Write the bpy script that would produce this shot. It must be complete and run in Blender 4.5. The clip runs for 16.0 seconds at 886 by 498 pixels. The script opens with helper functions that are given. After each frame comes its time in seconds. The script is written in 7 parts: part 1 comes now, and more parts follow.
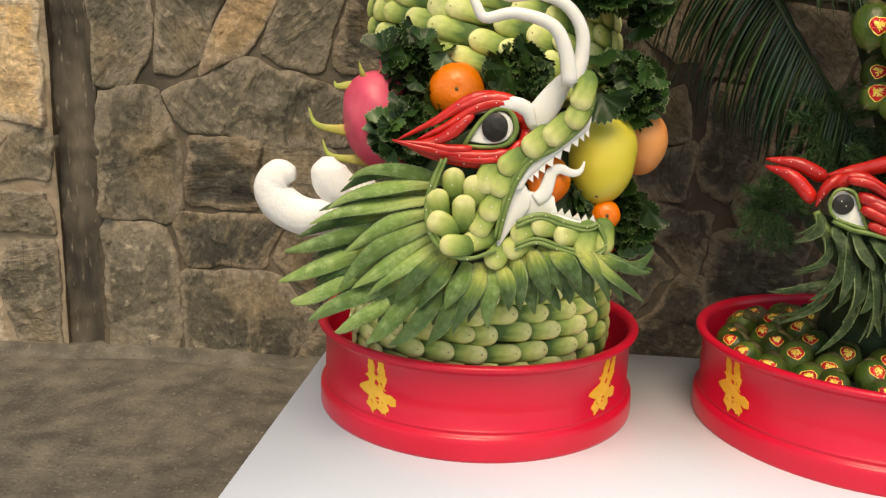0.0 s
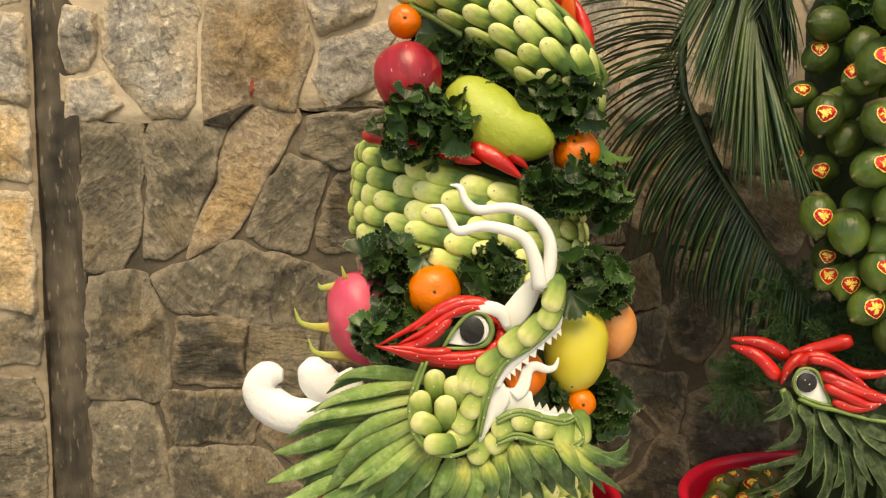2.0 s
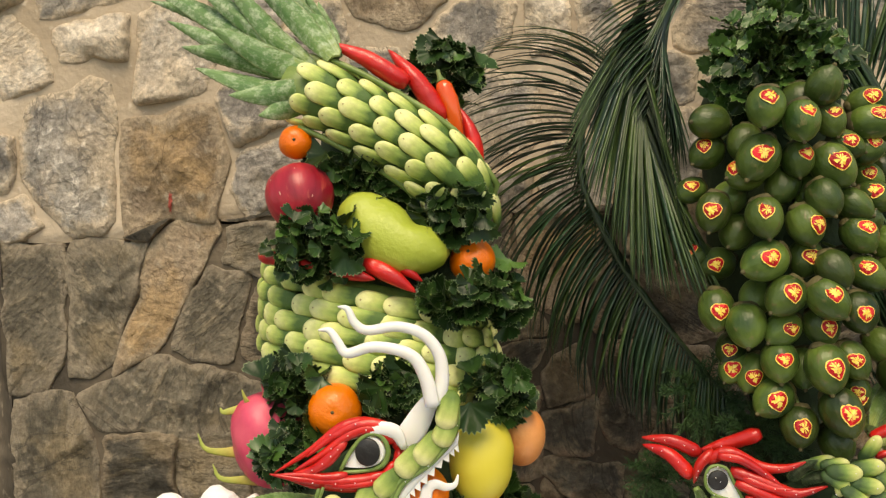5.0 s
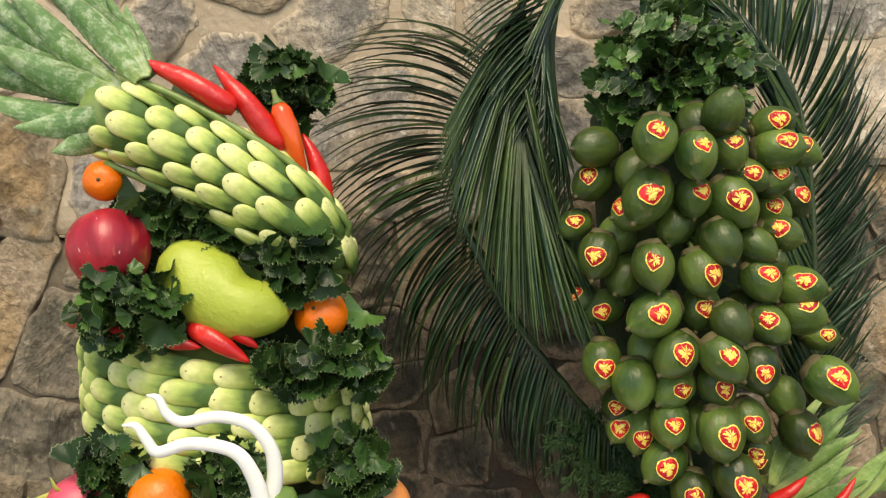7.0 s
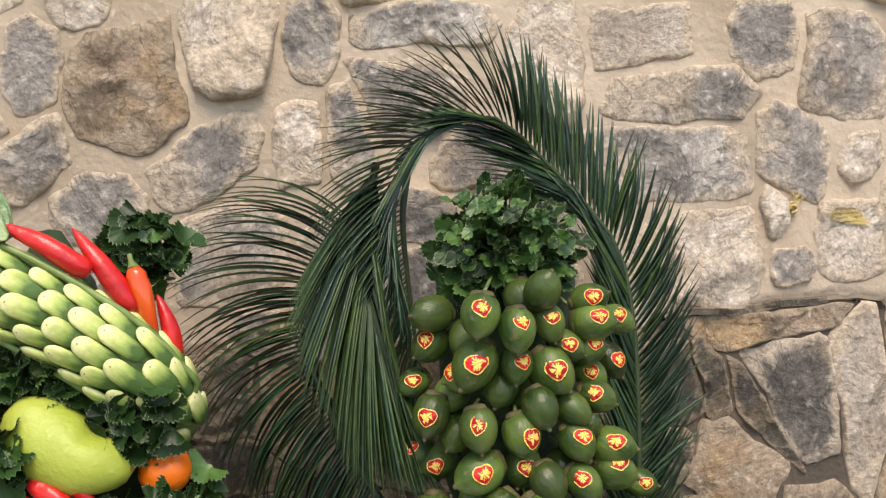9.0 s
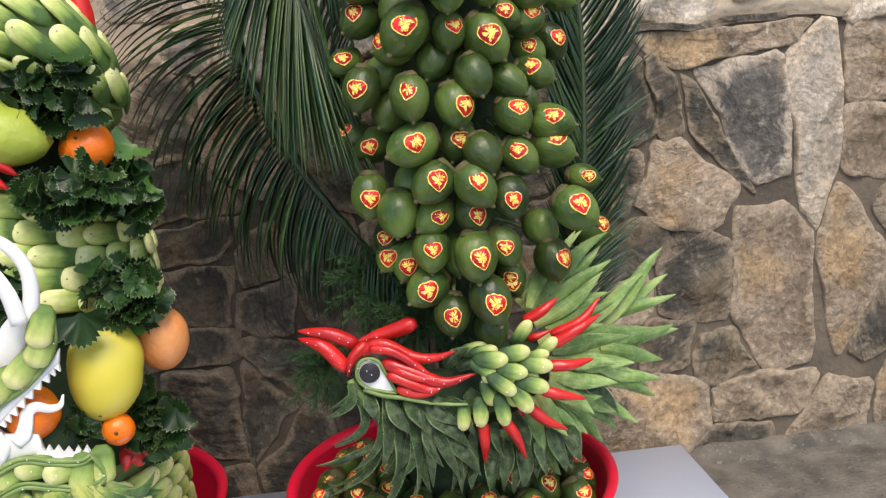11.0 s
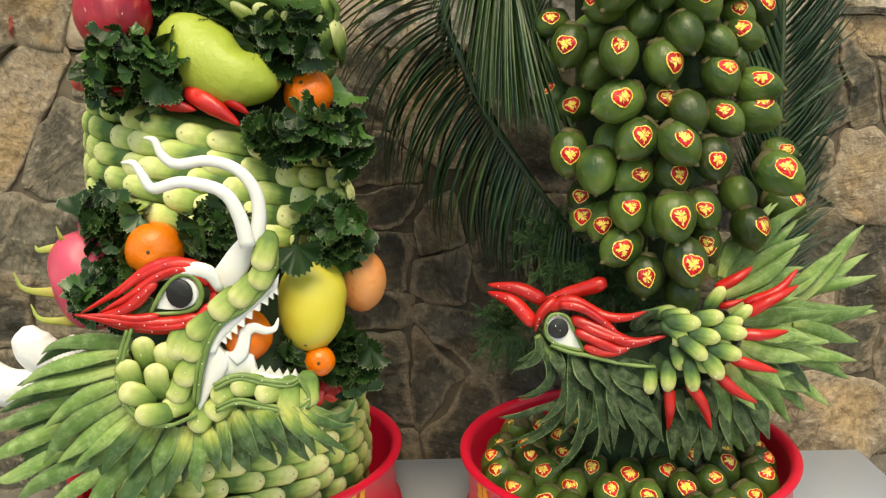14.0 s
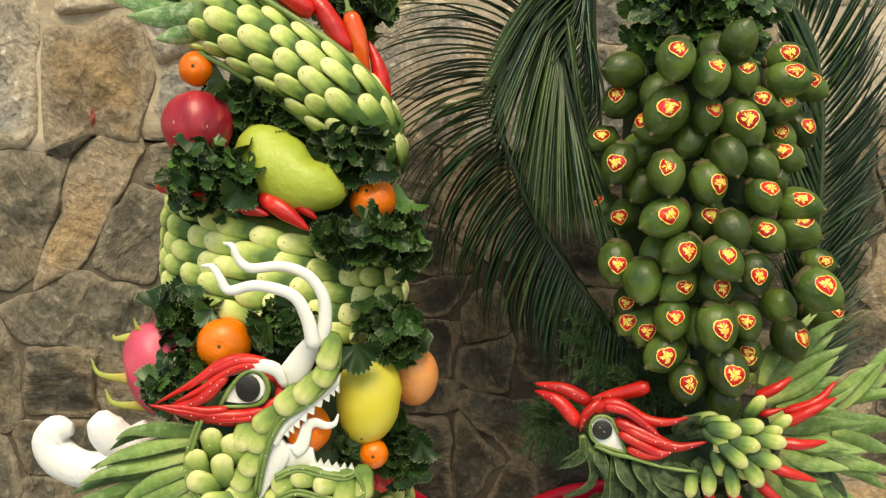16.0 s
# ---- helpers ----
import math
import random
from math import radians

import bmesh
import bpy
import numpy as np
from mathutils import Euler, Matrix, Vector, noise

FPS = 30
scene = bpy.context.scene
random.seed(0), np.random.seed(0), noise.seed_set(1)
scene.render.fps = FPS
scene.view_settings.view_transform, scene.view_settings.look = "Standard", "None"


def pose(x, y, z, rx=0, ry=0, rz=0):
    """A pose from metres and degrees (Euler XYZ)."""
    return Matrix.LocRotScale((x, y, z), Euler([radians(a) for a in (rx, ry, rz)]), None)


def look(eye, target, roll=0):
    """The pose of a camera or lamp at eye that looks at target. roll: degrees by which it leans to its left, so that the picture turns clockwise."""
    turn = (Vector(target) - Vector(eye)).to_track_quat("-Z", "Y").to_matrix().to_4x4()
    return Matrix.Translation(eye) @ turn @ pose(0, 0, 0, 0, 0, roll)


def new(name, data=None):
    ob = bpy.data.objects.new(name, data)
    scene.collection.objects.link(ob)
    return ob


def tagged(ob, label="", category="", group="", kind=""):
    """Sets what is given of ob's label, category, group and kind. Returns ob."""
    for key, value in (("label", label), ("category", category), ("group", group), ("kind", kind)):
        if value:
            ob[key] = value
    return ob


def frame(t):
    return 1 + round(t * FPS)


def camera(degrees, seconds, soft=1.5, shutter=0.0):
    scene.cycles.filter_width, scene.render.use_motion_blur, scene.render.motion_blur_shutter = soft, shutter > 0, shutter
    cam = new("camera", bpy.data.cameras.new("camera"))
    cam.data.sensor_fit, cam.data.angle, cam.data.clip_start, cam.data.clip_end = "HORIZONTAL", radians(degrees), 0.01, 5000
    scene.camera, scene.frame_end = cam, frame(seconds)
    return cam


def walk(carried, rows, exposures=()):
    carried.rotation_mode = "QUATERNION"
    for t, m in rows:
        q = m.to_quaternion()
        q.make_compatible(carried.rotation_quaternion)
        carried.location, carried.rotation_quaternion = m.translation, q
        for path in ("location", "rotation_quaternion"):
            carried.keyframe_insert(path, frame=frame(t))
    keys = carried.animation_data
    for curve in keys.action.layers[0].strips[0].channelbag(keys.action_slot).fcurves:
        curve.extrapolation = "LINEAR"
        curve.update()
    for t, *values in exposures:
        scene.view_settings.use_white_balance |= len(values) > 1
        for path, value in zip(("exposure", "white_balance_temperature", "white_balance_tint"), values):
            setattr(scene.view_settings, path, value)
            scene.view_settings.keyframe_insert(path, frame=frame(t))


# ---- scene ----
cam = camera(55.4, 16.0, 1.3)
PATH = [
    (0, (0.0, 0.024, 0.486), (-0.2, 1.966, 0.051), 1.6),
    (0.5, (0.006, 0.02, 0.505), (-0.177, 1.979, 0.147), 0.3),
    (1, (0.005, 0.012, 0.536), (-0.169, 1.983, 0.243), 0.1),
    (1.5, (0.004, 0.003, 0.56), (-0.165, 1.982, 0.328), -0.1),
    (2, (0.005, -0.005, 0.583), (-0.162, 1.98, 0.411), -0.4),
    (2.5, (0.013, -0.014, 0.604), (-0.15, 1.977, 0.493), -0.9),
    (3, (0.029, -0.02, 0.624), (-0.143, 1.972, 0.565), -2.0),
    (3.2, (0.033, -0.023, 0.633), (-0.146, 1.968, 0.592), -2.3),
    (5.3, (0.126, 0.01, 0.636), (-0.01, 2.005, 0.614), -3.9),
    (5.5, (0.133, 0.015, 0.636), (0.008, 2.01, 0.592), -3.8),
    (6, (0.165, 0.076, 0.624), (0.084, 2.072, 0.533), -3.2),
    (6.5, (0.213, 0.149, 0.703), (0.154, 2.141, 0.534), -4.0),
    (7, (0.219, 0.159, 0.761), (0.18, 2.145, 0.533), -4.7),
    (7.5, (0.215, 0.133, 0.827), (0.272, 2.118, 0.59), -3.5),
    (8, (0.231, 0.114, 0.878), (0.363, 2.106, 0.757), -1.9),
    (8.5, (0.246, 0.092, 0.889), (0.402, 2.086, 0.857), -1.9),
    (9, (0.289, 0.094, 0.853), (0.481, 2.084, 0.789), -2.5),
    (9.5, (0.314, 0.101, 0.808), (0.545, 2.081, 0.65), -3.2),
    (10, (0.329, 0.106, 0.756), (0.56, 2.072, 0.47), -3.6),
    (10.2, (0.336, 0.103, 0.744), (0.563, 2.063, 0.42), -3.8),
    (12.3, (0.314, 0.096, 0.582), (0.467, 2.022, 0.068), -2.6),
    (12.5, (0.31, 0.089, 0.583), (0.445, 2.018, 0.073), -2.3),
    (13, (0.29, 0.09, 0.582), (0.369, 2.04, 0.147), -1.6),
    (13.5, (0.259, 0.093, 0.581), (0.261, 2.057, 0.201), -1.7),
    (14, (0.247, 0.072, 0.605), (0.175, 2.037, 0.241), -2.2),
    (14.5, (0.247, 0.049, 0.626), (0.129, 2.016, 0.284), -1.7),
    (15, (0.232, 0.033, 0.624), (0.099, 2.004, 0.31), -1.0),
    (15.5, (0.231, 0.02, 0.648), (0.096, 1.997, 0.375), -0.9),
    (16, (0.224, 0.027, 0.665), (0.084, 2.009, 0.433), -0.7),
]
walk(cam, [(t, look(eye, target, roll)) for t, eye, target, roll in PATH],
     [(0, 0.66, 9000, 11), (0.5, 0.9, 9600, 10), (1, 0.98, 10000, 10), (1.6, 0.95, 10200, 9), (2.5, 0.82, 10600, 8), (3, 0.82, 10800, 7), (5.5, 0.75, 8600, 10), (7, 0.92, 8200, 8), (7.6, 1.0, 7600, 13), (9, 1.0, 7250, 16), (10.2, 1.0, 6850, 18), (12.5, 1.02, 7300, 4), (14.5, 0.9, 8600, 2), (16, 0.88, 8800, 3)])

# ---- light ----
world = bpy.data.worlds.new("sky")
scene.world = world
world.use_nodes = True
wt = world.node_tree
sky = wt.nodes.new("ShaderNodeTexSky")
sky.sky_type = "NISHITA"
sky.sun_disc = False
sky.sun_elevation, sky.sun_rotation = radians(58), radians(174)
wt.links.new(sky.outputs[0], wt.nodes["Background"].inputs[0])
wt.nodes["Background"].inputs[1].default_value = 0.125
sun = new("sun", bpy.data.lights.new("sun", "SUN"))
sun.data.energy, sun.data.angle, sun.data.color = 1.65, radians(30), (1.0, 0.93, 0.82)
sun.matrix_world = look((0.30, -0.9, 3.6), (0.1, 1.1, 0.3))

R = random.Random(7)


# ---- materials ----
def mat(name, a, b, rough=0.5, scale=20.0, bump=0.2, bump_scale=80.0, metallic=0.0, fine=None, stretch=(1, 1, 1),
        coat=0.0, sub=0.0, vary=0.0, coords="Object", spots=None, spec=0.5):
    """Two colours mixed by noise, a finer noise on top, bump, and a shift from piece to piece."""
    m = bpy.data.materials.new(name)
    m.use_nodes = True
    nt = m.node_tree
    n, l = nt.nodes, nt.links
    bs = n["Principled BSDF"]
    tc = n.new("ShaderNodeTexCoord")
    mp = n.new("ShaderNodeMapping")
    mp.inputs["Scale"].default_value = stretch
    l.new(tc.outputs[coords], mp.inputs[0])
    info = n.new("ShaderNodeObjectInfo")
    off = n.new("ShaderNodeVectorMath")
    off.operation = "MULTIPLY_ADD"
    l.new(info.outputs["Random"], off.inputs[0])
    off.inputs[1].default_value = (37.0, 11.0, 23.0)
    l.new(mp.outputs[0], off.inputs[2])
    n1 = n.new("ShaderNodeTexNoise")
    n1.inputs["Scale"].default_value, n1.inputs["Detail"].default_value = scale, 6
    l.new(off.outputs[0], n1.inputs["Vector"])
    rp = n.new("ShaderNodeValToRGB")
    rp.color_ramp.elements[0].position, rp.color_ramp.elements[1].position = 0.34, 0.68
    rp.color_ramp.elements[0].color, rp.color_ramp.elements[1].color = (*a, 1), (*b, 1)
    l.new(n1.outputs[0], rp.inputs[0])
    colour = rp.outputs[0]
    n2 = n.new("ShaderNodeTexNoise")
    n2.inputs["Scale"].default_value, n2.inputs["Detail"].default_value = bump_scale, 5
    l.new(off.outputs[0], n2.inputs["Vector"])
    if fine:
        mx = n.new("ShaderNodeMix")
        mx.data_type = "RGBA"
        r2 = n.new("ShaderNodeValToRGB")
        r2.color_ramp.elements[0].position, r2.color_ramp.elements[1].position = fine[1], min(fine[1] + 0.15, 1)
        l.new(n2.outputs[0], r2.inputs[0])
        l.new(r2.outputs[0], mx.inputs[0])
        l.new(colour, mx.inputs[6])
        mx.inputs[7].default_value = (*fine[0], 1)
        colour = mx.outputs[2]
    if spots:
        vo = n.new("ShaderNodeTexVoronoi")
        vo.inputs["Scale"].default_value = spots[1]
        l.new(off.outputs[0], vo.inputs["Vector"])
        ls = n.new("ShaderNodeMath")
        ls.operation = "LESS_THAN"
        ls.inputs[1].default_value = spots[2]
        l.new(vo.outputs["Distance"], ls.inputs[0])
        mx = n.new("ShaderNodeMix")
        mx.data_type = "RGBA"
        l.new(ls.outputs[0], mx.inputs[0])
        l.new(colour, mx.inputs[6])
        mx.inputs[7].default_value = (*spots[0], 1)
        colour = mx.outputs[2]
    if vary:
        hs = n.new("ShaderNodeHueSaturation")
        mr = n.new("ShaderNodeMapRange")
        mr.inputs["To Min"].default_value, mr.inputs["To Max"].default_value = 1 - vary, 1 + vary
        l.new(info.outputs["Random"], mr.inputs[0])
        l.new(mr.outputs[0], hs.inputs["Value"])
        l.new(colour, hs.inputs["Color"])
        colour = hs.outputs[0]
    l.new(colour, bs.inputs["Base Color"])
    bs.inputs["Roughness"].default_value, bs.inputs["Metallic"].default_value = rough, metallic
    bs.inputs["Coat Weight"].default_value, bs.inputs["Specular IOR Level"].default_value = coat, spec
    if sub:
        bs.inputs["Subsurface Weight"].default_value = sub
        bs.inputs["Subsurface Radius"].default_value = (0.004, 0.003, 0.0015)
    bp = n.new("ShaderNodeBump")
    bp.inputs["Strength"].default_value, bp.inputs["Distance"].default_value = bump, 0.004
    l.new(n2.outputs[0], bp.inputs["Height"])
    l.new(bp.outputs[0], bs.inputs["Normal"])
    return m


def ramp_mat(name, stops, axis=0, rough=0.45, streak=40.0, bump=0.15, vary=0.1, dot=None, mixing=0.35, bloom=None, stripe=(0.35, 2, 1)):
    """Colour that runs along the piece's own length, broken by streaks; stops: (place, colour)."""
    m = mat(name, (0, 0, 0), (1, 1, 1), rough, streak, bump, 160.0, coords="Generated", stretch=stripe)
    n, l = m.node_tree.nodes, m.node_tree.links
    bs = n["Principled BSDF"]
    tc = [x for x in n if x.type == "TEX_COORD"][0]
    info = [x for x in n if x.type == "OBJECT_INFO"][0]
    noise1 = [x for x in n if x.type == "TEX_NOISE"][0]
    noise1.inputs["Scale"].default_value = 6.0 if bloom else 2.2
    sp = n.new("ShaderNodeSeparateXYZ")
    l.new(tc.outputs["Generated"], sp.inputs[0])
    ad = n.new("ShaderNodeMath")
    ad.operation = "MULTIPLY_ADD"
    ad.inputs[1].default_value = mixing
    l.new(noise1.outputs[0], ad.inputs[0])
    l.new(sp.outputs[axis], ad.inputs[2])
    sh = n.new("ShaderNodeMath")
    sh.operation = "MULTIPLY_ADD"
    sh.inputs[1].default_value = -vary * 2
    l.new(info.outputs["Random"], sh.inputs[0])
    l.new(ad.outputs[0], sh.inputs[2])
    rp = n.new("ShaderNodeValToRGB")
    while len(rp.color_ramp.elements) < len(stops):
        rp.color_ramp.elements.new(0.5)
    for e, (p, c) in zip(rp.color_ramp.elements, stops):
        e.position, e.color = p, (*c, 1)
    l.new(sh.outputs[0], rp.inputs[0])
    colour = rp.outputs[0]
    if bloom:
        nb = n.new("ShaderNodeTexNoise")
        nb.inputs["Scale"].default_value, nb.inputs["Detail"].default_value, nb.inputs["Roughness"].default_value = 85.0, 9, 0.75
        l.new(tc.outputs["Object"], nb.inputs["Vector"])
        rb = n.new("ShaderNodeValToRGB")
        rb.color_ramp.elements[0].position, rb.color_ramp.elements[1].position = 0.47, 0.63
        rb.color_ramp.elements[1].color = (0.75, 0.75, 0.75, 1)
        l.new(nb.outputs[0], rb.inputs[0])
        mx = n.new("ShaderNodeMix")
        mx.data_type = "RGBA"
        l.new(rb.outputs[0], mx.inputs[0])
        l.new(colour, mx.inputs[6])
        mx.inputs[7].default_value = (*bloom, 1)
        colour = mx.outputs[2]
        wv = n.new("ShaderNodeTexNoise")
        wv.inputs["Scale"].default_value, wv.inputs["Detail"].default_value = 1.0, 3
        st = n.new("ShaderNodeMapping")
        st.inputs["Scale"].default_value = (14, 420, 60)
        l.new(tc.outputs["Object"], st.inputs[0])
        l.new(st.outputs[0], wv.inputs["Vector"])
        ms = n.new("ShaderNodeMix")
        ms.data_type, ms.blend_type = "RGBA", "MULTIPLY"
        ms.inputs[0].default_value = 0.42
        r3 = n.new("ShaderNodeValToRGB")
        r3.color_ramp.elements[0].position, r3.color_ramp.elements[1].position = 0.32, 0.62
        r3.color_ramp.elements[0].color = (0.45, 0.45, 0.45, 1)
        l.new(wv.outputs[0], r3.inputs[0])
        l.new(colour, ms.inputs[6])
        l.new(r3.outputs[0], ms.inputs[7])
        colour = ms.outputs[2]
    else:
        nb = n.new("ShaderNodeTexNoise")
        nb.inputs["Scale"].default_value, nb.inputs["Detail"].default_value, nb.inputs["Roughness"].default_value = 150.0, 5, 0.65
        l.new(tc.outputs["Object"], nb.inputs["Vector"])
        mr = n.new("ShaderNodeMapRange")
        mr.inputs["From Min"].default_value, mr.inputs["From Max"].default_value = 0.35, 0.6
        mr.inputs["To Min"].default_value, mr.inputs["To Max"].default_value = 0.9, 1.04
        l.new(nb.outputs[0], mr.inputs[0])
        hv = n.new("ShaderNodeHueSaturation")
        l.new(mr.outputs[0], hv.inputs["Value"])
        l.new(colour, hv.inputs["Color"])
        colour = hv.outputs[0]
    if dot:
        ds = n.new("ShaderNodeVectorMath")
        ds.operation = "DISTANCE"
        ds.inputs[1].default_value = dot[1]
        fl = n.new("ShaderNodeVectorMath")
        fl.operation = "MULTIPLY"
        fl.inputs[1].default_value = (1, 0.5, 0)
        l.new(tc.outputs["Generated"], fl.inputs[0])
        ds.inputs[1].default_value = (dot[1][0], dot[1][1] * 0.5, 0)
        l.new(fl.outputs[0], ds.inputs[0])
        ls = n.new("ShaderNodeMath")
        ls.operation = "LESS_THAN"
        ls.inputs[1].default_value = dot[2]
        l.new(ds.outputs["Value"], ls.inputs[0])
        mx = n.new("ShaderNodeMix")
        mx.data_type = "RGBA"
        l.new(ls.outputs[0], mx.inputs[0])
        l.new(colour, mx.inputs[6])
        mx.inputs[7].default_value = (*dot[0], 1)
        colour = mx.outputs[2]
    l.new(colour, bs.inputs["Base Color"])
    return m


def stone_mat(name, a, b, c, d, smear=(0.58, 0.50, 0.40), ochre=(0.50, 0.40, 0.28), crust=(0.50, 0.41, 0.30), lie=(1.12, 1.0, 0.84)):
    """Quarried stone: broad patches, bedding streaks, pale crust and dark pits."""
    m = mat(name, a, b, 0.9, 11.0, 0.9, 60.0, fine=(c, 0.58), vary=0.22, spec=0.3)
    n, l = m.node_tree.nodes, m.node_tree.links
    bp = [x for x in n if x.type == "BUMP"][0]
    bp.inputs["Distance"].default_value = 0.008
    off = [x for x in n if x.type == "VECT_MATH"][0]
    big = n.new("ShaderNodeTexNoise")
    big.inputs["Scale"].default_value, big.inputs["Detail"].default_value, big.inputs["Roughness"].default_value = 12, 12, 0.68
    big.inputs["Distortion"].default_value = 0.35
    bed = n.new("ShaderNodeMapping")
    bed.vector_type = "TEXTURE"
    bed.inputs["Scale"].default_value = lie
    info = [x for x in n if x.type == "OBJECT_INFO"][0]
    spin = n.new("ShaderNodeVectorMath")
    spin.operation = "MULTIPLY"
    spin.inputs[1].default_value = (0.7, 18.0, 0.5)
    l.new(info.outputs["Random"], spin.inputs[0])
    l.new(spin.outputs[0], bed.inputs["Rotation"])
    l.new(off.outputs[0], bed.inputs[0])
    l.new(bed.outputs[0], big.inputs["Vector"])
    b2 = n.new("ShaderNodeBump")
    b2.inputs["Strength"].default_value, b2.inputs["Distance"].default_value = 1.0, 0.021
    l.new(big.outputs[0], b2.inputs["Height"])
    l.new(bp.outputs[0], b2.inputs["Normal"])
    l.new(b2.outputs[0], n["Principled BSDF"].inputs["Normal"])
    bs = n["Principled BSDF"]
    colour = bs.inputs["Base Color"].links[0].from_socket
    for src, lo, hi, tint, most in ((big, 0.24, 0.48, d, 0.75), (big, 0.56, 0.70, smear, 0.75)):
        rp = n.new("ShaderNodeValToRGB")
        rp.color_ramp.elements[0].position, rp.color_ramp.elements[1].position = lo, hi
        ends = ((most,) * 3, (0,) * 3) if hi < 0.5 else ((0,) * 3, (most,) * 3)
        for e, q in zip(rp.color_ramp.elements, ends):
            e.color = (*q, 1)
        l.new(src.outputs[0], rp.inputs[0])
        mx = n.new("ShaderNodeMix")
        mx.data_type = "RGBA"
        l.new(rp.outputs[0], mx.inputs[0])
        l.new(colour, mx.inputs[6])
        mx.inputs[7].default_value = (*tint, 1)
        colour = mx.outputs[2]
    warm = n.new("ShaderNodeTexNoise")
    warm.inputs["Scale"].default_value, warm.inputs["Detail"].default_value = 8.0, 7
    l.new(off.outputs[0], warm.inputs["Vector"])
    at_rim = n.new("ShaderNodeAttribute")
    at_rim.attribute_name = "crust"
    rim = n.new("ShaderNodeMath")
    rim.operation = "MULTIPLY_ADD"
    rim.inputs[1].default_value = 1.5
    l.new(big.outputs[0], rim.inputs[0])
    l.new(at_rim.outputs["Fac"], rim.inputs[2])
    grain = n.new("ShaderNodeTexNoise")
    grain.inputs["Scale"].default_value, grain.inputs["Detail"].default_value, grain.inputs["Roughness"].default_value = 45.0, 8, 0.75
    l.new(off.outputs[0], grain.inputs["Vector"])
    rag = n.new("ShaderNodeMath")
    rag.operation = "MULTIPLY_ADD"
    rag.inputs[1].default_value = 0.7
    l.new(grain.outputs[0], rag.inputs[0])
    l.new(rim.outputs[0], rag.inputs[2])
    for src, lo, hi, tint, most in ((warm.outputs[0], 0.50, 0.62, ochre, 0.62), (rag.outputs[0], 1.56, 1.78, crust, 0.9)):
        mr = n.new("ShaderNodeMapRange")
        mr.inputs["From Min"].default_value, mr.inputs["From Max"].default_value, mr.inputs["To Max"].default_value = lo, hi, most
        l.new(src, mr.inputs[0])
        mx = n.new("ShaderNodeMix")
        mx.data_type = "RGBA"
        l.new(mr.outputs[0], mx.inputs[0])
        l.new(colour, mx.inputs[6])
        mx.inputs[7].default_value = (*tint, 1)
        colour = mx.outputs[2]
    hair = n.new("ShaderNodeTexNoise")
    hair.inputs["Scale"].default_value, hair.inputs["Detail"].default_value, hair.inputs["Distortion"].default_value = 5.0, 7, 0.8
    l.new(off.outputs[0], hair.inputs["Vector"])
    dev = n.new("ShaderNodeMath")
    dev.operation = "COMPARE"
    dev.inputs[1].default_value, dev.inputs[2].default_value = 0.53, 0.004
    l.new(hair.outputs[0], dev.inputs[0])
    grit = n.new("ShaderNodeTexNoise")
    grit.inputs["Scale"].default_value, grit.inputs["Detail"].default_value, grit.inputs["Roughness"].default_value = 100.0, 6, 0.75
    l.new(off.outputs[0], grit.inputs["Vector"])
    gr = n.new("ShaderNodeMapRange")
    gr.inputs["From Min"].default_value, gr.inputs["From Max"].default_value = 0.3, 0.7
    gr.inputs["To Min"].default_value, gr.inputs["To Max"].default_value = 0.66, 1.72
    l.new(grit.outputs[0], gr.inputs[0])
    hv = n.new("ShaderNodeHueSaturation")
    l.new(gr.outputs[0], hv.inputs["Value"])
    l.new(colour, hv.inputs["Color"])
    mx = n.new("ShaderNodeMix")
    mx.data_type = "RGBA"
    fade = n.new("ShaderNodeMath")
    fade.operation = "MULTIPLY"
    fade.inputs[1].default_value = 0.45
    l.new(dev.outputs[0], fade.inputs[0])
    l.new(fade.outputs[0], mx.inputs[0])
    l.new(hv.outputs[0], mx.inputs[6])
    mx.inputs[7].default_value = (*d, 1)
    l.new(mx.outputs[2], bs.inputs["Base Color"])
    return m


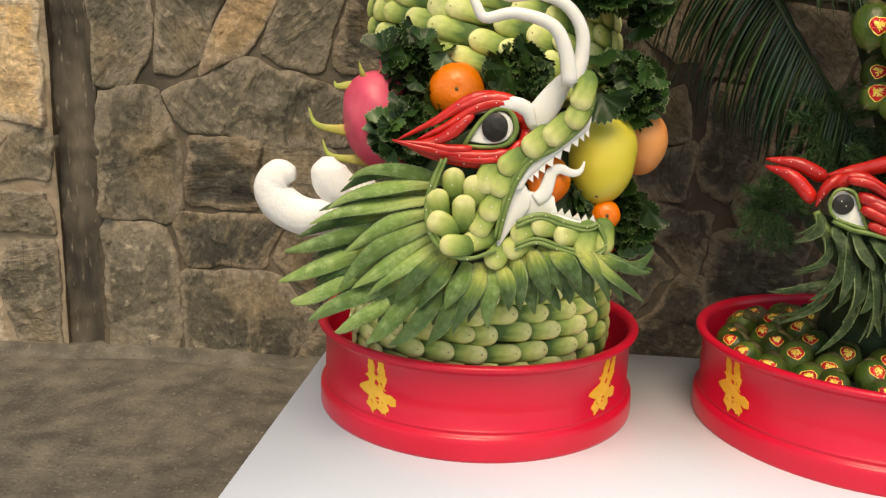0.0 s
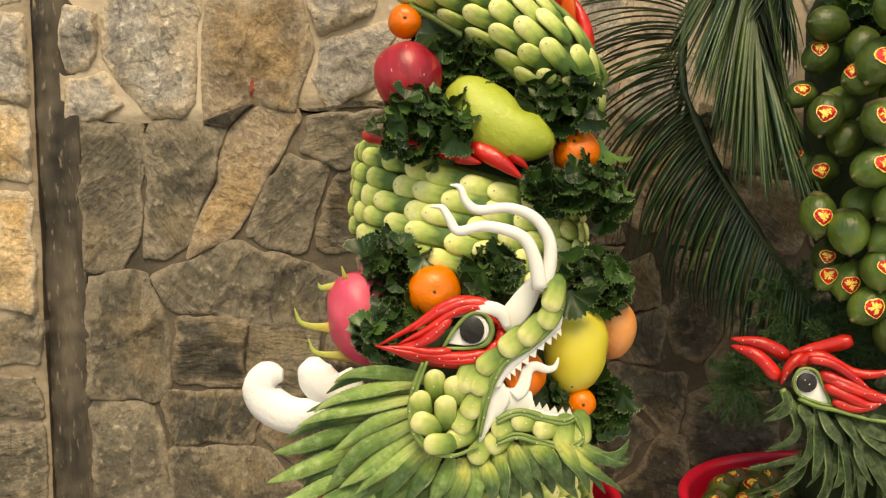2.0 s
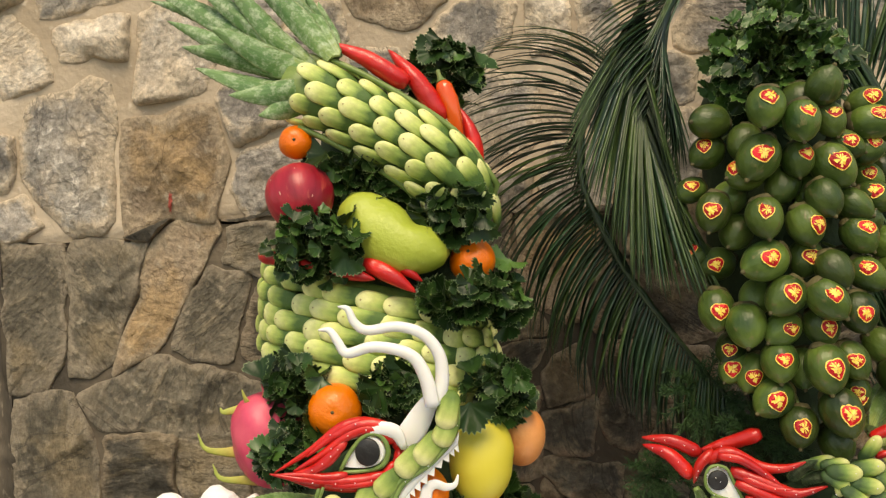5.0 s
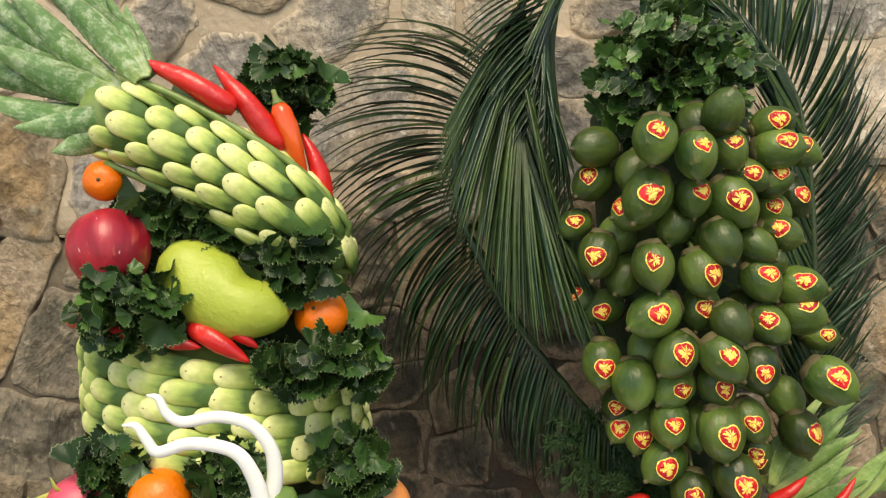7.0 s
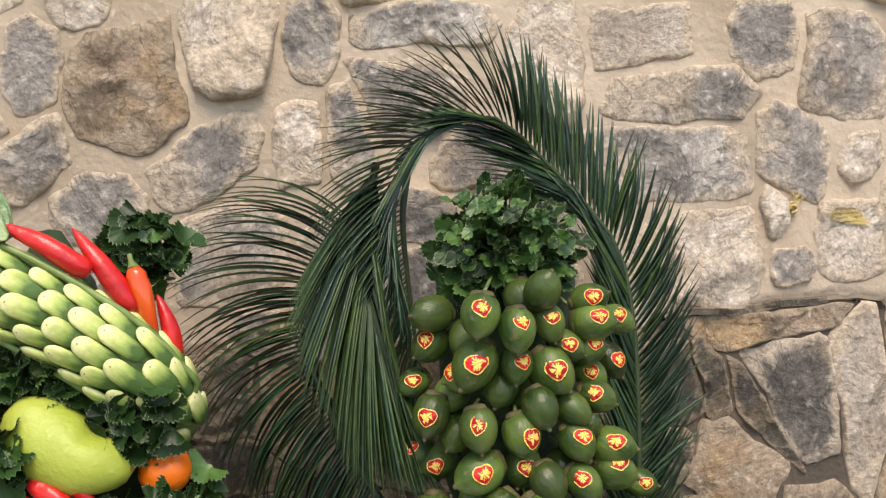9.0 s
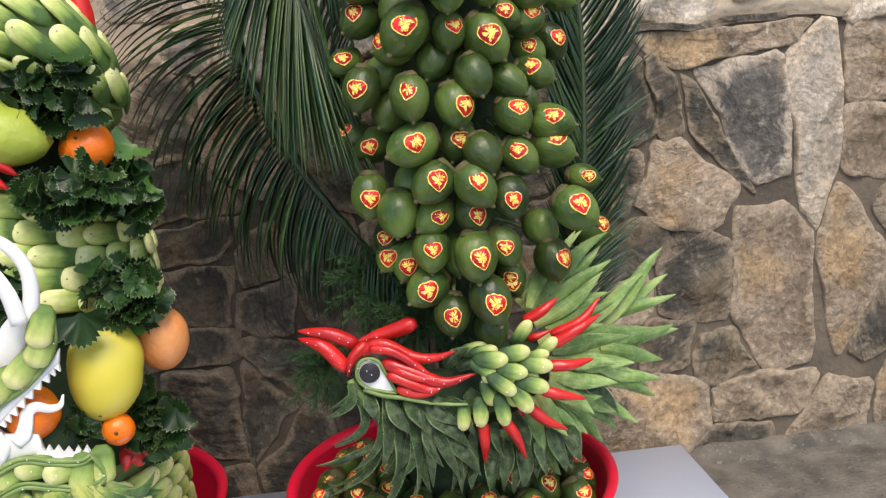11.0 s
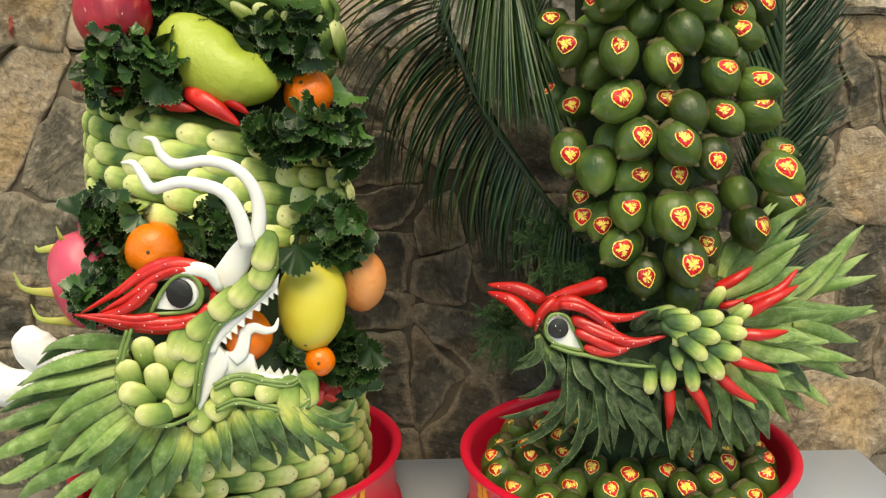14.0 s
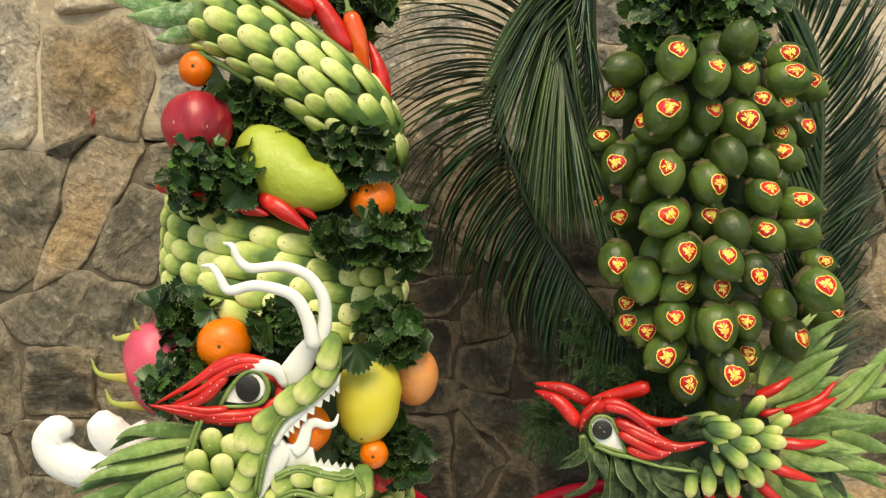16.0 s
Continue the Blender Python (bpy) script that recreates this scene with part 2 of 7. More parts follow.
STONE = {
    "o": stone_mat("ochre_stone", (0.40, 0.27, 0.14), (0.56, 0.42, 0.26), (0.64, 0.51, 0.35), (0.19, 0.125, 0.07), (0.64, 0.54, 0.41), (0.54, 0.33, 0.13)),
    "r": stone_mat("crusted_grey_stone", (0.09, 0.082, 0.072), (0.21, 0.19, 0.16), (0.36, 0.32, 0.265), (0.05, 0.047, 0.042), (0.43, 0.38, 0.30), (0.36, 0.28, 0.18), (0.44, 0.37, 0.28)),
    "s": stone_mat("weathered_slate", (0.085, 0.076, 0.058), (0.205, 0.178, 0.132), (0.33, 0.28, 0.205), (0.055, 0.05, 0.042), (0.37, 0.30, 0.20), (0.27, 0.21, 0.13), (0.25, 0.21, 0.155), (1.7, 1.0, 0.5)),
    "g": stone_mat("grey_stone", (0.22, 0.20, 0.175), (0.365, 0.33, 0.285), (0.50, 0.45, 0.385), (0.135, 0.123, 0.11)),
    # dark stone, also used to colour in shade behind the arrangements
    "d": stone_mat("dark_slate_and_shade", (0.05, 0.046, 0.038), (0.12, 0.107, 0.082), (0.20, 0.172, 0.128), (0.04, 0.037, 0.03), (0.24, 0.19, 0.115), (0.19, 0.14, 0.08), (0.25, 0.20, 0.14), (1.7, 1.0, 0.5)),
    "b": stone_mat("brown_stone", (0.20, 0.15, 0.10), (0.36, 0.28, 0.20), (0.44, 0.38, 0.29), (0.11, 0.08, 0.055), (0.38, 0.31, 0.22), (0.42, 0.28, 0.14), (0.34, 0.27, 0.19)),
    "t": stone_mat("tan_stone", (0.42, 0.355, 0.28), (0.60, 0.53, 0.43), (0.68, 0.62, 0.53), (0.26, 0.20, 0.14)),
    "w": stone_mat("pale_crusted_stone", (0.20, 0.182, 0.16), (0.46, 0.42, 0.36), (0.72, 0.67, 0.59), (0.085, 0.08, 0.07)),
}
MORTAR = mat("sandy_mortar", (0.40, 0.318, 0.225), (0.60, 0.497, 0.375), 0.92, 5.0, 0.9, 70.0, fine=((0.62, 0.53, 0.41), 0.6))
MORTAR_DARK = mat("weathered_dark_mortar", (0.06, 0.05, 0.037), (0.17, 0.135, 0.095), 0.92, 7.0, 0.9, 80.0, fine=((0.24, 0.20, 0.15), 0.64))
MORTAR_BROWN = mat("brown_mortar", (0.24, 0.185, 0.125), (0.42, 0.34, 0.245), 0.92, 7.0, 0.9, 80.0, fine=((0.46, 0.39, 0.29), 0.62))
CONCRETE = mat("dusty_concrete", (0.072, 0.064, 0.052), (0.175, 0.155, 0.122), 0.9, 22.0, 1.0, 150.0, fine=((0.25, 0.215, 0.165), 0.60), spots=((0.05, 0.042, 0.034), 60.0, 0.10))
PAINT_WHITE = mat("white_board", (0.66, 0.72, 0.83), (0.71, 0.77, 0.875), 0.3, 3.0, 0.03, 60.0)
RED_LACQUER = mat("red_lacquer", (0.61, 0.008, 0.034), (0.69, 0.012, 0.044), 0.3, 9.0, 0.04, 40.0, coat=0.1, spec=0.35)
GOLD_PAINT = mat("gold_paint", (0.80, 0.40, 0.03), (0.90, 0.52, 0.07), 0.4, 60.0, 0.1, 200.0)
GOLD_FOIL = mat("gold_foil", (0.92, 0.60, 0.06), (1.0, 0.80, 0.22), 0.34, 200.0, 0.6, 400.0, metallic=0.25)
RED_FOIL = mat("red_foil", (0.42, 0.003, 0.008), (0.72, 0.010, 0.018), 0.34, 150.0, 0.6, 300.0, metallic=0.2, vary=0.3)
CHILI = mat("red_chili_skin", (0.46, 0.010, 0.012), (0.68, 0.024, 0.016), 0.32, 30.0, 0.55, 70.0, coat=0.1, vary=0.15)
CHILI_ORANGE = mat("orange_chili_skin", (0.72, 0.07, 0.012), (0.80, 0.11, 0.015), 0.2, 14.0, 0.12, 60.0, coat=0.3)
STEM = mat("green_stem", (0.10, 0.16, 0.04), (0.20, 0.26, 0.08), 0.6, 60.0, 0.3, 120.0)
LEAF = mat("ruffled_leaf", (0.008, 0.027, 0.006), (0.029, 0.072, 0.016), 0.38, 25.0, 0.4, 70.0, vary=0.5, fine=((0.036, 0.082, 0.020), 0.64), spec=0.25)
LEAF_EDGE = mat("pale_leaf_edge", (0.15, 0.22, 0.09), (0.26, 0.34, 0.17), 0.5, 40.0, 0.2, 90.0)
LEAF_LIGHT = mat("young_ruffled_leaf", (0.035, 0.09, 0.018), (0.07, 0.16, 0.03), 0.38, 25.0, 0.4, 90.0, vary=0.25)
FRONDM = mat("palm_leaflet", (0.011, 0.036, 0.016), (0.029, 0.070, 0.030), 0.29, 12.0, 0.25, 90.0, vary=0.4, spec=0.65)
# lighter blades, some of them standing in for sheen
FROND_PALE = mat("palm_leaflet_light", (0.028, 0.064, 0.017), (0.064, 0.115, 0.030), 0.33, 12.0, 0.25, 90.0, vary=0.3)
RACHIS = mat("palm_rachis", (0.022, 0.045, 0.018), (0.05, 0.075, 0.03), 0.45, 20.0, 0.2, 80.0)
PINE_LEAF = ramp_mat("pineapple_leaf", [(0.14, (0.40, 0.48, 0.13)), (0.40, (0.15, 0.26, 0.05)), (0.80, (0.085, 0.18, 0.036)), (1.0, (0.16, 0.27, 0.07))], rough=0.4, bump=0.4, mixing=0.5, bloom=(0.29, 0.42, 0.17))
PINE_LIGHT = ramp_mat("pale_pineapple_leaf", [(0.14, (0.48, 0.54, 0.17)), (0.45, (0.23, 0.36, 0.075)), (0.85, (0.15, 0.28, 0.06)), (1.0, (0.28, 0.40, 0.12))], rough=0.38, bump=0.3, mixing=0.5, bloom=(0.42, 0.54, 0.21))
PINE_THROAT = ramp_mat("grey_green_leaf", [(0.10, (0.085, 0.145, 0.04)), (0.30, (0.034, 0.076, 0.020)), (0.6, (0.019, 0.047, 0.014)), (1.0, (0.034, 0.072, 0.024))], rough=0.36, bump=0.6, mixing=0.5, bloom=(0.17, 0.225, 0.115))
PINE_EDGE = mat("spiny_leaf_edge", (0.07, 0.14, 0.04), (0.26, 0.34, 0.15), 0.5, 130.0, 0.2, 160.0)
PINE_TAIL = ramp_mat("bloomed_pineapple_leaf", [(0.0, (0.40, 0.50, 0.14)), (0.35, (0.13, 0.27, 0.065)), (0.8, (0.09, 0.22, 0.06)), (1.0, (0.16, 0.30, 0.10))], rough=0.42, bump=0.3, mixing=0.5, bloom=(0.55, 0.66, 0.44))
PINE_DARK = ramp_mat("dark_pineapple_leaf", [(0.24, (0.52, 0.56, 0.15)), (0.44, (0.19, 0.30, 0.055)), (0.62, (0.04, 0.105, 0.020)), (1.0, (0.055, 0.13, 0.026))], rough=0.34, bump=0.5, mixing=0.4, bloom=(0.16, 0.25, 0.105))
SCALE = ramp_mat("leaf_base_scale", [(0.40, (0.075, 0.16, 0.032)), (0.56, (0.31, 0.44, 0.095)), (0.74, (0.59, 0.68, 0.20)), (0.98, (0.85, 0.86, 0.39))], rough=0.52, vary=0.12, mixing=0.42, bump=0.3, dot=((0.34, 0.24, 0.08), (0.90, 0.5, 0.0), 0.017), stripe=(0.9, 1.5, 0.6))
ROPE = mat("green_stalk", (0.12, 0.20, 0.045), (0.22, 0.31, 0.09), 0.45, 50.0, 0.2, 120.0)
RADISH = mat("white_radish", (0.80, 0.80, 0.77), (0.86, 0.86, 0.83), 0.35, 20.0, 0.06, 90.0, sub=0.15)
FLUFF = mat("white_foam", (0.84, 0.82, 0.80), (0.88, 0.87, 0.86), 0.8, 30.0, 0.35, 160.0, sub=0.1)
EYE_BLACK = mat("black_disc", (0.010, 0.010, 0.010), (0.022, 0.021, 0.020), 0.45, 60.0, 0.3, 150.0)
ORANGE = mat("orange_peel", (0.82, 0.15, 0.004), (0.88, 0.20, 0.008), 0.36, 9.0, 0.25, 260.0, coat=0.1)
PEACH = mat("peach_orange_peel", (0.86, 0.27, 0.07), (0.90, 0.42, 0.15), 0.4, 12.0, 0.35, 150.0)
APPLE = mat("red_apple_skin", (0.24, 0.005, 0.018), (0.56, 0.030, 0.048), 0.34, 42.0, 0.2, 130.0, stretch=(1, 1, 0.16), spots=((0.62, 0.34, 0.26), 150.0, 0.11), fine=((0.55, 0.10, 0.07), 0.60))
MANGO_GREEN = mat("green_mango_skin", (0.32, 0.40, 0.045), (0.43, 0.50, 0.075), 0.48, 16.0, 0.35, 120.0, fine=((0.50, 0.56, 0.12), 0.64))
MANGO_YELLOW = mat("yellow_mango_skin", (0.60, 0.52, 0.055), (0.71, 0.61, 0.085), 0.38, 8.0, 0.06, 90.0, spots=((0.10, 0.06, 0.02), 24.0, 0.05))
DRAGONFRUIT = mat("dragon_fruit_skin", (0.58, 0.035, 0.105), (0.76, 0.11, 0.17), 0.42, 18.0, 0.2, 70.0)
DF_SCALE = ramp_mat("dragon_fruit_scale", [(0.1, (0.40, 0.47, 0.10)), (0.62, (0.52, 0.44, 0.10)), (0.95, (0.68, 0.09, 0.13))], axis=0, mixing=0.2)
NUT = mat("areca_nut_skin", (0.017, 0.042, 0.008), (0.098, 0.152, 0.029), 0.36, 30.0, 0.4, 150.0, vary=0.5, fine=((0.13, 0.115, 0.045), 0.60), stretch=(1, 1, 0.6), spec=0.4)
CALYX = mat("areca_calyx", (0.05, 0.045, 0.018), (0.13, 0.11, 0.04), 0.7, 60.0, 0.4, 140.0)
SPRIG = mat("fern_sprig", (0.020, 0.062, 0.018), (0.055, 0.125, 0.034), 0.5, 40.0, 0.2, 90.0)
CORE = mat("green_floral_foam", (0.012, 0.03, 0.01), (0.03, 0.06, 0.02), 0.9, 40.0, 0.5, 120.0)
LINER = mat("pale_tray_liner", (0.10, 0.11, 0.10), (0.24, 0.25, 0.23), 0.4, 30.0, 0.4, 90.0)

# ---- builders ----
PLACE = {}


def thing(name, base, label, category, group="", kind=""):
    ob = new(name)
    ob.empty_display_size = 0.05
    ob.matrix_basis = Matrix.Translation(base)
    PLACE[ob] = Matrix.Translation(base)
    return tagged(ob, label, category, group, kind)


def mesh_of(name, verts, faces, smooth=True):
    me = bpy.data.meshes.new(name)
    me.from_pydata([tuple(v) for v in verts], [], faces)
    me.polygons.foreach_set("use_smooth", [smooth] * len(me.polygons))
    me.update()
    return me


def part(name, me, material, parent=None, label="", m=None):
    """One mesh object at the pose m, under a thing or a part; with no parent, a thing of its own."""
    if isinstance(me, bmesh.types.BMesh):
        b, me = me, bpy.data.meshes.new(name)
        b.to_mesh(me)
        b.free()
        me.polygons.foreach_set("use_smooth", [True] * len(me.polygons))
    if not me.materials:
        for x in material if isinstance(material, (list, tuple)) else [material]:
            me.materials.append(x)
    ob = new(name, me)
    m = m or Matrix()
    PLACE[ob] = m
    if parent:
        ob.parent = parent
        ob.matrix_basis = PLACE[parent].inverted() @ m
    else:
        ob.matrix_basis = m
    if label:
        ob["label"] = label
    return ob


def at(x, y, z):
    return Matrix.Translation((x, y, z))


def frame_of(origin, along, up):
    """A pose whose x runs along and whose z leans to up."""
    x = Vector(along).normalized()
    z = Vector(up)
    z = (z - x * z.dot(x)).normalized()
    y = z.cross(x)
    return Matrix.Translation(origin) @ Matrix((x, y, z)).transposed().to_4x4()


def smooth_path(points, n):
    """n + 1 points on a curve through the given ones."""
    p = [Vector(q) for q in points]
    if len(p) == 2:
        return [p[0].lerp(p[1], i / n) for i in range(n + 1)]
    p = [2 * p[0] - p[1]] + p + [2 * p[-1] - p[-2]]
    out, segs = [], len(p) - 3
    for i in range(n + 1):
        u = i / n * segs
        k = min(int(u), segs - 1)
        t = u - k
        a, b, c, d = p[k:k + 4]
        out.append(0.5 * (2 * b + (c - a) * t + (2 * a - 5 * b + 4 * c - d) * t * t + (3 * b - a - 3 * c + d) * t ** 3))
    return out


def rings(path, sizes, seg=10, flat=1.0, up=(0, -1, 0), turn=0.0):
    """A skin over ellipses along a path; sizes: half widths, flat: their depth as a share of the width."""
    verts, faces = [], []
    n = len(path)
    for i, p in enumerate(path):
        t = (path[min(i + 1, n - 1)] - path[max(i - 1, 0)]).normalized()
        z = Vector(up)
        z = z - t * z.dot(t)
        z = z.normalized() if z.length > 1e-5 else t.orthogonal().normalized()
        s = t.cross(z)
        for k in range(seg):
            a = 2 * math.pi * k / seg + turn
            verts.append(p + s * (math.cos(a) * sizes[i]) + z * (math.sin(a) * sizes[i] * flat))
    for i in range(n - 1):
        for k in range(seg):
            k2 = (k + 1) % seg
            faces.append((i * seg + k, i * seg + k2, (i + 1) * seg + k2, (i + 1) * seg + k))
    faces.append(tuple(range(seg))[::-1])
    faces.append(tuple(range((n - 1) * seg, n * seg)))
    return verts, faces


def tube(name, points, sizes, material, parent, label="", seg=10, flat=1.0, n=16):
    """A tube along a curve; sizes: half widths spread evenly over it."""
    path = smooth_path(points, n)
    k = len(sizes) - 1
    rr = []
    for i in range(n + 1):
        u = i / n * k
        j = min(int(u), k - 1)
        rr.append(sizes[j] + (sizes[j + 1] - sizes[j]) * (u - j))
    o = path[0].copy()
    v, f = rings([p - o for p in path], rr, seg, flat)
    return part(name, mesh_of(name, v, f), material, parent, label, Matrix.Translation(o))


def lathe(profile, seg=64):
    verts, faces = [], []
    for r, z in profile:
        for k in range(seg):
            a = 2 * math.pi * k / seg
            verts.append((r * math.cos(a), r * math.sin(a), z))
    for i in range(len(profile) - 1):
        for k in range(seg):
            k2 = (k + 1) % seg
            faces.append((i * seg + k, i * seg + k2, (i + 1) * seg + k2, (i + 1) * seg + k))
    return verts, faces


def box(sx, sy, sz, bevel=0.003):
    b = bmesh.new()
    bmesh.ops.create_cube(b, size=1, matrix=Matrix.Diagonal((sx, sy, sz, 1)))
    bmesh.ops.bevel(b, geom=b.edges[:], offset=bevel, segments=2, affect="EDGES")
    return b


def ball(name, shape, seg=28, ringn=18):
    """A closed body: shape(u, a) gives (radius, height) for u from 0 (bottom) to 1 (top) and the angle a."""
    verts, faces = [], []
    for i in range(ringn + 1):
        u = i / ringn
        for k in range(seg):
            a = 2 * math.pi * k / seg
            x, y, z = shape(u, a)
            verts.append((x, y, z))
    for i in range(ringn):
        for k in range(seg):
            k2 = (k + 1) % seg
            faces.append((i * seg + k, i * seg + k2, (i + 1) * seg + k2, (i + 1) * seg + k))
    me = mesh_of(name, verts, faces)
    b = bmesh.new()
    b.from_mesh(me)
    bmesh.ops.remove_doubles(b, verts=b.verts, dist=1e-6)
    b.to_mesh(me)
    b.free()
    me.polygons.foreach_set("use_smooth", [True] * len(me.polygons))
    return me


def chili(points, r, parent=None, label="", stem=True, material=None, group="", cat=True):
    """A pepper from its stem end to its pointed tip."""
    path = smooth_path(points, 18)
    rr = []
    for i in range(19):
        u = i / 18
        rr.append(r * min(1, 0.55 + u * 5) * (1 - max(0, (u - 0.3) / 0.7) ** 1.6) ** 0.8 + 0.0008)
    o = path[0].copy()
    v, f = rings([p - o for p in path], rr, 14)
    for i, p in enumerate(path):
        for k in range(14):
            w = 1 + 0.13 * noise.noise((k * 1.1, i * 0.16 + o.x * 90, o.z * 70)) + 0.07 * noise.noise((k * 2.7, i * 0.5, o.z * 130))
            v[i * 14 + k] = (p - o) + (Vector(v[i * 14 + k]) - (p - o)) * w
    ob = part("chili_pepper", mesh_of("chili_pepper", v, f), material or CHILI, parent, label if parent else "", Matrix.Translation(o))
    if stem:
        d = (path[0] - path[2]).normalized()
        tube("stem", [path[0] + d * -0.001, path[0] + d * 0.006, path[0] + d * 0.012 + Vector((0, 0, 0.003))], [r * 0.75, r * 0.32, r * 0.25], STEM, ob, "short green stem", 8, n=5)
    if not parent:
        tagged(ob, label, "chili pepper", group)
    return ob


def pad_mesh(length, width, thick, full=0.74):
    """A rounded leaf base, x from its covered end to its tip; full: where the tip begins to round."""
    path, ww = [], []
    for i in range(14):
        u = 1 - (1 - i / 13) ** 1.5
        path.append(Vector((length * u, 0, thick * 0.35 * math.sin(u * 2.6))))
        w = 0.88 + 0.12 * math.sin(u * 2.2) if u < full else math.sqrt(max(0.0, 1 - ((u - full) / (1.005 - full)) ** 2))
        ww.append(max(w, 0.12) * (0.45, 0.85, 1)[min(i, 2)] * width / 2)
    v, f = rings(path, ww, 10, thick / width, (0, 0, 1))
    return mesh_of("scale", v, f)


PADS = [pad_mesh(0.056, 0.0268, 0.0098), pad_mesh(0.050, 0.0280, 0.0092), pad_mesh(0.060, 0.0258, 0.0102)]
for me in PADS:
    me.materials.append(SCALE)


SCALE_HEAD = ramp_mat("yellow_green_scale", [(0.32, (0.11, 0.20, 0.035)), (0.56, (0.27, 0.38, 0.08)), (0.80, (0.50, 0.56, 0.17)), (0.97, (0.70, 0.70, 0.31))], rough=0.5, vary=0.12, mixing=0.36, bump=0.3, stripe=(0.9, 1.5, 0.6))
PADS += [pad_mesh(0.041, 0.0240, 0.0110), pad_mesh(0.038, 0.0250, 0.0115)]
SCALE_WING = ramp_mat("pale_tipped_green_scale", [(0.36, (0.035, 0.085, 0.022)), (0.56, (0.16, 0.27, 0.055)), (0.76, (0.42, 0.50, 0.13)), (0.95, (0.66, 0.67, 0.27))], rough=0.5, vary=0.08, mixing=0.36, bump=0.3, stripe=(0.9, 1.5, 0.6))
PADS += [pad_mesh(0.044, 0.0200, 0.0120, 0.64), pad_mesh(0.041, 0.0210, 0.0125, 0.60)]
for me, ma in zip(PADS[3:], (SCALE_HEAD, SCALE_HEAD, SCALE_WING, SCALE_WING)):
    me.materials.append(ma)


def pad(origin_tip, along, out, parent, size=1.0, k=None, label="", wide=1.0):
    """A leaf base whose tip lies at origin_tip, running along, with its face towards out."""
    me = PADS[R.randrange(3) if k is None else k]
    m = frame_of(Vector(origin_tip) - Vector(along).normalized() * (0.052 if me in PADS[:3] else 0.037) * size, along, out)
    return part("scale", me, SCALE, parent, label, m @ Matrix.Diagonal((size, size * wide, size * wide, 1)))


def long_leaf(name, base, tip, width, parent, material, bend=0.0, lift=0.0, face=(0, -1, 0), label="", teeth=0.07, curl=0.0, wave=0.012, via=None):
    """A pineapple leaf: a toothed, channelled blade that swells and runs to a point."""
    a, b, fc = Vector(base), Vector(tip), Vector(face).normalized()
    d = b - a
    s = d.normalized().cross(fc).normalized()
    mid = Vector(via) * 2 - a.lerp(b, 0.5) if via else a.lerp(b, 0.5) + s * bend * d.length + fc * lift * d.length
    n = 38
    verts, faces, rims, ph = [], [], [], R.uniform(0, 6)
    m = frame_of(a, d, fc)
    inv = m.inverted()
    cross = ((1.0, 0), (0.91, 0), (0.45, 0), (0.0, 0), (-0.45, 0), (-0.91, 0), (-1.0, 0), (-1.0, 0.0012), (0.0, 0.0026), (1.0, 0.0012))
    c = len(cross)
    for i in range(n + 1):
        u = i / n
        p = a * (1 - u) ** 2 + mid * (2 * u * (1 - u)) + b * u * u
        p = p + s * d.length * (wave * math.sin(u * 6 + ph) * u + curl * u ** 3) + fc * d.length * abs(curl) * 0.6 * u ** 3
        t = ((mid - a) * (1 - u) + (b - mid) * u).normalized()
        side = (t.cross(fc) + fc * 0.35 * math.sin(u * 3 + ph)).normalized()
        up = side.cross(t)
        w = width * 0.5 * (0.62 + 0.38 * math.sin(min(1, u * 2.2) * math.pi / 2)) * (1 - max(0, (u - 0.32) / 0.68) ** 1.8) ** 0.9 + 0.0003
        for g, low in cross:
            tooth = 1 + (1 if i % 2 else -1) * min(teeth, 0.00042 / w) * (abs(g) == 1.0)
            verts.append(inv @ (p + side * w * g * tooth + up * (-w * 0.42 * abs(g) ** 1.8 - low)))
    for i in range(n):
        for k in range(c):
            k2 = (k + 1) % c
            rims.append(int(k in (0, 5, 6, 9)))
            faces.append((i * c + k, i * c + k2, (i + 1) * c + k2, (i + 1) * c + k))
    faces.append(tuple(range(c)))
    rims.append(0)
    me = mesh_of(name, verts, faces)
    me.polygons.foreach_set("material_index", rims)
    me.set_sharp_from_angle(angle=radians(50))
    return part(name, me, [material, PINE_EDGE], parent, label, m)


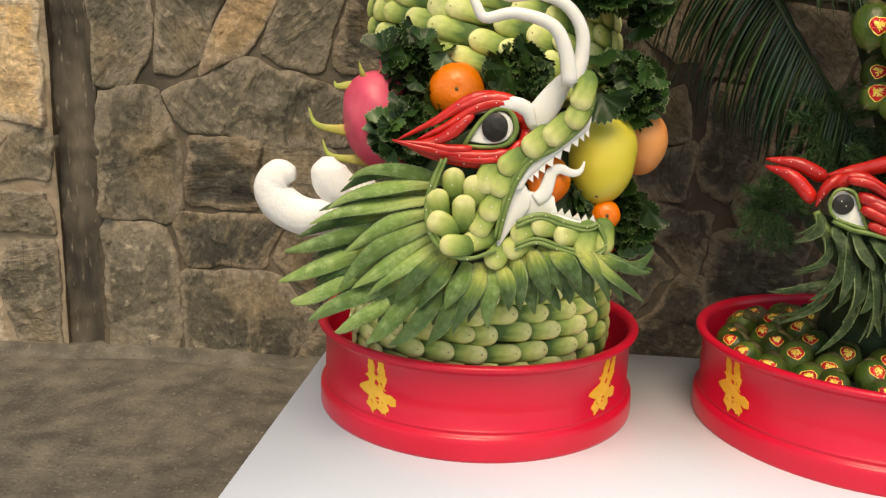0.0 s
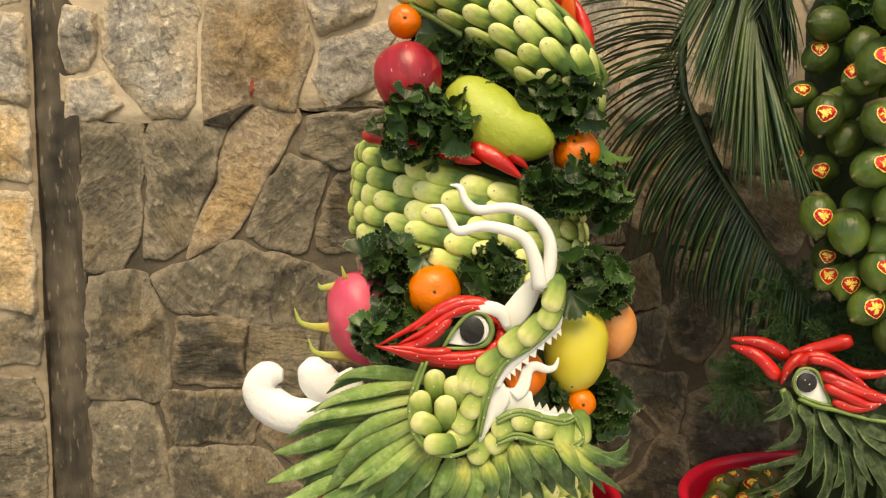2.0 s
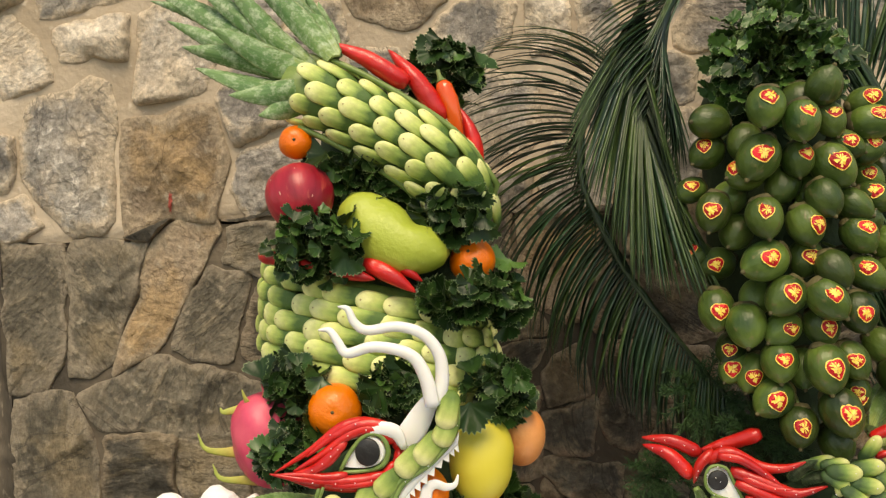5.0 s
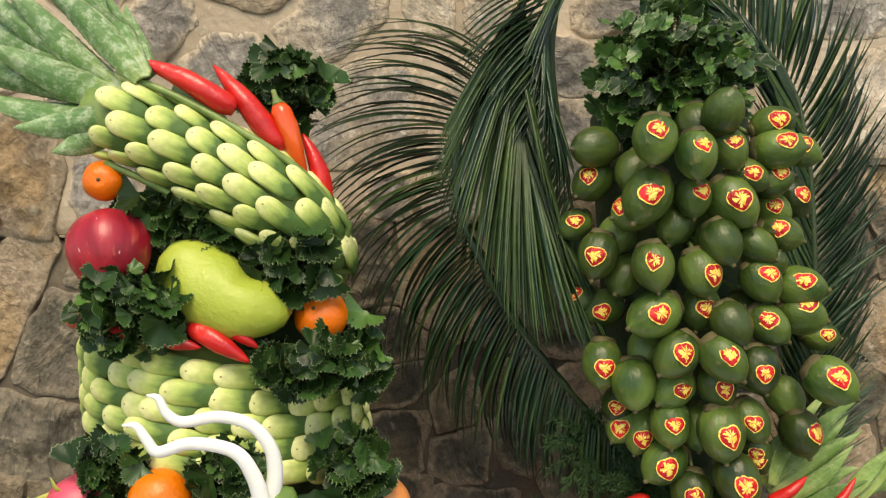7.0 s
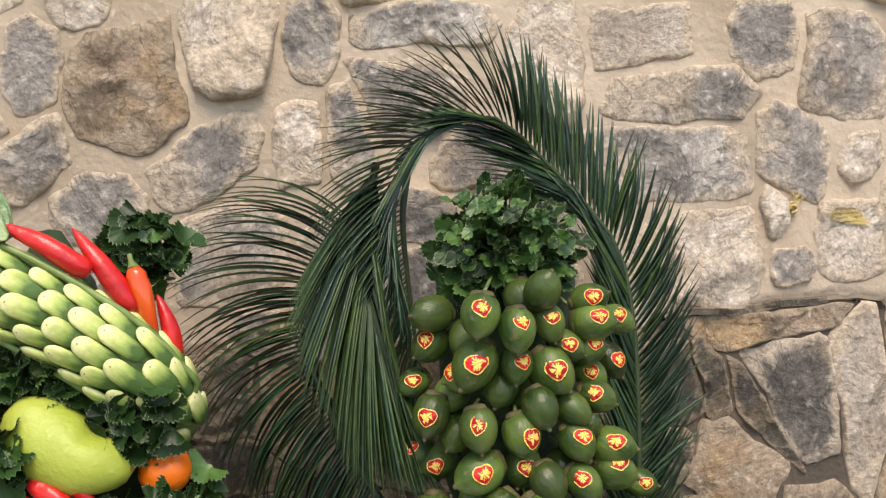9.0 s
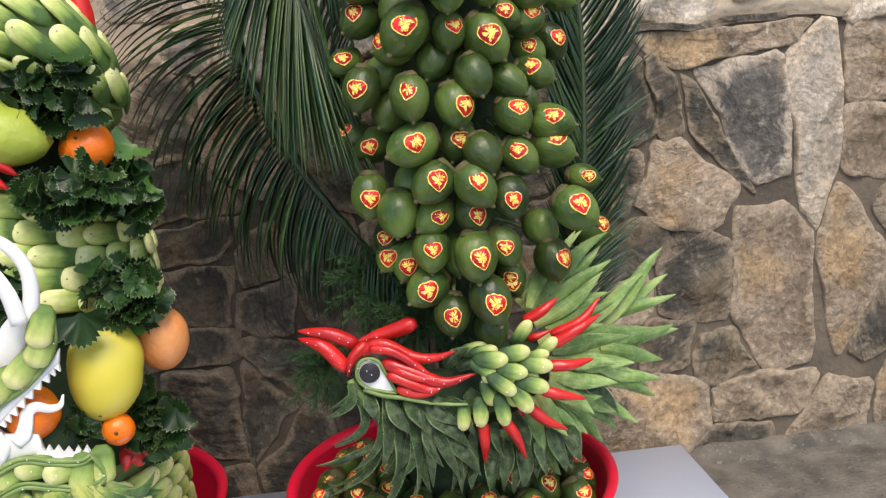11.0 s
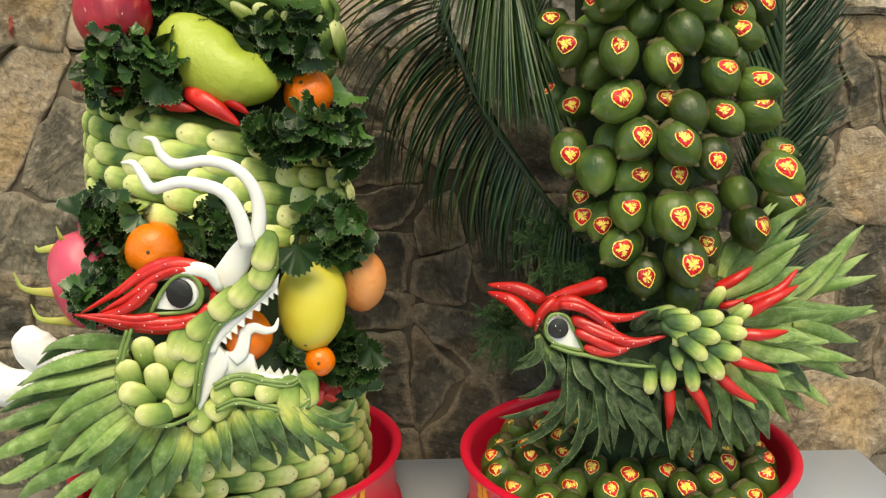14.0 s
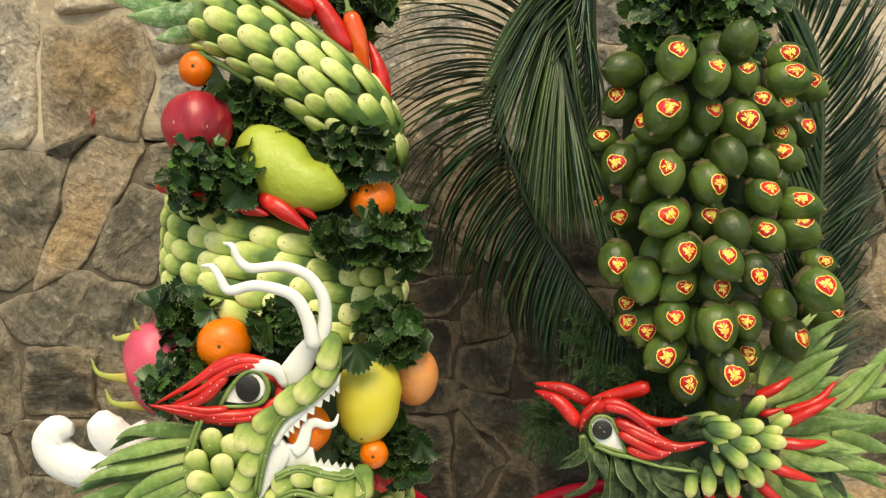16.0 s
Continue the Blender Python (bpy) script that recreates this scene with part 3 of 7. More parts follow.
def ruffled_mesh(size, seed, oval=False):
    """A lobed, toothed leaf with a wavy rim and a thin pale edge, its stalk at the origin, its face to +z."""
    rr = random.Random(seed)
    ph = rr.uniform(0, 6)
    na, nr = 34, 5
    verts, faces, pale = [(0, 0, 0)], [], []
    for j in range(1, nr + 2):
        q = min(j, nr) / nr + ((0.035 if oval else 0.022) if j > nr else 0)
        for i in range(na + 1):
            a = radians(-165 + 330 * i / na) if oval else radians(-100 + 200 * i / na)
            lobe = 0.9 if oval else 0.78 + 0.22 * abs(math.cos(a * 2.2)) ** 0.5
            tooth = 1 + ((0.085 if i % 2 else -0.055) if oval else (0.085 if i % 2 else -0.055)) * (q > 0.9)
            r = size * q * lobe * tooth
            z = size * (0.85 if oval else 1) * ((0.10 if oval else 0.07) * math.sin(5 * a + ph) * q * q + (0.07 if oval else 0.035) * math.sin(9 * a + 2 * ph) * q ** 3 + 0.16 * q * q + (-0.25 if oval else 0.22) * q * q * abs(math.sin(a * 0.5)))
            verts.append((r * math.cos(a) * (1.15 if oval else 1) + size * (0.9 if oval else 0.12), r * math.sin(a) * (0.72 if oval else 1), z + size * 0.18 * q))
    row = na + 1
    for i in range(na):
        faces.append((0, 1 + i, 2 + i))
    for j in range(nr):
        for i in range(na):
            k = 1 + j * row + i
            faces.append((k, k + row, k + row + 1, k + 1))
    me = mesh_of("leaf", verts, faces)
    for p in list(me.polygons)[na + (nr - 1) * na:]:
        p.material_index = 1
    return me


LEAVES = [ruffled_mesh(0.0165, s) for s in range(4)]
YOUNG = [ruffled_mesh(0.0155, s + 9) for s in range(2)]
OVALS = [ruffled_mesh(0.0150, s + 20, True) for s in range(4)]
OVALS_YOUNG = [ruffled_mesh(0.0145, s + 30, True) for s in range(2)]
for me in LEAVES + OVALS:
    me.materials.append(LEAF)
    me.materials.append(LEAF_EDGE)
for me in YOUNG + OVALS_YOUNG:
    me.materials.append(LEAF_LIGHT)
    me.materials.append(LEAF_EDGE)


def bunch(centre, half, n, label, size=1.0, pale_share=0.15, seed=0, oval=False):
    """A tuft of ruffled leaves on stalks, turned outwards and to the light."""
    rr = random.Random(seed)
    c = Vector(centre)
    ob = thing("leaf_bunch", c + Vector((0, half[1] * 0.6, 0)), label, "leaves", "leaf bunches of the arrangements")
    n = int(n * 1.6)
    for i in range(n):
        z = 1 - 2 * (i + 0.5) / n
        a = i * 2.399963 + rr.uniform(-0.3, 0.3)
        h = math.sqrt(1 - z * z)
        o = Vector((h * math.cos(a), -abs(h * math.sin(a)) if i % 5 else h * math.sin(a), z))
        reach = rr.uniform(0.55, 1.08)
        p = c + Vector((o.x * half[0], o.y * half[1], o.z * half[2])) * reach
        face = (o + Vector((0, -0.7, 0.45)) + Vector((rr.uniform(-.6, .6), rr.uniform(-.5, .3), rr.uniform(-.5, .5)))).normalized()
        along = (o + Vector((rr.uniform(-.6, .6), rr.uniform(-.4, .2), rr.uniform(-.7, .5)))).normalized()
        if abs(along.dot(face)) > 0.9:
            along = face.orthogonal()
        k = size * rr.choice((0.7, 0.85, 1.0, 1.2, 1.45)) * rr.uniform(0.92, 1.1)
        me = rr.choice(OVALS_YOUNG if oval else YOUNG) if rr.random() < pale_share else rr.choice(OVALS if oval else LEAVES)
        m = frame_of(p - along * 0.012 * k, along, face)
        part("leaf", me, LEAF, ob, "", m @ Matrix.Diagonal((k, k, k, 1)))
        foot = c + Vector((o.x * half[0] * 0.1, half[1] * 0.7, o.z * half[2] * 0.1))
        v, f = rings([q - c for q in smooth_path([foot, foot.lerp(p, 0.5) + Vector((0, 0.004, 0)), p - along * 0.010 * k], 4)], [0.0016] * 5, 5)
        part("stalk", mesh_of("stalk", v, f), STEM, ob, "", Matrix.Translation(c))
    return ob


# ---- ground, table ----
def ground_mesh():
    xs = [-40, -12, -5] + [-2.5 + 0.1 * i for i in range(56)] + [6, 14, 40]
    ys = [-40, -12, -5, -2] + [-1 + 0.1 * i for i in range(28)] + [3, 8, 40]
    v = [(x, y, 0.006 * noise.noise((x * 2.3, y * 2.3, 3)) + 0.003 * noise.noise((x * 9, y * 9, 1)) if abs(x) < 4 and -2 < y < 2 else 0) for y in ys for x in xs]
    w = len(xs)
    f = [(j * w + i, j * w + i + 1, (j + 1) * w + i + 1, (j + 1) * w + i) for j in range(len(ys) - 1) for i in range(w - 1)]
    return mesh_of("ground", v, f)


tagged(part("ground", ground_mesh(), CONCRETE), "dusty grey-brown concrete ground at the foot of the wall", "ground", kind="structure")

TOP = 0.050
table = thing("low_table", (0.261, 0.95, 0), "low white table with a plain smooth rectangular top", "table")
part("tabletop", box(1.122, 0.72, 0.026, 0.003), PAINT_WHITE, table, "", at(0.261, 0.935, TOP - 0.013))
for fx in (-0.25, 0.772):
    for fy in (0.63, 1.24):
        part("foot", box(0.05, 0.05, 0.034, 0.002), PAINT_WHITE, table, "", at(fx, fy, 0.0095))

# ---- stone wall ----
TURN = math.degrees(math.atan(0.037))
WALL = pose(0, 1.32, 0, 0, 0, TURN)
# stones: centre, half width, half height, lean, kind
UP_LEFT = [
    (-0.555, 0.820, 0.088, 0.104, 0, "w"), (-0.639, 0.964, 0.048, 0.072, 20, "t"), (-0.499, 0.988, 0.069, 0.038, 0, "t"), (-0.386, 0.959, 0.084, 0.067, 0, "t"),
    (-0.399, 0.779, 0.097, 0.079, 0, "b"), (-0.241, 0.760, 0.068, 0.046, 35, "g"), (-0.263, 0.868, 0.054, 0.067, 0, "g"), (-0.155, 1.095, 0.036, 0.061, 0, "g"),
    (-0.081, 1.175, 0.041, 0.029, 0, "t"), (-0.012, 1.062, 0.081, 0.084, 0, "b"), (0.105, 1.118, 0.063, 0.072, -20, "t"), (0.231, 1.132, 0.041, 0.060, 0, "g"),
    (-0.159, 0.957, 0.057, 0.046, 25, "g"), (-0.077, 0.896, 0.058, 0.044, 0, "g"),
]
UP_MID = [
    (0.078, 0.957, 0.081, 0.049, 30, "g"), (0.206, 0.973, 0.036, 0.056, 0, "t"), (0.102, 0.819, 0.082, 0.060, 5, "w"), (0.393, 1.138, 0.100, 0.039, 0, "w"),
    (0.589, 1.090, 0.065, 0.093, 0, "t"), (0.708, 1.124, 0.088, 0.055, 0, "t"), (0.784, 1.032, 0.109, 0.044, 5, "w"), (0.754, 0.930, 0.134, 0.061, -6, "w"),
    (0.825, 0.776, 0.082, 0.078, 0, "t"), (0.348, 1.038, 0.082, 0.065, 10, "g"), (0.468, 0.940, 0.063, 0.054, 0, "g"), (0.284, 0.983, 0.040, 0.065, 0, "g"),
    (0.594, 0.898, 0.052, 0.075, 0, "g"),
]
UP_RIGHT = [
    (0.928, 1.115, 0.055, 0.058, 0, "g"), (1.053, 1.067, 0.078, 0.087, 0, "g"), (0.966, 0.932, 0.060, 0.070, 0, "g"), (1.077, 0.928, 0.040, 0.042, 0, "t"),
    (0.931, 0.846, 0.024, 0.048, 0, "t"), (1.063, 0.792, 0.057, 0.065, 0, "t"), (0.963, 0.751, 0.034, 0.030, 0, "g"), (0.702, 0.749, 0.053, 0.077, 0, "t"),
    (1.179, 0.735, 0.059, 0.061, 0, "t"),
]
LOW_LEFT = [
    (-0.633, 0.560, 0.045, 0.126, 2, "s"), (-0.525, 0.578, 0.050, 0.107, -8, "s"), (-0.417, 0.588, 0.044, 0.108, -32, "b"), (-0.346, 0.545, 0.055, 0.095, -30, "s"),
    (-0.260, 0.640, 0.060, 0.045, 0, "s"), (-0.420, 0.416, 0.128, 0.067, -6, "s"), (-0.619, 0.326, 0.072, 0.105, 0, "s"), (-0.481, 0.294, 0.066, 0.066, 0, "d"),
    (-0.366, 0.300, 0.064, 0.055, 0, "s"), (-0.628, 0.119, 0.070, 0.106, 0, "s"), (-0.481, 0.204, 0.075, 0.053, 0, "d"), (-0.453, 0.075, 0.104, 0.076, 0, "s"),
    (-0.323, 0.165, 0.072, 0.051, 30, "d"),
]
PIER = [
    (-0.771, 0.925, 0.043, 0.077, 0, "t"), (-0.770, 0.775, 0.045, 0.073, 0, "g"), (-0.782, 0.634, 0.045, 0.062, 0, "o"), (-0.800, 0.469, 0.045, 0.103, 0, "o"),
    (-0.804, 0.303, 0.044, 0.065, 0, "s"), (-0.806, 0.255, 0.049, 0.057, 0, "s"), (-0.806, 0.087, 0.046, 0.097, 0, "s"),
]
LOW_RIGHT = [
    (0.919, 0.656, 0.109, 0.027, 0, "b"), (0.955, 0.562, 0.056, 0.087, 14, "r"), (0.916, 0.500, 0.022, 0.137, 38, "d"), (0.856, 0.457, 0.063, 0.052, -25, "b"), (1.064, 0.535, 0.037, 0.162, 3, "t"),
    (0.871, 0.296, 0.052, 0.063, 0, "d"), (1.004, 0.262, 0.063, 0.137, 0, "b"), (1.175, 0.617, 0.045, 0.063, 0, "b"), (1.176, 0.498, 0.048, 0.065, 0, "b"), (1.145, 0.284, 0.056, 0.173, 4, "b"),
    (0.825, 0.584, 0.024, 0.043, 20, "d"), (0.828, 0.201, 0.043, 0.043, 0, "d"), (0.911, 0.171, 0.043, 0.037, 0, "d"), (1.000, 0.092, 0.103, 0.040, 0, "b"), (0.808, 0.088, 0.086, 0.058, 0, "b"),
    (1.117, 0.053, 0.060, 0.061, 0, "b"),
]
# behind the arrangements: dark slate, with the shade there put into its colour
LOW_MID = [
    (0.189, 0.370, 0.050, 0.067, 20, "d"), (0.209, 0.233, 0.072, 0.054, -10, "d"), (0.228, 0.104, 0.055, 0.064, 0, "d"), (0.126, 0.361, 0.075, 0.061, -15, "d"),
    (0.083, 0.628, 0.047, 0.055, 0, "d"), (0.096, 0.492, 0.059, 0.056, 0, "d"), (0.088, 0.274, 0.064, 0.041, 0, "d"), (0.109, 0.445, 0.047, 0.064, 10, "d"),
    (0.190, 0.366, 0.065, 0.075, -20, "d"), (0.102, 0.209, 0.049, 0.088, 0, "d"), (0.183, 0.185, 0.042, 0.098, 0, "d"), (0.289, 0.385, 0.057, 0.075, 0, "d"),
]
COURSE = 0.685


def warp(x, z):
    """The course between the lower and the upper wall runs unevenly."""
    return z + 0.05 * noise.noise((x * 2.7, 0.3, 8)) * math.exp(-((z - COURSE) / 0.13) ** 2) + 0.016 * noise.noise((x * 11, 0.3, 2)) * math.exp(-((z - COURSE) / 0.05) ** 2)


GROOVE = -0.735


def clip(poly, mid, n):
    """The part of a polygon on the near side of the line through mid."""
    out = []
    for i, p in enumerate(poly):
        q = poly[(i + 1) % len(poly)]
        dp, dq = (p - mid).dot(n), (q - mid).dot(n)
        if dp <= 0:
            out.append(p)
        if dp * dq < 0:
            out.append(p + (q - p) * (dp / (dp - dq)))
    return out


def gauge(sd, v):
    """How many times the stone's own reach v is, and the slope of that."""
    c, s = math.cos(radians(sd[4])), math.sin(radians(sd[4]))
    x, z = (v.x * c + v.y * s) / sd[2], (-v.x * s + v.y * c) / sd[3]
    g = (x ** 4 + z ** 4) ** 0.25 + 1e-9
    gx, gz = (x / g) ** 3 / sd[2], (z / g) ** 3 / sd[3]
    return g, Vector((gx * c - gz * s, gx * s + gz * c))


def shrink(poly, d):
    """The polygon moved inwards by d."""
    big = poly
    for i, p in enumerate(poly):
        q = poly[(i + 1) % len(poly)]
        e = q - p
        if e.length < 1e-6:
            continue
        nrm = Vector((e.y, -e.x)).normalized()
        out = []
        for k, a in enumerate(big):
            b = big[(k + 1) % len(big)]
            da, db = (a - p).dot(nrm) + d, (b - p).dot(nrm) + d
            if da <= 0:
                out.append(a)
            if da * db < 0:
                out.append(a + (b - a) * (da / (da - db)))
        big = out
        if len(big) < 3:
            return []
    return big


STONES = []


def stone(poly, tone, wall_part, proud, rr, gap):
    """One stone: a rough-cut face with broken edges, standing out of the mortar."""
    poly = shrink(poly, rr.uniform(*gap))
    if len(poly) < 3:
        return
    area = abs(sum(p.x * poly[(i + 1) % len(poly)].y - p.y * poly[(i + 1) % len(poly)].x for i, p in enumerate(poly))) / 2
    if area < 0.0006:
        return
    for cut in (0.07,):
        nxt = []
        for i, p in enumerate(poly):
            q = poly[(i + 1) % len(poly)]
            nxt += [p.lerp(q, cut), p.lerp(q, 1 - cut)]
        poly = nxt
    rim, per = [], sum((poly[(i + 1) % len(poly)] - p).length for i, p in enumerate(poly))
    step = max(per / 64, 0.005)
    for i, p in enumerate(poly):
        q = poly[(i + 1) % len(poly)]
        n = max(1, round((q - p).length / step))
        rim += [p.lerp(q, k / n) for k in range(n)]
    c = sum(rim, Vector((0, 0))) / len(rim)
    sd = rr.uniform(0, 100)
    slope = Vector((rr.uniform(-0.06, 0.06), rr.uniform(-0.06, 0.06)))
    cuts = [(Vector((rr.uniform(-0.27, 0.27), rr.uniform(-0.27, 0.27))), rr.uniform(0.0005, 0.006)) for _ in range(4)]
    verts, faces, m = [], [], len(rim)
    pale = tone in "gtw"
    lay = [(1.0, -0.014), (0.997, 0.0), (0.98 if pale else 0.99, 0.55 if pale else 0.75), (0.94 if pale else 0.97, 0.86 if pale else 0.97), (0.86, 1.0), (0.75, 1.0), (0.63, 1.0), (0.5, 1.0), (0.37, 1.0), (0.24, 1.0), (0.12, 1.0)]
    for s, h in lay:
        for p in rim:
            w = c + (p - c) * s
            edge = 0.014 * noise.noise((p.x * 13 + sd, p.y * 13, 5)) + 0.005 * noise.noise((p.x * 36 + sd, p.y * 36, 5)) + 0.003 * noise.noise((p.x * 70 + sd, p.y * 70, 5))
            w = w + (p - c).normalized() * edge * s
            rough = 0.010 * noise.noise((w.x * 7 + sd, w.y * 7, 0)) + 0.009 * noise.noise((w.x * 26, w.y * 26, sd)) - 0.006 * abs(noise.noise((w.x * 48, w.y * 48, sd))) + (w - c).dot(slope) + min([0.004] + [pl.dot(w - c) + lift for pl, lift in cuts])
            if not pale:
                rough += 0.006 - 0.020 * abs(noise.noise((w.x * 9 + sd, w.y * 5, 3))) - 0.010 * abs(noise.noise((w.x * 22, w.y * 30 + sd, 7)))
            y = -max(proud + rough, 0.006) * h if h > 0 else (0.014 if h < 0 else 0.0)
            verts.append((w.x - c.x, y, warp(w.x, w.y) - c.y))
    for j in range(len(lay) - 1):
        for k in range(m):
            k2 = (k + 1) % m
            faces.append((j * m + k, j * m + k2, (j + 1) * m + k2, (j + 1) * m + k))
    faces.append(tuple((len(lay) - 1) * m + k for k in range(m)))
    me = mesh_of("stone", verts, faces)
    crust = me.attributes.new("crust", "FLOAT", "POINT")
    crust.data.foreach_set("value", [(0.95, 0.92, 0.86, 0.78, 0.62, 0.48, 0.38, 0.30, 0.22, 0.16, 0.10)[j // m] for j in range(len(verts))])
    part("stone", me, STONE[tone], wall_part, "", PLACE[wall_part] @ at(c.x, 0, c.y))
    STONES.append(np.array(verts) + np.array((c.x, 0, c.y)))


def wall_face(x0, x1, z0, z1, amp, seed, sink=0.003, step=0.012):
    """The mortar bed: an uneven sheet with thickness behind it."""
    nx, nz = max(6, int((x1 - x0) / step)), int((z1 - z0) / step)
    v, f = [], []
    for j in range(nz + 1):
        for i in range(nx + 1):
            x, z = x0 + (x1 - x0) * i / nx, z0 + (z1 - z0) * j / nz
            if j == 0 and z0 > 0:
                v.append((x, 0.016, warp(x, z) - 0.004))
                continue
            v.append((x, sink + amp * noise.noise((x * 7, z * 7, seed)) + amp * 0.6 * noise.noise((x * 21, z * 21, seed)) + amp * 0.5 * noise.noise((x * 55, z * 40, seed)), warp(x, z)))
    w = nx + 1
    f = [(j * w + i, j * w + i + 1, (j + 1) * w + i + 1, (j + 1) * w + i) for j in range(nz) for i in range(nx)]
    b0 = len(v)
    v += [(x0, 0.25, z0), (x1, 0.25, z0), (x1, 0.25, z1), (x0, 0.25, z1)]
    top = [nz * w + i for i in range(w)]
    f += [tuple([b0 + 3, b0 + 2] + top[::-1]), tuple([b0 + 1, b0] + list(range(w))), (b0, b0 + 3, b0 + 2, b0 + 1)[::-1]]
    f += [tuple([b0, b0 + 3] + [j * w for j in range(nz, -1, -1)]), tuple([b0 + 2, b0 + 1] + [j * w + nx for j in range(nz + 1)])]
    return mesh_of("wall", v, f)


def stone_wall(name, x0, x1, z0, z1, seeds, pose_of, proud, seed, label, bed, tones, sink, gap, reach, inset=0.004, size=0.075):
    rr = random.Random(seed)
    wall = part(name, wall_face(x0, x1, z0, z1, 0.003, seed, sink), bed, None, "", pose_of)
    tagged(wall, label, "wall", kind="structure")
    pts = [q for q in seeds if z0 < q[1] < z1 and x0 - 0.02 < q[0] < x1]
    for grow in (1.0, 0.55):
        x = x0 + 0.03
        while x < x1:
            z = z0 + 0.04
            while z < z1 + 0.06:
                h = size * grow
                p = (x + rr.uniform(-0.02, 0.02), z + rr.uniform(-0.02, 0.02), h * rr.uniform(0.8, 1.5), h * rr.uniform(0.7, 1.15), rr.uniform(-25, 25), rr.choice(tones))
                if all(gauge(q, Vector((p[0] - q[0], p[1] - q[1])))[0] > 1.0 + 0.75 * h / min(q[2], q[3]) for q in pts if abs(q[0] - p[0]) < 0.4):
                    pts.append(p)
                z += 0.03
            x += 0.03
    for i, sd in enumerate(pts):
        p = Vector(sd[:2])
        n, ph = rr.choice((8, 9, 10, 11)), rr.uniform(0, 6)
        poly = []
        for k in range(n):
            a = ph + 2 * math.pi * (k + rr.uniform(-0.25, 0.25)) / n
            d = Vector((math.cos(a) * sd[2], math.sin(a) * sd[3]))
            d.rotate(Matrix.Rotation(radians(sd[4]), 2))
            poly.append(p + d * rr.uniform(*reach) / gauge(sd, d)[0])
        for mid, nrm in (((x0 + inset, 0), (-1, 0)), ((x1 - inset, 0), (1, 0)), ((0, z0 - 0.009), (0, -1)), ((0, z1 + 0.010), (0, 1))):
            poly = clip(poly, Vector(mid), Vector(nrm))
        for j, q in enumerate(pts):
            v = Vector(q[:2]) - p
            if j == i or v.length > 0.5 or len(poly) < 3 or v.length < 1e-4:
                continue
            gi, ni = gauge(sd, v)
            gj, nj = gauge(q, -v)
            ri, rj = 1 / gi, 1 / gj
            poly = clip(poly, p + v * (ri / (ri + rj)), (ni.normalized() - nj.normalized()).normalized())
        if len(poly) >= 3:
            stone(poly, sd[5], wall, proud * rr.uniform(0.7, 1.35), rr, gap)
    return wall


ALL = UP_LEFT + UP_MID + UP_RIGHT + LOW_LEFT + LOW_RIGHT + LOW_MID
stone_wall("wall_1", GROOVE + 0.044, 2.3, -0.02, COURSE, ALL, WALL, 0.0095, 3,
           "lower rubble wall of dark slate and brown stones, middle coloured darker for shade, dark joints", MORTAR_DARK, "dddb", -0.002, (0.000, 0.002), (1.4, 1.8))
stone_wall("wall_2", GROOVE + 0.025, 2.3, COURSE + 0.002, 1.75, ALL, WALL, 0.0115, 3,
           "upper rubble wall of grey and tan stones in sandy mortar", MORTAR, "ggttw", -0.0025, (0.002, 0.006), (1.16, 1.34))
stone_wall("wall_3", -2.0, GROOVE - 0.012, -0.02, 1.75, PIER, WALL @ at(0, -0.012, 0), 0.010, 5,
           "stone pier of tan and grey stones beside a dark open joint", MORTAR_BROWN, "gtb", -0.002, (0.002, 0.005), (1.4, 1.8))
JOINT = mat("stained_joint_mortar", (0.018, 0.016, 0.013), (0.125, 0.102, 0.074), 0.92, 13.0, 1.0, 70.0, stretch=(1.9, 1.3, 0.45), fine=((0.30, 0.25, 0.185), 0.60))
joint = wall_face(GROOVE - 0.022, GROOVE + 0.055, -0.02, 1.75, 0.009, 9, -0.004, 0.006)
tagged(part("wall_4", joint, JOINT, None, "", WALL), "rough open joint of stained dark mortar beside the pier", "wall", kind="structure")


def wall_foot(x0, x1):
    """An uneven fillet of mortar and dirt where the wall meets the ground."""
    n = int((x1 - x0) / 0.02)
    v, f = [], []
    for i in range(n + 1):
        x = x0 + (x1 - x0) * i / n
        w = 0.016 + 0.014 * noise.noise((x * 9, 4, 1)) + 0.007 * noise.noise((x * 40, 4, 1))
        h = 0.013 + 0.012 * noise.noise((x * 7, 9, 2)) + 0.006 * noise.noise((x * 35, 9, 2))
        for a, b in ((0.02, h * 1.1), (-0.022, h), (-0.022 - w * 0.4, h * 0.45), (-0.022 - w, 0.004), (-0.024 - w * 1.5, -0.012)):
            v.append((x, a, b + 0.003 * noise.noise((x * 60, b * 90, 3))))
    f = [(i * 5 + k, (i + 1) * 5 + k, (i + 1) * 5 + k + 1, i * 5 + k + 1) for i in range(n) for k in range(4)]
    return mesh_of("wall_foot", v, f)


tagged(part("wall_foot", wall_foot(-2.0, 2.3), CONCRETE, None, "", WALL), "rough dirt and mortar fillet at the foot of the wall", "wall foot", kind="structure")


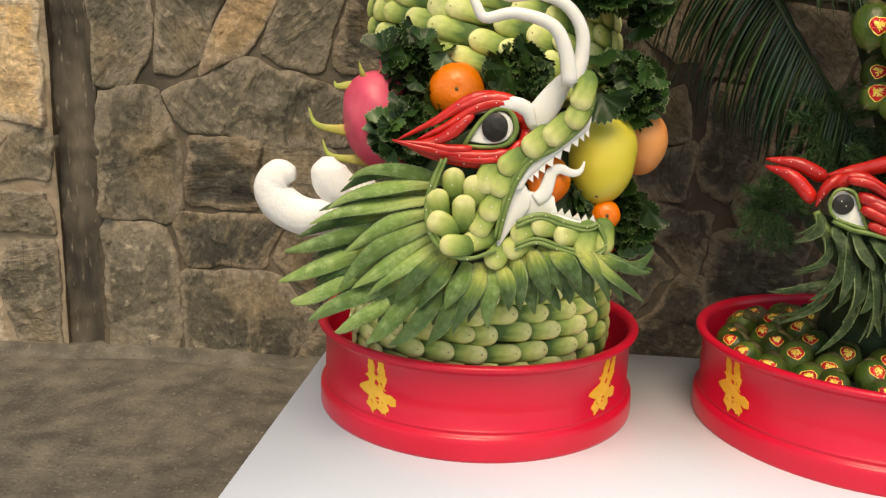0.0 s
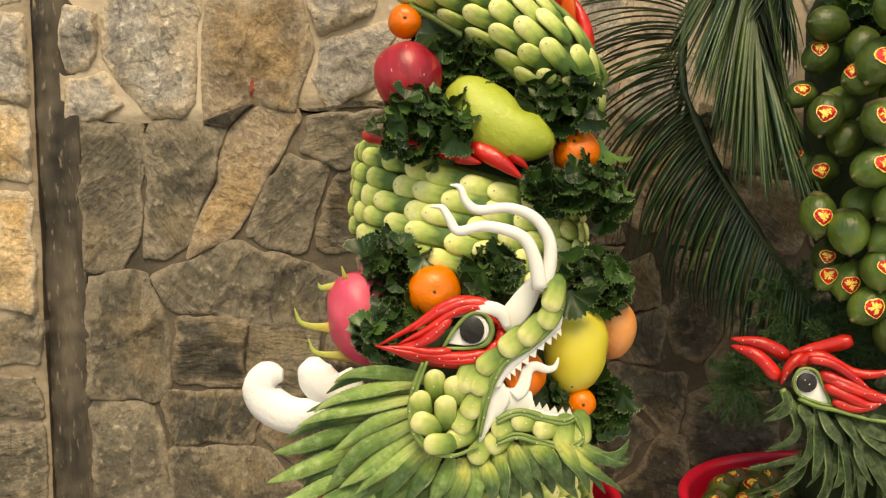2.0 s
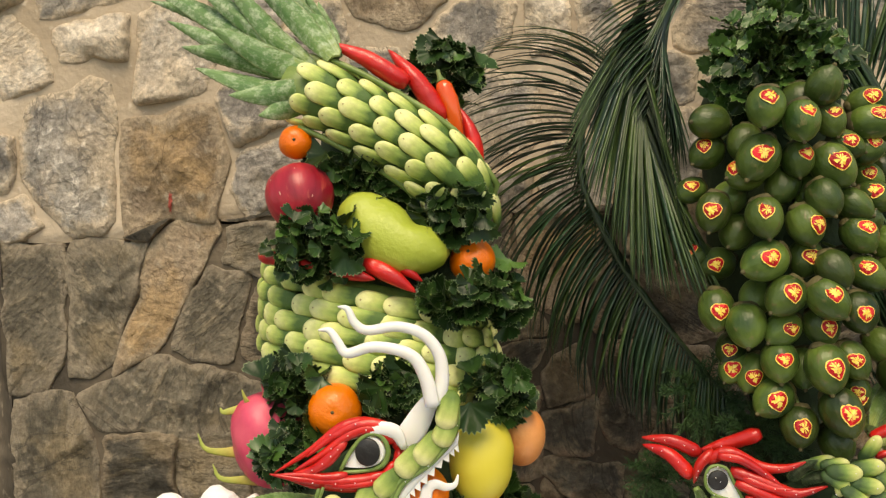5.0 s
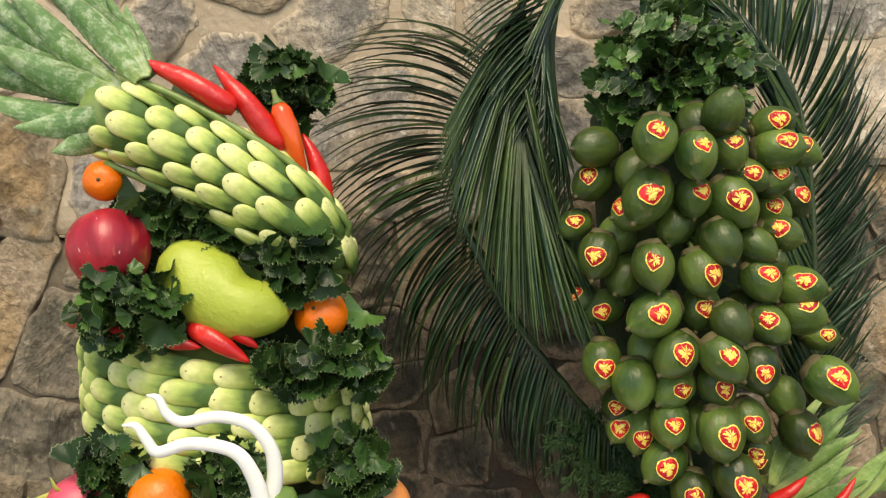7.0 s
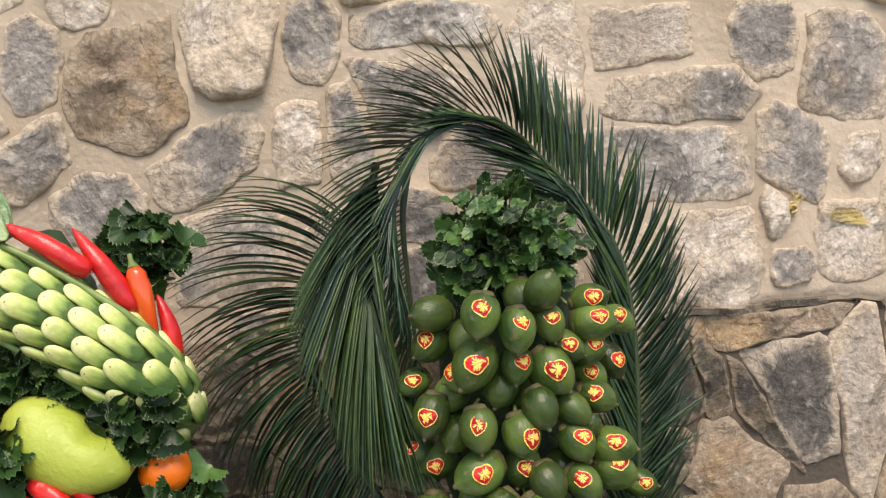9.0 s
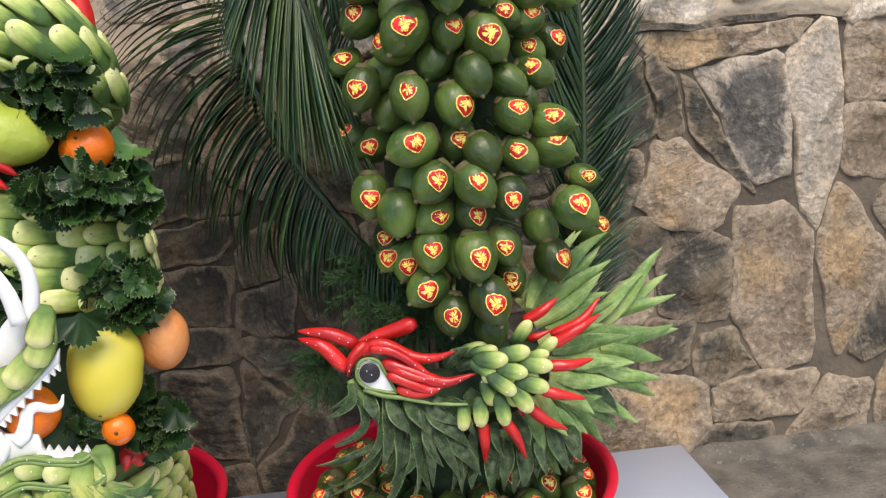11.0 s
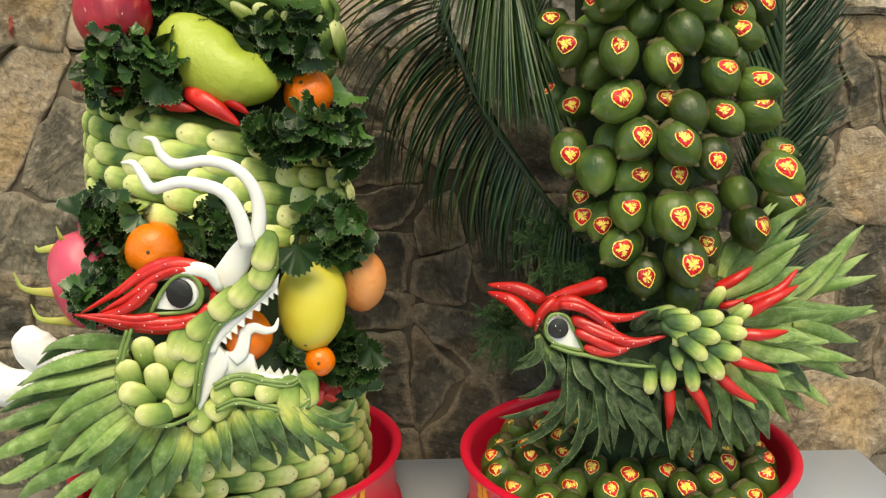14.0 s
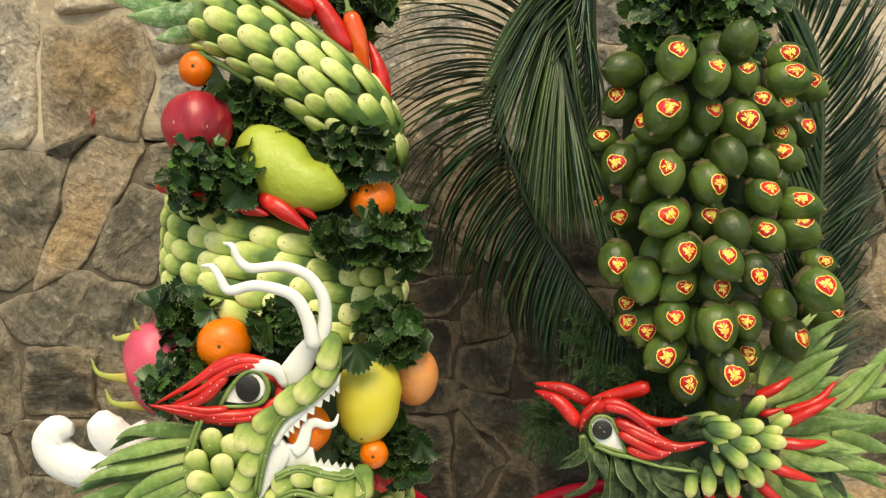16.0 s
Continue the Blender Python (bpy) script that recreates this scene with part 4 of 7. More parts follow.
def grit(n):
    """Small stones and crumbs lying on the ground."""
    rr = random.Random(31)
    v, f = [], []
    for _ in range(n):
        x, y = rr.uniform(-1.5, 1.6), 1.27 - abs(rr.gauss(0, 0.35))
        if -0.33 < x < 0.85 and y > 0.54:
            continue
        r = rr.uniform(0.0012, 0.0045)
        z = 0.006 * noise.noise((x * 2.3, y * 2.3, 3)) + 0.003 * noise.noise((x * 9, y * 9, 1))
        b = len(v)
        for k in range(4):
            a = 1.57 * k + rr.uniform(-0.4, 0.4)
            v.append((x + r * math.cos(a), y + r * math.sin(a), z - 0.001))
        v.append((x + rr.uniform(-.3, .3) * r, y + rr.uniform(-.3, .3) * r, z + r * rr.uniform(0.5, 0.9)))
        f += [(b + k, b + (k + 1) % 4, b + 4) for k in range(4)]
    return mesh_of("ground_grit", v, f, False)


tagged(part("ground_grit", grit(900), CONCRETE), "scattered grit and crumbs on the dusty concrete", "grit", kind="stuff")

# ---- paint marks on the wall ----
def smear(x, z, w, h, turn, material, seed, label):
    """A thin daub of paint that follows the stone under it, with a ragged, broken edge."""
    near = np.concatenate(STONES)
    near = near[(abs(near[:, 0] - x) < w + 0.03) & (abs(near[:, 2] - z) < h + 0.03)]
    n = 30
    verts, faces, used = [], [], {}
    c, s = math.cos(radians(turn)), math.sin(radians(turn))

    def node(i, j):
        if (i, j) not in used:
            u, v = (2 * i / n - 1) * w, (2 * j / n - 1) * h
            px, pz = x + u * c + v * s, z - u * s + v * c
            d = (near[:, 0] - px) ** 2 + (near[:, 2] - pz) ** 2
            k = np.argsort(d)[:4]
            used[i, j] = len(verts)
            verts.append((px, float(near[k, 1].min()) - 0.0012, pz))
        return used[i, j]

    for i in range(n):
        for j in range(n):
            u, v = 2 * (i + 0.5) / n - 1, 2 * (j + 0.5) / n - 1
            if u * u + v * v + 0.9 * noise.noise((u * 1.7 + seed, v * 1.7, seed)) + 0.7 * noise.noise((u * 6, v * 6 + seed, 2)) < 0.62:
                faces.append((node(i, j), node(i + 1, j), node(i + 1, j + 1), node(i, j + 1)))
    ob = part("paint_mark", mesh_of("paint_mark", verts, faces), material, None, "", WALL)
    tagged(ob, label, "paint mark", kind="structure")


RED_PAINT = mat("faded_red_paint", (0.28, 0.035, 0.025), (0.40, 0.07, 0.05), 0.7, 90.0, 0.3, 200.0)
YELLOW_PAINT = mat("faded_yellow_paint", (0.60, 0.42, 0.12), (0.66, 0.52, 0.25), 0.7, 60.0, 0.4, 200.0)
smear(-0.401, 0.722, 0.0034, 0.020, 6, RED_PAINT, 1, "short red paint stroke on a brown stone")
smear(0.962, 0.857, 0.013, 0.021, 20, YELLOW_PAINT, 2, "yellow paint daub on a pale stone")
smear(1.046, 0.834, 0.036, 0.015, 15, YELLOW_PAINT, 3, "yellow paint smear on a grey stone")

# ---- trays ----
STROKES = [(0.18, 0.97, 0.40, 0.99, 3), (0.29, 1.0, 0.29, 0.84, 3), (0.14, 0.88, 0.46, 0.89, 3), (0.62, 0.97, 0.86, 0.99, 3), (0.74, 1.0, 0.74, 0.84, 3), (0.58, 0.88, 0.90, 0.89, 3),
           (0.16, 0.79, 0.44, 0.80, 3), (0.16, 0.70, 0.44, 0.71, 3), (0.60, 0.79, 0.88, 0.80, 3), (0.60, 0.70, 0.88, 0.71, 3), (0.17, 0.80, 0.19, 0.70, 3), (0.43, 0.80, 0.42, 0.70, 3)]
STROKES_LOW = [(0.61, 0.80, 0.63, 0.70, 3), (0.87, 0.80, 0.86, 0.70, 3), (0.24, 0.63, 0.32, 0.55, 3), (0.76, 0.63, 0.68, 0.55, 3), (-0.12, 0.55, 1.10, 0.43, 4), (0.14, 0.40, 0.44, 0.41, 3),
               (0.60, 0.40, 0.88, 0.41, 3), (0.15, 0.40, 0.18, 0.22, 3), (0.43, 0.40, 0.40, 0.22, 3), (0.61, 0.40, 0.64, 0.22, 3), (0.87, 0.40, 0.84, 0.22, 3), (0.17, 0.23, 0.42, 0.24, 3), (0.63, 0.23, 0.85, 0.24, 3)]


def tray(c, turns, lean, label):
    ob = thing("round_tray", (c[0], c[1], TOP), label, "tray", "red lacquered trays")
    prof = [(0.002, 0.012), (0.188, 0.012), (0.191, 0.016), (0.194, 0.104), (0.196, 0.110), (0.2005, 0.1135), (0.2065, 0.113), (0.2085, 0.110), (0.2075, 0.1065), (0.203, 0.104),
            (0.1985, 0.099), (0.1980, 0.0365), (0.1995, 0.0355), (0.2000, 0.0340), (0.1992, 0.0325), (0.1990, 0.0305), (0.2020, 0.0290), (0.2045, 0.0265), (0.2052, 0.021), (0.2054, 0.004), (0.2045, 0.0), (0.19, 0.0), (0.188, 0.004), (0.002, 0.004)]
    v, f = lathe(prof, 96)
    part("tray_body", mesh_of("tray_body", v, f), RED_LACQUER, ob, "", at(c[0], c[1], TOP))
    for k, a0 in enumerate(turns):
        main = None
        strokes = STROKES + STROKES_LOW
        strokes = [q for q in strokes if q[4] == 4] + [q for q in strokes if q[4] != 4]
        for x0, y0, x1, y1, w in strokes:
            verts, faces = [], []
            k_x = 0.86 if w == 4 else 0.66
            p, q = Vector((0.5 + (x0 - 0.5) * k_x, y0)), Vector((0.5 + (x1 - 0.5) * k_x, y1))
            d = (q - p).normalized()
            s = Vector((-d.y, d.x)) * 0.029 * w
            for i in range(9):
                t = i / 8
                m = p.lerp(q, t) + s.normalized() * 0.022 * math.sin(t * 6.3 + x0 * 9) + Vector((0, 0.02 * math.sin(t * 3.1)))
                wd = s * (0.78 + 0.34 * math.sin(t * 9 + y0 * 20)) * (1 if 0 < i < 8 else 0.45)
                for e in (wd, -wd):
                    h = m + e
                    x = (h.x - 0.5) * 0.052 + (h.y - 0.5) * lean[k % len(lean)] * 0.052
                    a = radians(a0) + x / 0.2
                    for rad in (0.1978, 0.1993):
                        verts.append((rad * math.cos(a), rad * math.sin(a), 0.0395 + (h.y - 0.2) * 0.073))
            for i in range(8):
                o = i * 4
                faces += [(o + 1, o + 5, o + 7, o + 3), (o, o + 4, o + 5, o + 1), (o + 3, o + 7, o + 6, o + 2)]
            faces += [(0, 1, 3, 2), (32, 34, 35, 33)]
            if main is None:
                main = part("gold_character", mesh_of("gold_character", verts, faces, False), GOLD_PAINT, ob, "gold double-happiness character", at(c[0], c[1], TOP))
            else:
                part("stroke", mesh_of("stroke", verts, faces, False), GOLD_PAINT, main, "", at(c[0], c[1], TOP))
    return ob


T1, T2 = (-0.062, 1.093), (0.430, 1.082)
tray(T1, (-121, -37, 53, 146), (-0.10, 0.45), "round red lacquered tray holding a dragon of fruit")
tray(T2, (-155, -66, 25, 115), (-0.2, 0.4), "round red lacquered tray filled with green areca nuts")

# ---- dragon ----
AX = Vector((-0.060, 1.085, 0))
dragon = thing("fruit_dragon", (AX.x, AX.y, TOP + 0.012), "carved fruit dragon with leaf-base scales, chili brows and a leaf mane", "fruit carving")
v, f = lathe([(0.001, 0.0), (0.135, 0.0), (0.140, 0.10), (0.125, 0.20), (0.118, 0.33), (0.125, 0.40), (0.110, 0.55), (0.062, 0.66), (0.045, 0.74), (0.012, 0.80), (0.001, 0.802)], 40)
part("core", mesh_of("core", v, f), CORE, dragon, "dark green foam core", at(AX.x, AX.y, TOP + 0.012))


def coil(rows, radius, z0, dz, slope, sense, arc, step, name, bulge=0.0, shift=0.0, taper=0.0, size=1.0):
    """A body coil round the core: rows of scales that lap in one sense."""
    prof = [(radius - 0.03, z0 - dz * 0.9), (radius - 0.009, z0 - dz * 0.6), (radius - 0.004, z0 + dz * (rows - 1) * 0.5), (radius - 0.011, z0 + dz * (rows - 0.4)), (radius - 0.03, z0 + dz * (rows - 0.2))]
    prof = [(r - taper * (z - z0) / dz, z) for r, z in prof]
    vv, ff = lathe(prof, 60)
    vv = [(x + shift, y, z + slope * x) for x, y, z in vv]
    body = part(name, mesh_of(name, vv, ff), ROPE, dragon, "coil of pale green leaf-base scales", at(AX.x, AX.y, 0))
    for j in range(rows):
        n = int(radians(arc[1] - arc[0]) * radius / step)
        for i in range(n):
            a = radians(arc[0]) + (i + 0.5 * (j % 2) + R.uniform(-0.08, 0.08)) * step / radius
            out = Vector((math.cos(a), math.sin(a), 0))
            tan = Vector((-math.sin(a), math.cos(a), 0)) * sense
            rad = radius - taper * j + bulge * math.sin(math.pi * (j + 0.5) / rows)
            p = AX + Vector((shift, 0, 0)) + out * (rad + 0.006)
            p.z = z0 + dz * j + slope * (p.x - AX.x - shift) + R.uniform(-0.002, 0.002)
            along = tan + Vector((0, 0, slope * tan.x + R.uniform(-0.06, 0.06))) + out * 0.24
            pad(p, along, out + Vector((0, 0, 0.15)), body, R.uniform(0.90, 1.02) * size, wide=0.92)
    return body


coil(6, 0.152, 0.125, 0.0212, 0.03, 1, (-200, 20), 0.034, "lower_coil", 0.006)
coil(5, 0.144, 0.482, 0.0235, -0.28, -1, (-205, 25), 0.036, "middle_coil", 0.003, 0.009, 0.0022, 1.1)

# tail: a tapering body that climbs across the front and ends in leaves
TAIL = [(0.061, 1.060, 0.640), (0.063, 1.015, 0.684), (0.041, 0.990, 0.724), (-0.005, 0.985, 0.761), (-0.062, 0.985, 0.798), (-0.128, 0.985, 0.832)]
tail = tube("tail", TAIL, [0.036, 0.038, 0.038, 0.037, 0.034, 0.024], ROPE, dragon, "tail of pale green leaf-base scales", 20, n=24)
tp = smooth_path(TAIL, 60)
for j in range(7):
    ang = radians(-86 + 29 * j)
    s = 0.052 + 0.019 * (j % 2)
    while s < 0.325:
        u = s / 0.325
        k = min(int(u * 60), 58)
        t = (tp[k + 1] - tp[k]).normalized()
        p = tp[k]
        fw = Vector((0, -1, 0))
        fw = (fw - t * fw.dot(t)).normalized()
        upw = fw.cross(t) * -1
        if upw.z < 0:
            upw = -upw
        out = fw * math.cos(ang) + upw * math.sin(ang)
        rad = 0.0435 - 0.007 * max(0, u - 0.5) * 2
        pad(p + out * rad, t + out * 0.16 + Vector((R.uniform(-.05, .05), 0, R.uniform(-.05, .05))), out, tail, R.uniform(0.88, 1.0), wide=0.92)
        s += 0.037
for side in (1, -1):
    edge = []
    for k in range(6, 58, 6):
        t = (tp[k + 1] - tp[k]).normalized()
        fw = Vector((0, -1, 0))
        fw = (fw - t * fw.dot(t)).normalized()
        upw = fw.cross(t) * -1
        upw = upw if upw.z > 0 else -upw
        edge.append(tp[k] + upw * side * 0.043 + fw * 0.016)
    tube("stalk_rim", edge, [0.0035, 0.004, 0.0035], ROPE, tail, "green stalk along the tail", 8, n=24)
TIPS = [(-0.290, 1.000, 0.948), (-0.237, 0.985, 0.962), (-0.238, 0.950, 0.876), (-0.173, 0.990, 0.968), (-0.187, 0.950, 0.815), (-0.123, 1.000, 0.957), (-0.154, 0.950, 0.790), (-0.088, 1.000, 0.928), (-0.073, 1.000, 0.897), (-0.203, 0.940, 0.893),
        (-0.259, 0.965, 0.910), (-0.197, 0.970, 0.961), (-0.140, 0.980, 0.959), (-0.222, 0.945, 0.848), (-0.100, 0.985, 0.941), (-0.310, 1.010, 0.976)]
for k, q in enumerate(TIPS):
    up = k in (3, 5, 7, 8, 12, 14)
    b = Vector((-0.088, 0.972, 0.836)) + Vector((0.022 * up, R.uniform(-0.012, 0.02), 0.018 if up else (-0.020 if k in (4, 6, 13) else 0)))
    long_leaf("tail_leaf", b, q, (0.033 if k not in (7, 8, 14) else 0.022) * R.uniform(0.85, 1.1), dragon, PINE_TAIL, bend=R.uniform(-0.06, 0.06), lift=0.05, face=(R.uniform(-.3, .3), -1, R.uniform(-.2, .4)), label="green pineapple leaf of the tail with a white bloom")

# mane, tips from the brow round to the chin
MANE_HIGH = [
    ([(-0.098, 0.872, 0.379), (-0.142, 0.858, 0.380), (-0.186, 0.866, 0.363)], 0.0150),
    ([(-0.099, 0.868, 0.364), (-0.157, 0.851, 0.359), (-0.207, 0.858, 0.333)], 0.0161),
    ([(-0.101, 0.868, 0.348), (-0.165, 0.851, 0.340), (-0.226, 0.858, 0.318)], 0.0161),
    ([(-0.167, 0.872, 0.314), (-0.207, 0.858, 0.302), (-0.255, 0.866, 0.284)], 0.0171),
    ([(-0.102, 0.868, 0.335), (-0.147, 0.851, 0.319), (-0.190, 0.858, 0.289)], 0.0171),
    ([(-0.170, 0.872, 0.285), (-0.213, 0.858, 0.275), (-0.262, 0.866, 0.250)], 0.0193),
]
MANE_OUTER = [
    ([(-0.098, 0.868, 0.324), (-0.153, 0.851, 0.295), (-0.195, 0.858, 0.252)], 0.0193),
    ([(-0.190, 0.872, 0.254), (-0.220, 0.858, 0.243), (-0.248, 0.866, 0.231)], 0.0161),
    ([(-0.096, 0.868, 0.313), (-0.142, 0.851, 0.282), (-0.180, 0.858, 0.250)], 0.0193),
    ([(-0.163, 0.872, 0.237), (-0.193, 0.858, 0.234), (-0.230, 0.866, 0.213)], 0.0182),
    ([(-0.092, 0.868, 0.303), (-0.126, 0.851, 0.279), (-0.164, 0.858, 0.246)], 0.0171),
    ([(-0.141, 0.872, 0.227), (-0.171, 0.858, 0.218), (-0.202, 0.866, 0.201)], 0.0171),
]
MANE_SIDE = MANE_HIGH + MANE_OUTER
MANE_MID = [
    ([(-0.081, 0.868, 0.295), (-0.113, 0.851, 0.273), (-0.135, 0.858, 0.239)], 0.0225),
    ([(-0.112, 0.872, 0.238), (-0.139, 0.858, 0.219), (-0.166, 0.866, 0.188)], 0.0203),
    ([(-0.075, 0.868, 0.288), (-0.094, 0.851, 0.267), (-0.110, 0.858, 0.232)], 0.0225),
    ([(-0.086, 0.872, 0.237), (-0.114, 0.858, 0.217), (-0.141, 0.866, 0.189)], 0.0193),
    ([(-0.062, 0.868, 0.285), (-0.071, 0.851, 0.262), (-0.083, 0.858, 0.235)], 0.0225),
    ([(-0.060, 0.872, 0.247), (-0.082, 0.858, 0.226), (-0.100, 0.866, 0.191)], 0.0203),
    ([(-0.046, 0.868, 0.284), (-0.055, 0.851, 0.257), (-0.073, 0.858, 0.210)], 0.0225),
    ([(-0.035, 0.868, 0.282), (-0.037, 0.851, 0.252), (-0.037, 0.858, 0.216)], 0.0203),
]
CHIN_FRONT = [
    ([(-0.029, 0.868, 0.285), (-0.019, 0.851, 0.265), (-0.016, 0.858, 0.237)], 0.0193),
    ([(-0.017, 0.868, 0.294), (-0.008, 0.851, 0.269), (-0.005, 0.858, 0.238)], 0.0193),
    ([(-0.003, 0.868, 0.302), (0.012, 0.851, 0.281), (0.025, 0.858, 0.250)], 0.0214),
    ([(0.010, 0.872, 0.303), (0.026, 0.858, 0.284), (0.036, 0.866, 0.258)], 0.0203),
    ([(0.023, 0.868, 0.304), (0.042, 0.851, 0.288), (0.056, 0.858, 0.263)], 0.0203),
    ([(0.036, 0.872, 0.303), (0.053, 0.858, 0.286), (0.065, 0.866, 0.256)], 0.0203),
    ([(0.048, 0.868, 0.305), (0.069, 0.851, 0.290), (0.084, 0.858, 0.253)], 0.0193),
]
CHIN_END = [
    ([(0.061, 0.868, 0.303), (0.082, 0.851, 0.285), (0.119, 0.858, 0.254)], 0.0128),
    ([(0.076, 0.872, 0.299), (0.106, 0.858, 0.290), (0.125, 0.866, 0.309)], 0.0118),
    ([(0.070, 0.868, 0.298), (0.096, 0.851, 0.290), (0.123, 0.858, 0.286)], 0.0107),
    ([(0.015, 0.878, 0.283), (0.020, 0.868, 0.262), (0.013, 0.872, 0.242)], 0.0193),
    ([(0.041, 0.878, 0.279), (0.058, 0.868, 0.260), (0.074, 0.872, 0.241)], 0.0171),
    ([(-0.007, 0.878, 0.277), (0.004, 0.868, 0.256), (0.010, 0.872, 0.231)], 0.0182),
]
MANE_CHIN = CHIN_FRONT + CHIN_END
MANE = "green toothed pineapple leaf of the mane"
for rows_of, mats in ((MANE_SIDE, (PINE_LEAF, PINE_LIGHT, PINE_LIGHT)), (MANE_MID, (PINE_DARK, PINE_LEAF, PINE_DARK)), (MANE_CHIN, (PINE_DARK,))):
    for k, ((a, via, b), w) in enumerate(rows_of):
        y = Vector((0, 0.0012 * (k % 3), 0))
        if a[1] > 0.870 and rows_of is not MANE_CHIN:
            a = Vector(a).lerp(Vector((-0.045, 0.885, 0.325)), 0.3)
        long_leaf("mane_leaf", Vector(a) + y, Vector(b) + y, w, dragon, mats[k % len(mats)], via=Vector(via) + y, wave=0.015, face=(R.uniform(-.2, .2), -1, 0.3), label=MANE)
    for k, (((a, v1, b), w), ((c, v2, d), w2)) in enumerate(zip(rows_of, rows_of[1:])):
        if (Vector(b) - Vector(d)).length < 0.11:
            sh = Vector((R.uniform(-0.006, 0.006), 0.012, R.uniform(-0.006, 0.006)))
            long_leaf("mane_leaf", Vector(a).lerp(Vector(c), 0.5) + Vector((0, 0.008, 0)), Vector(b).lerp(Vector(d), 0.5) + sh, (w + w2) * 0.5, dragon, PINE_DARK, via=Vector(v1).lerp(Vector(v2), 0.5) + sh, wave=0.02, face=(R.uniform(-.2, .2), -1, 0.3), label=MANE)

# skull under the scales, cheek, snout and jaw
skull = tube("head", [(-0.127, 0.917, 0.347), (-0.064, 0.902, 0.345), (-0.003, 0.906, 0.352), (0.027, 0.930, 0.374)], [0.03, 0.075, 0.07, 0.02], CORE, dragon, "dark green backing of the head", 18, 0.45, 14)
CHEEK = [(-0.078, 0.377, 95), (-0.057, 0.373, 95), (-0.047, 0.365, 250), (-0.094, 0.359, 100), (-0.066, 0.351, 90), (-0.097, 0.333, 150), (-0.082, 0.307, 175)]
SNOUT = [(0.043, 0.449, 255), (0.036, 0.429, 240), (0.016, 0.415, 225), (-0.006, 0.402, 220), (-0.027, 0.385, 218), (-0.035, 0.360, 240), (-0.042, 0.337, 245), (-0.053, 0.318, 240), (-0.060, 0.308, 195), (-0.021, 0.298, 215), (-0.035, 0.287, 240)]
JAW = [(-0.012, 0.316, 200), (0.074, 0.301, 268), (0.008, 0.327, 175), (0.028, 0.317, 185), (0.056, 0.301, 262)]


def on_face(x, z, out=0.0):
    """A place on the side of the head, which turns away towards the snout."""
    return Vector((x, 0.880 + 0.16 * x - out, z))


FACE_OUT = Vector((0.16, -1, 0.1))
for row, step in ((CHEEK, 0.0015), (SNOUT, -0.0012), (JAW, 0.0012)):
    for k, (x, z, a) in enumerate(row):
        d = Vector((math.cos(radians(a)), 0.16 * math.cos(radians(a)), math.sin(radians(a))))
        tip = on_face(x, z, 0.013 + step * k + (0.010 if step < 0 else 0))
        pad(tip + d * 0.003, d + Vector((0, -0.20, 0)), FACE_OUT, dragon, R.uniform(0.92, 1.02), 3 + k % 2)


def stalk(points, r, label="green stalk rim"):
    return tube("stalk_rim", points, [r * 0.6, r * 0.8, r * 0.8, r * 0.5], ROPE, dragon, label, 8, n=28)


RIM_UP = [(0.057, 0.464), (0.055, 0.445), (0.046, 0.427), (0.023, 0.406), (-0.001, 0.392), (-0.013, 0.375), (-0.021, 0.354), (-0.026, 0.333), (-0.030, 0.312)]
RIM_LOW = [(-0.013, 0.330), (0.002, 0.337), (0.016, 0.338), (0.034, 0.332), (0.058, 0.327), (0.069, 0.331)]
RIM_JAW = [(-0.013, 0.303), (0.008, 0.310), (0.029, 0.304), (0.058, 0.296), (0.073, 0.300), (0.078, 0.309), (0.069, 0.330)]
RIM_CHEEK = [(-0.088, 0.392), (-0.098, 0.366), (-0.102, 0.342), (-0.098, 0.318), (-0.083, 0.299), (-0.060, 0.292), (-0.036, 0.300)]
for row, dx, dz, r in ((RIM_UP, 0, 0, 0.0036), (RIM_UP, -0.0036, 0.0024, 0.0034), (RIM_LOW, 0, 0, 0.0034), (RIM_LOW, 0, -0.0040, 0.0030), (RIM_JAW, 0, 0, 0.0034), (RIM_JAW, 0, 0.0040, 0.0028), (RIM_CHEEK, 0, 0, 0.0034), (RIM_CHEEK, 0.0042, 0.001, 0.0028)):
    stalk([on_face(x + dx, z + dz, 0.020) for x, z in row], r)


# white gums with teeth, tongue and horn of carved radish
def slab(upper, lower, out, label, name="gum"):
    """A carved slice between two edges, with rounded rims."""
    n = 24
    a = smooth_path([on_face(x, z, out) for x, z in upper], n)
    b = smooth_path([on_face(x, z, out) for x, z in lower], n)
    v, f = [], []
    for p, q in zip(a, b):
        for t, y in ((0, 0.004), (0, -0.0005), (0.12, -0.002), (0.5, -0.0026), (0.88, -0.002), (1, -0.0005), (1, 0.004)):
            v.append(p.lerp(q, t) + Vector((0, y, 0)))
    for i in range(n):
        f += [(i * 7 + k, (i + 1) * 7 + k, (i + 1) * 7 + (k + 1) % 7, i * 7 + (k + 1) % 7) for k in range(7)]
    f += [tuple(range(7)), tuple(n * 7 + k for k in range(7))[::-1]]
    o = a[0].copy()
    return part(name, mesh_of(name, [q - o for q in v], f), RADISH, dragon, label, Matrix.Translation(o))


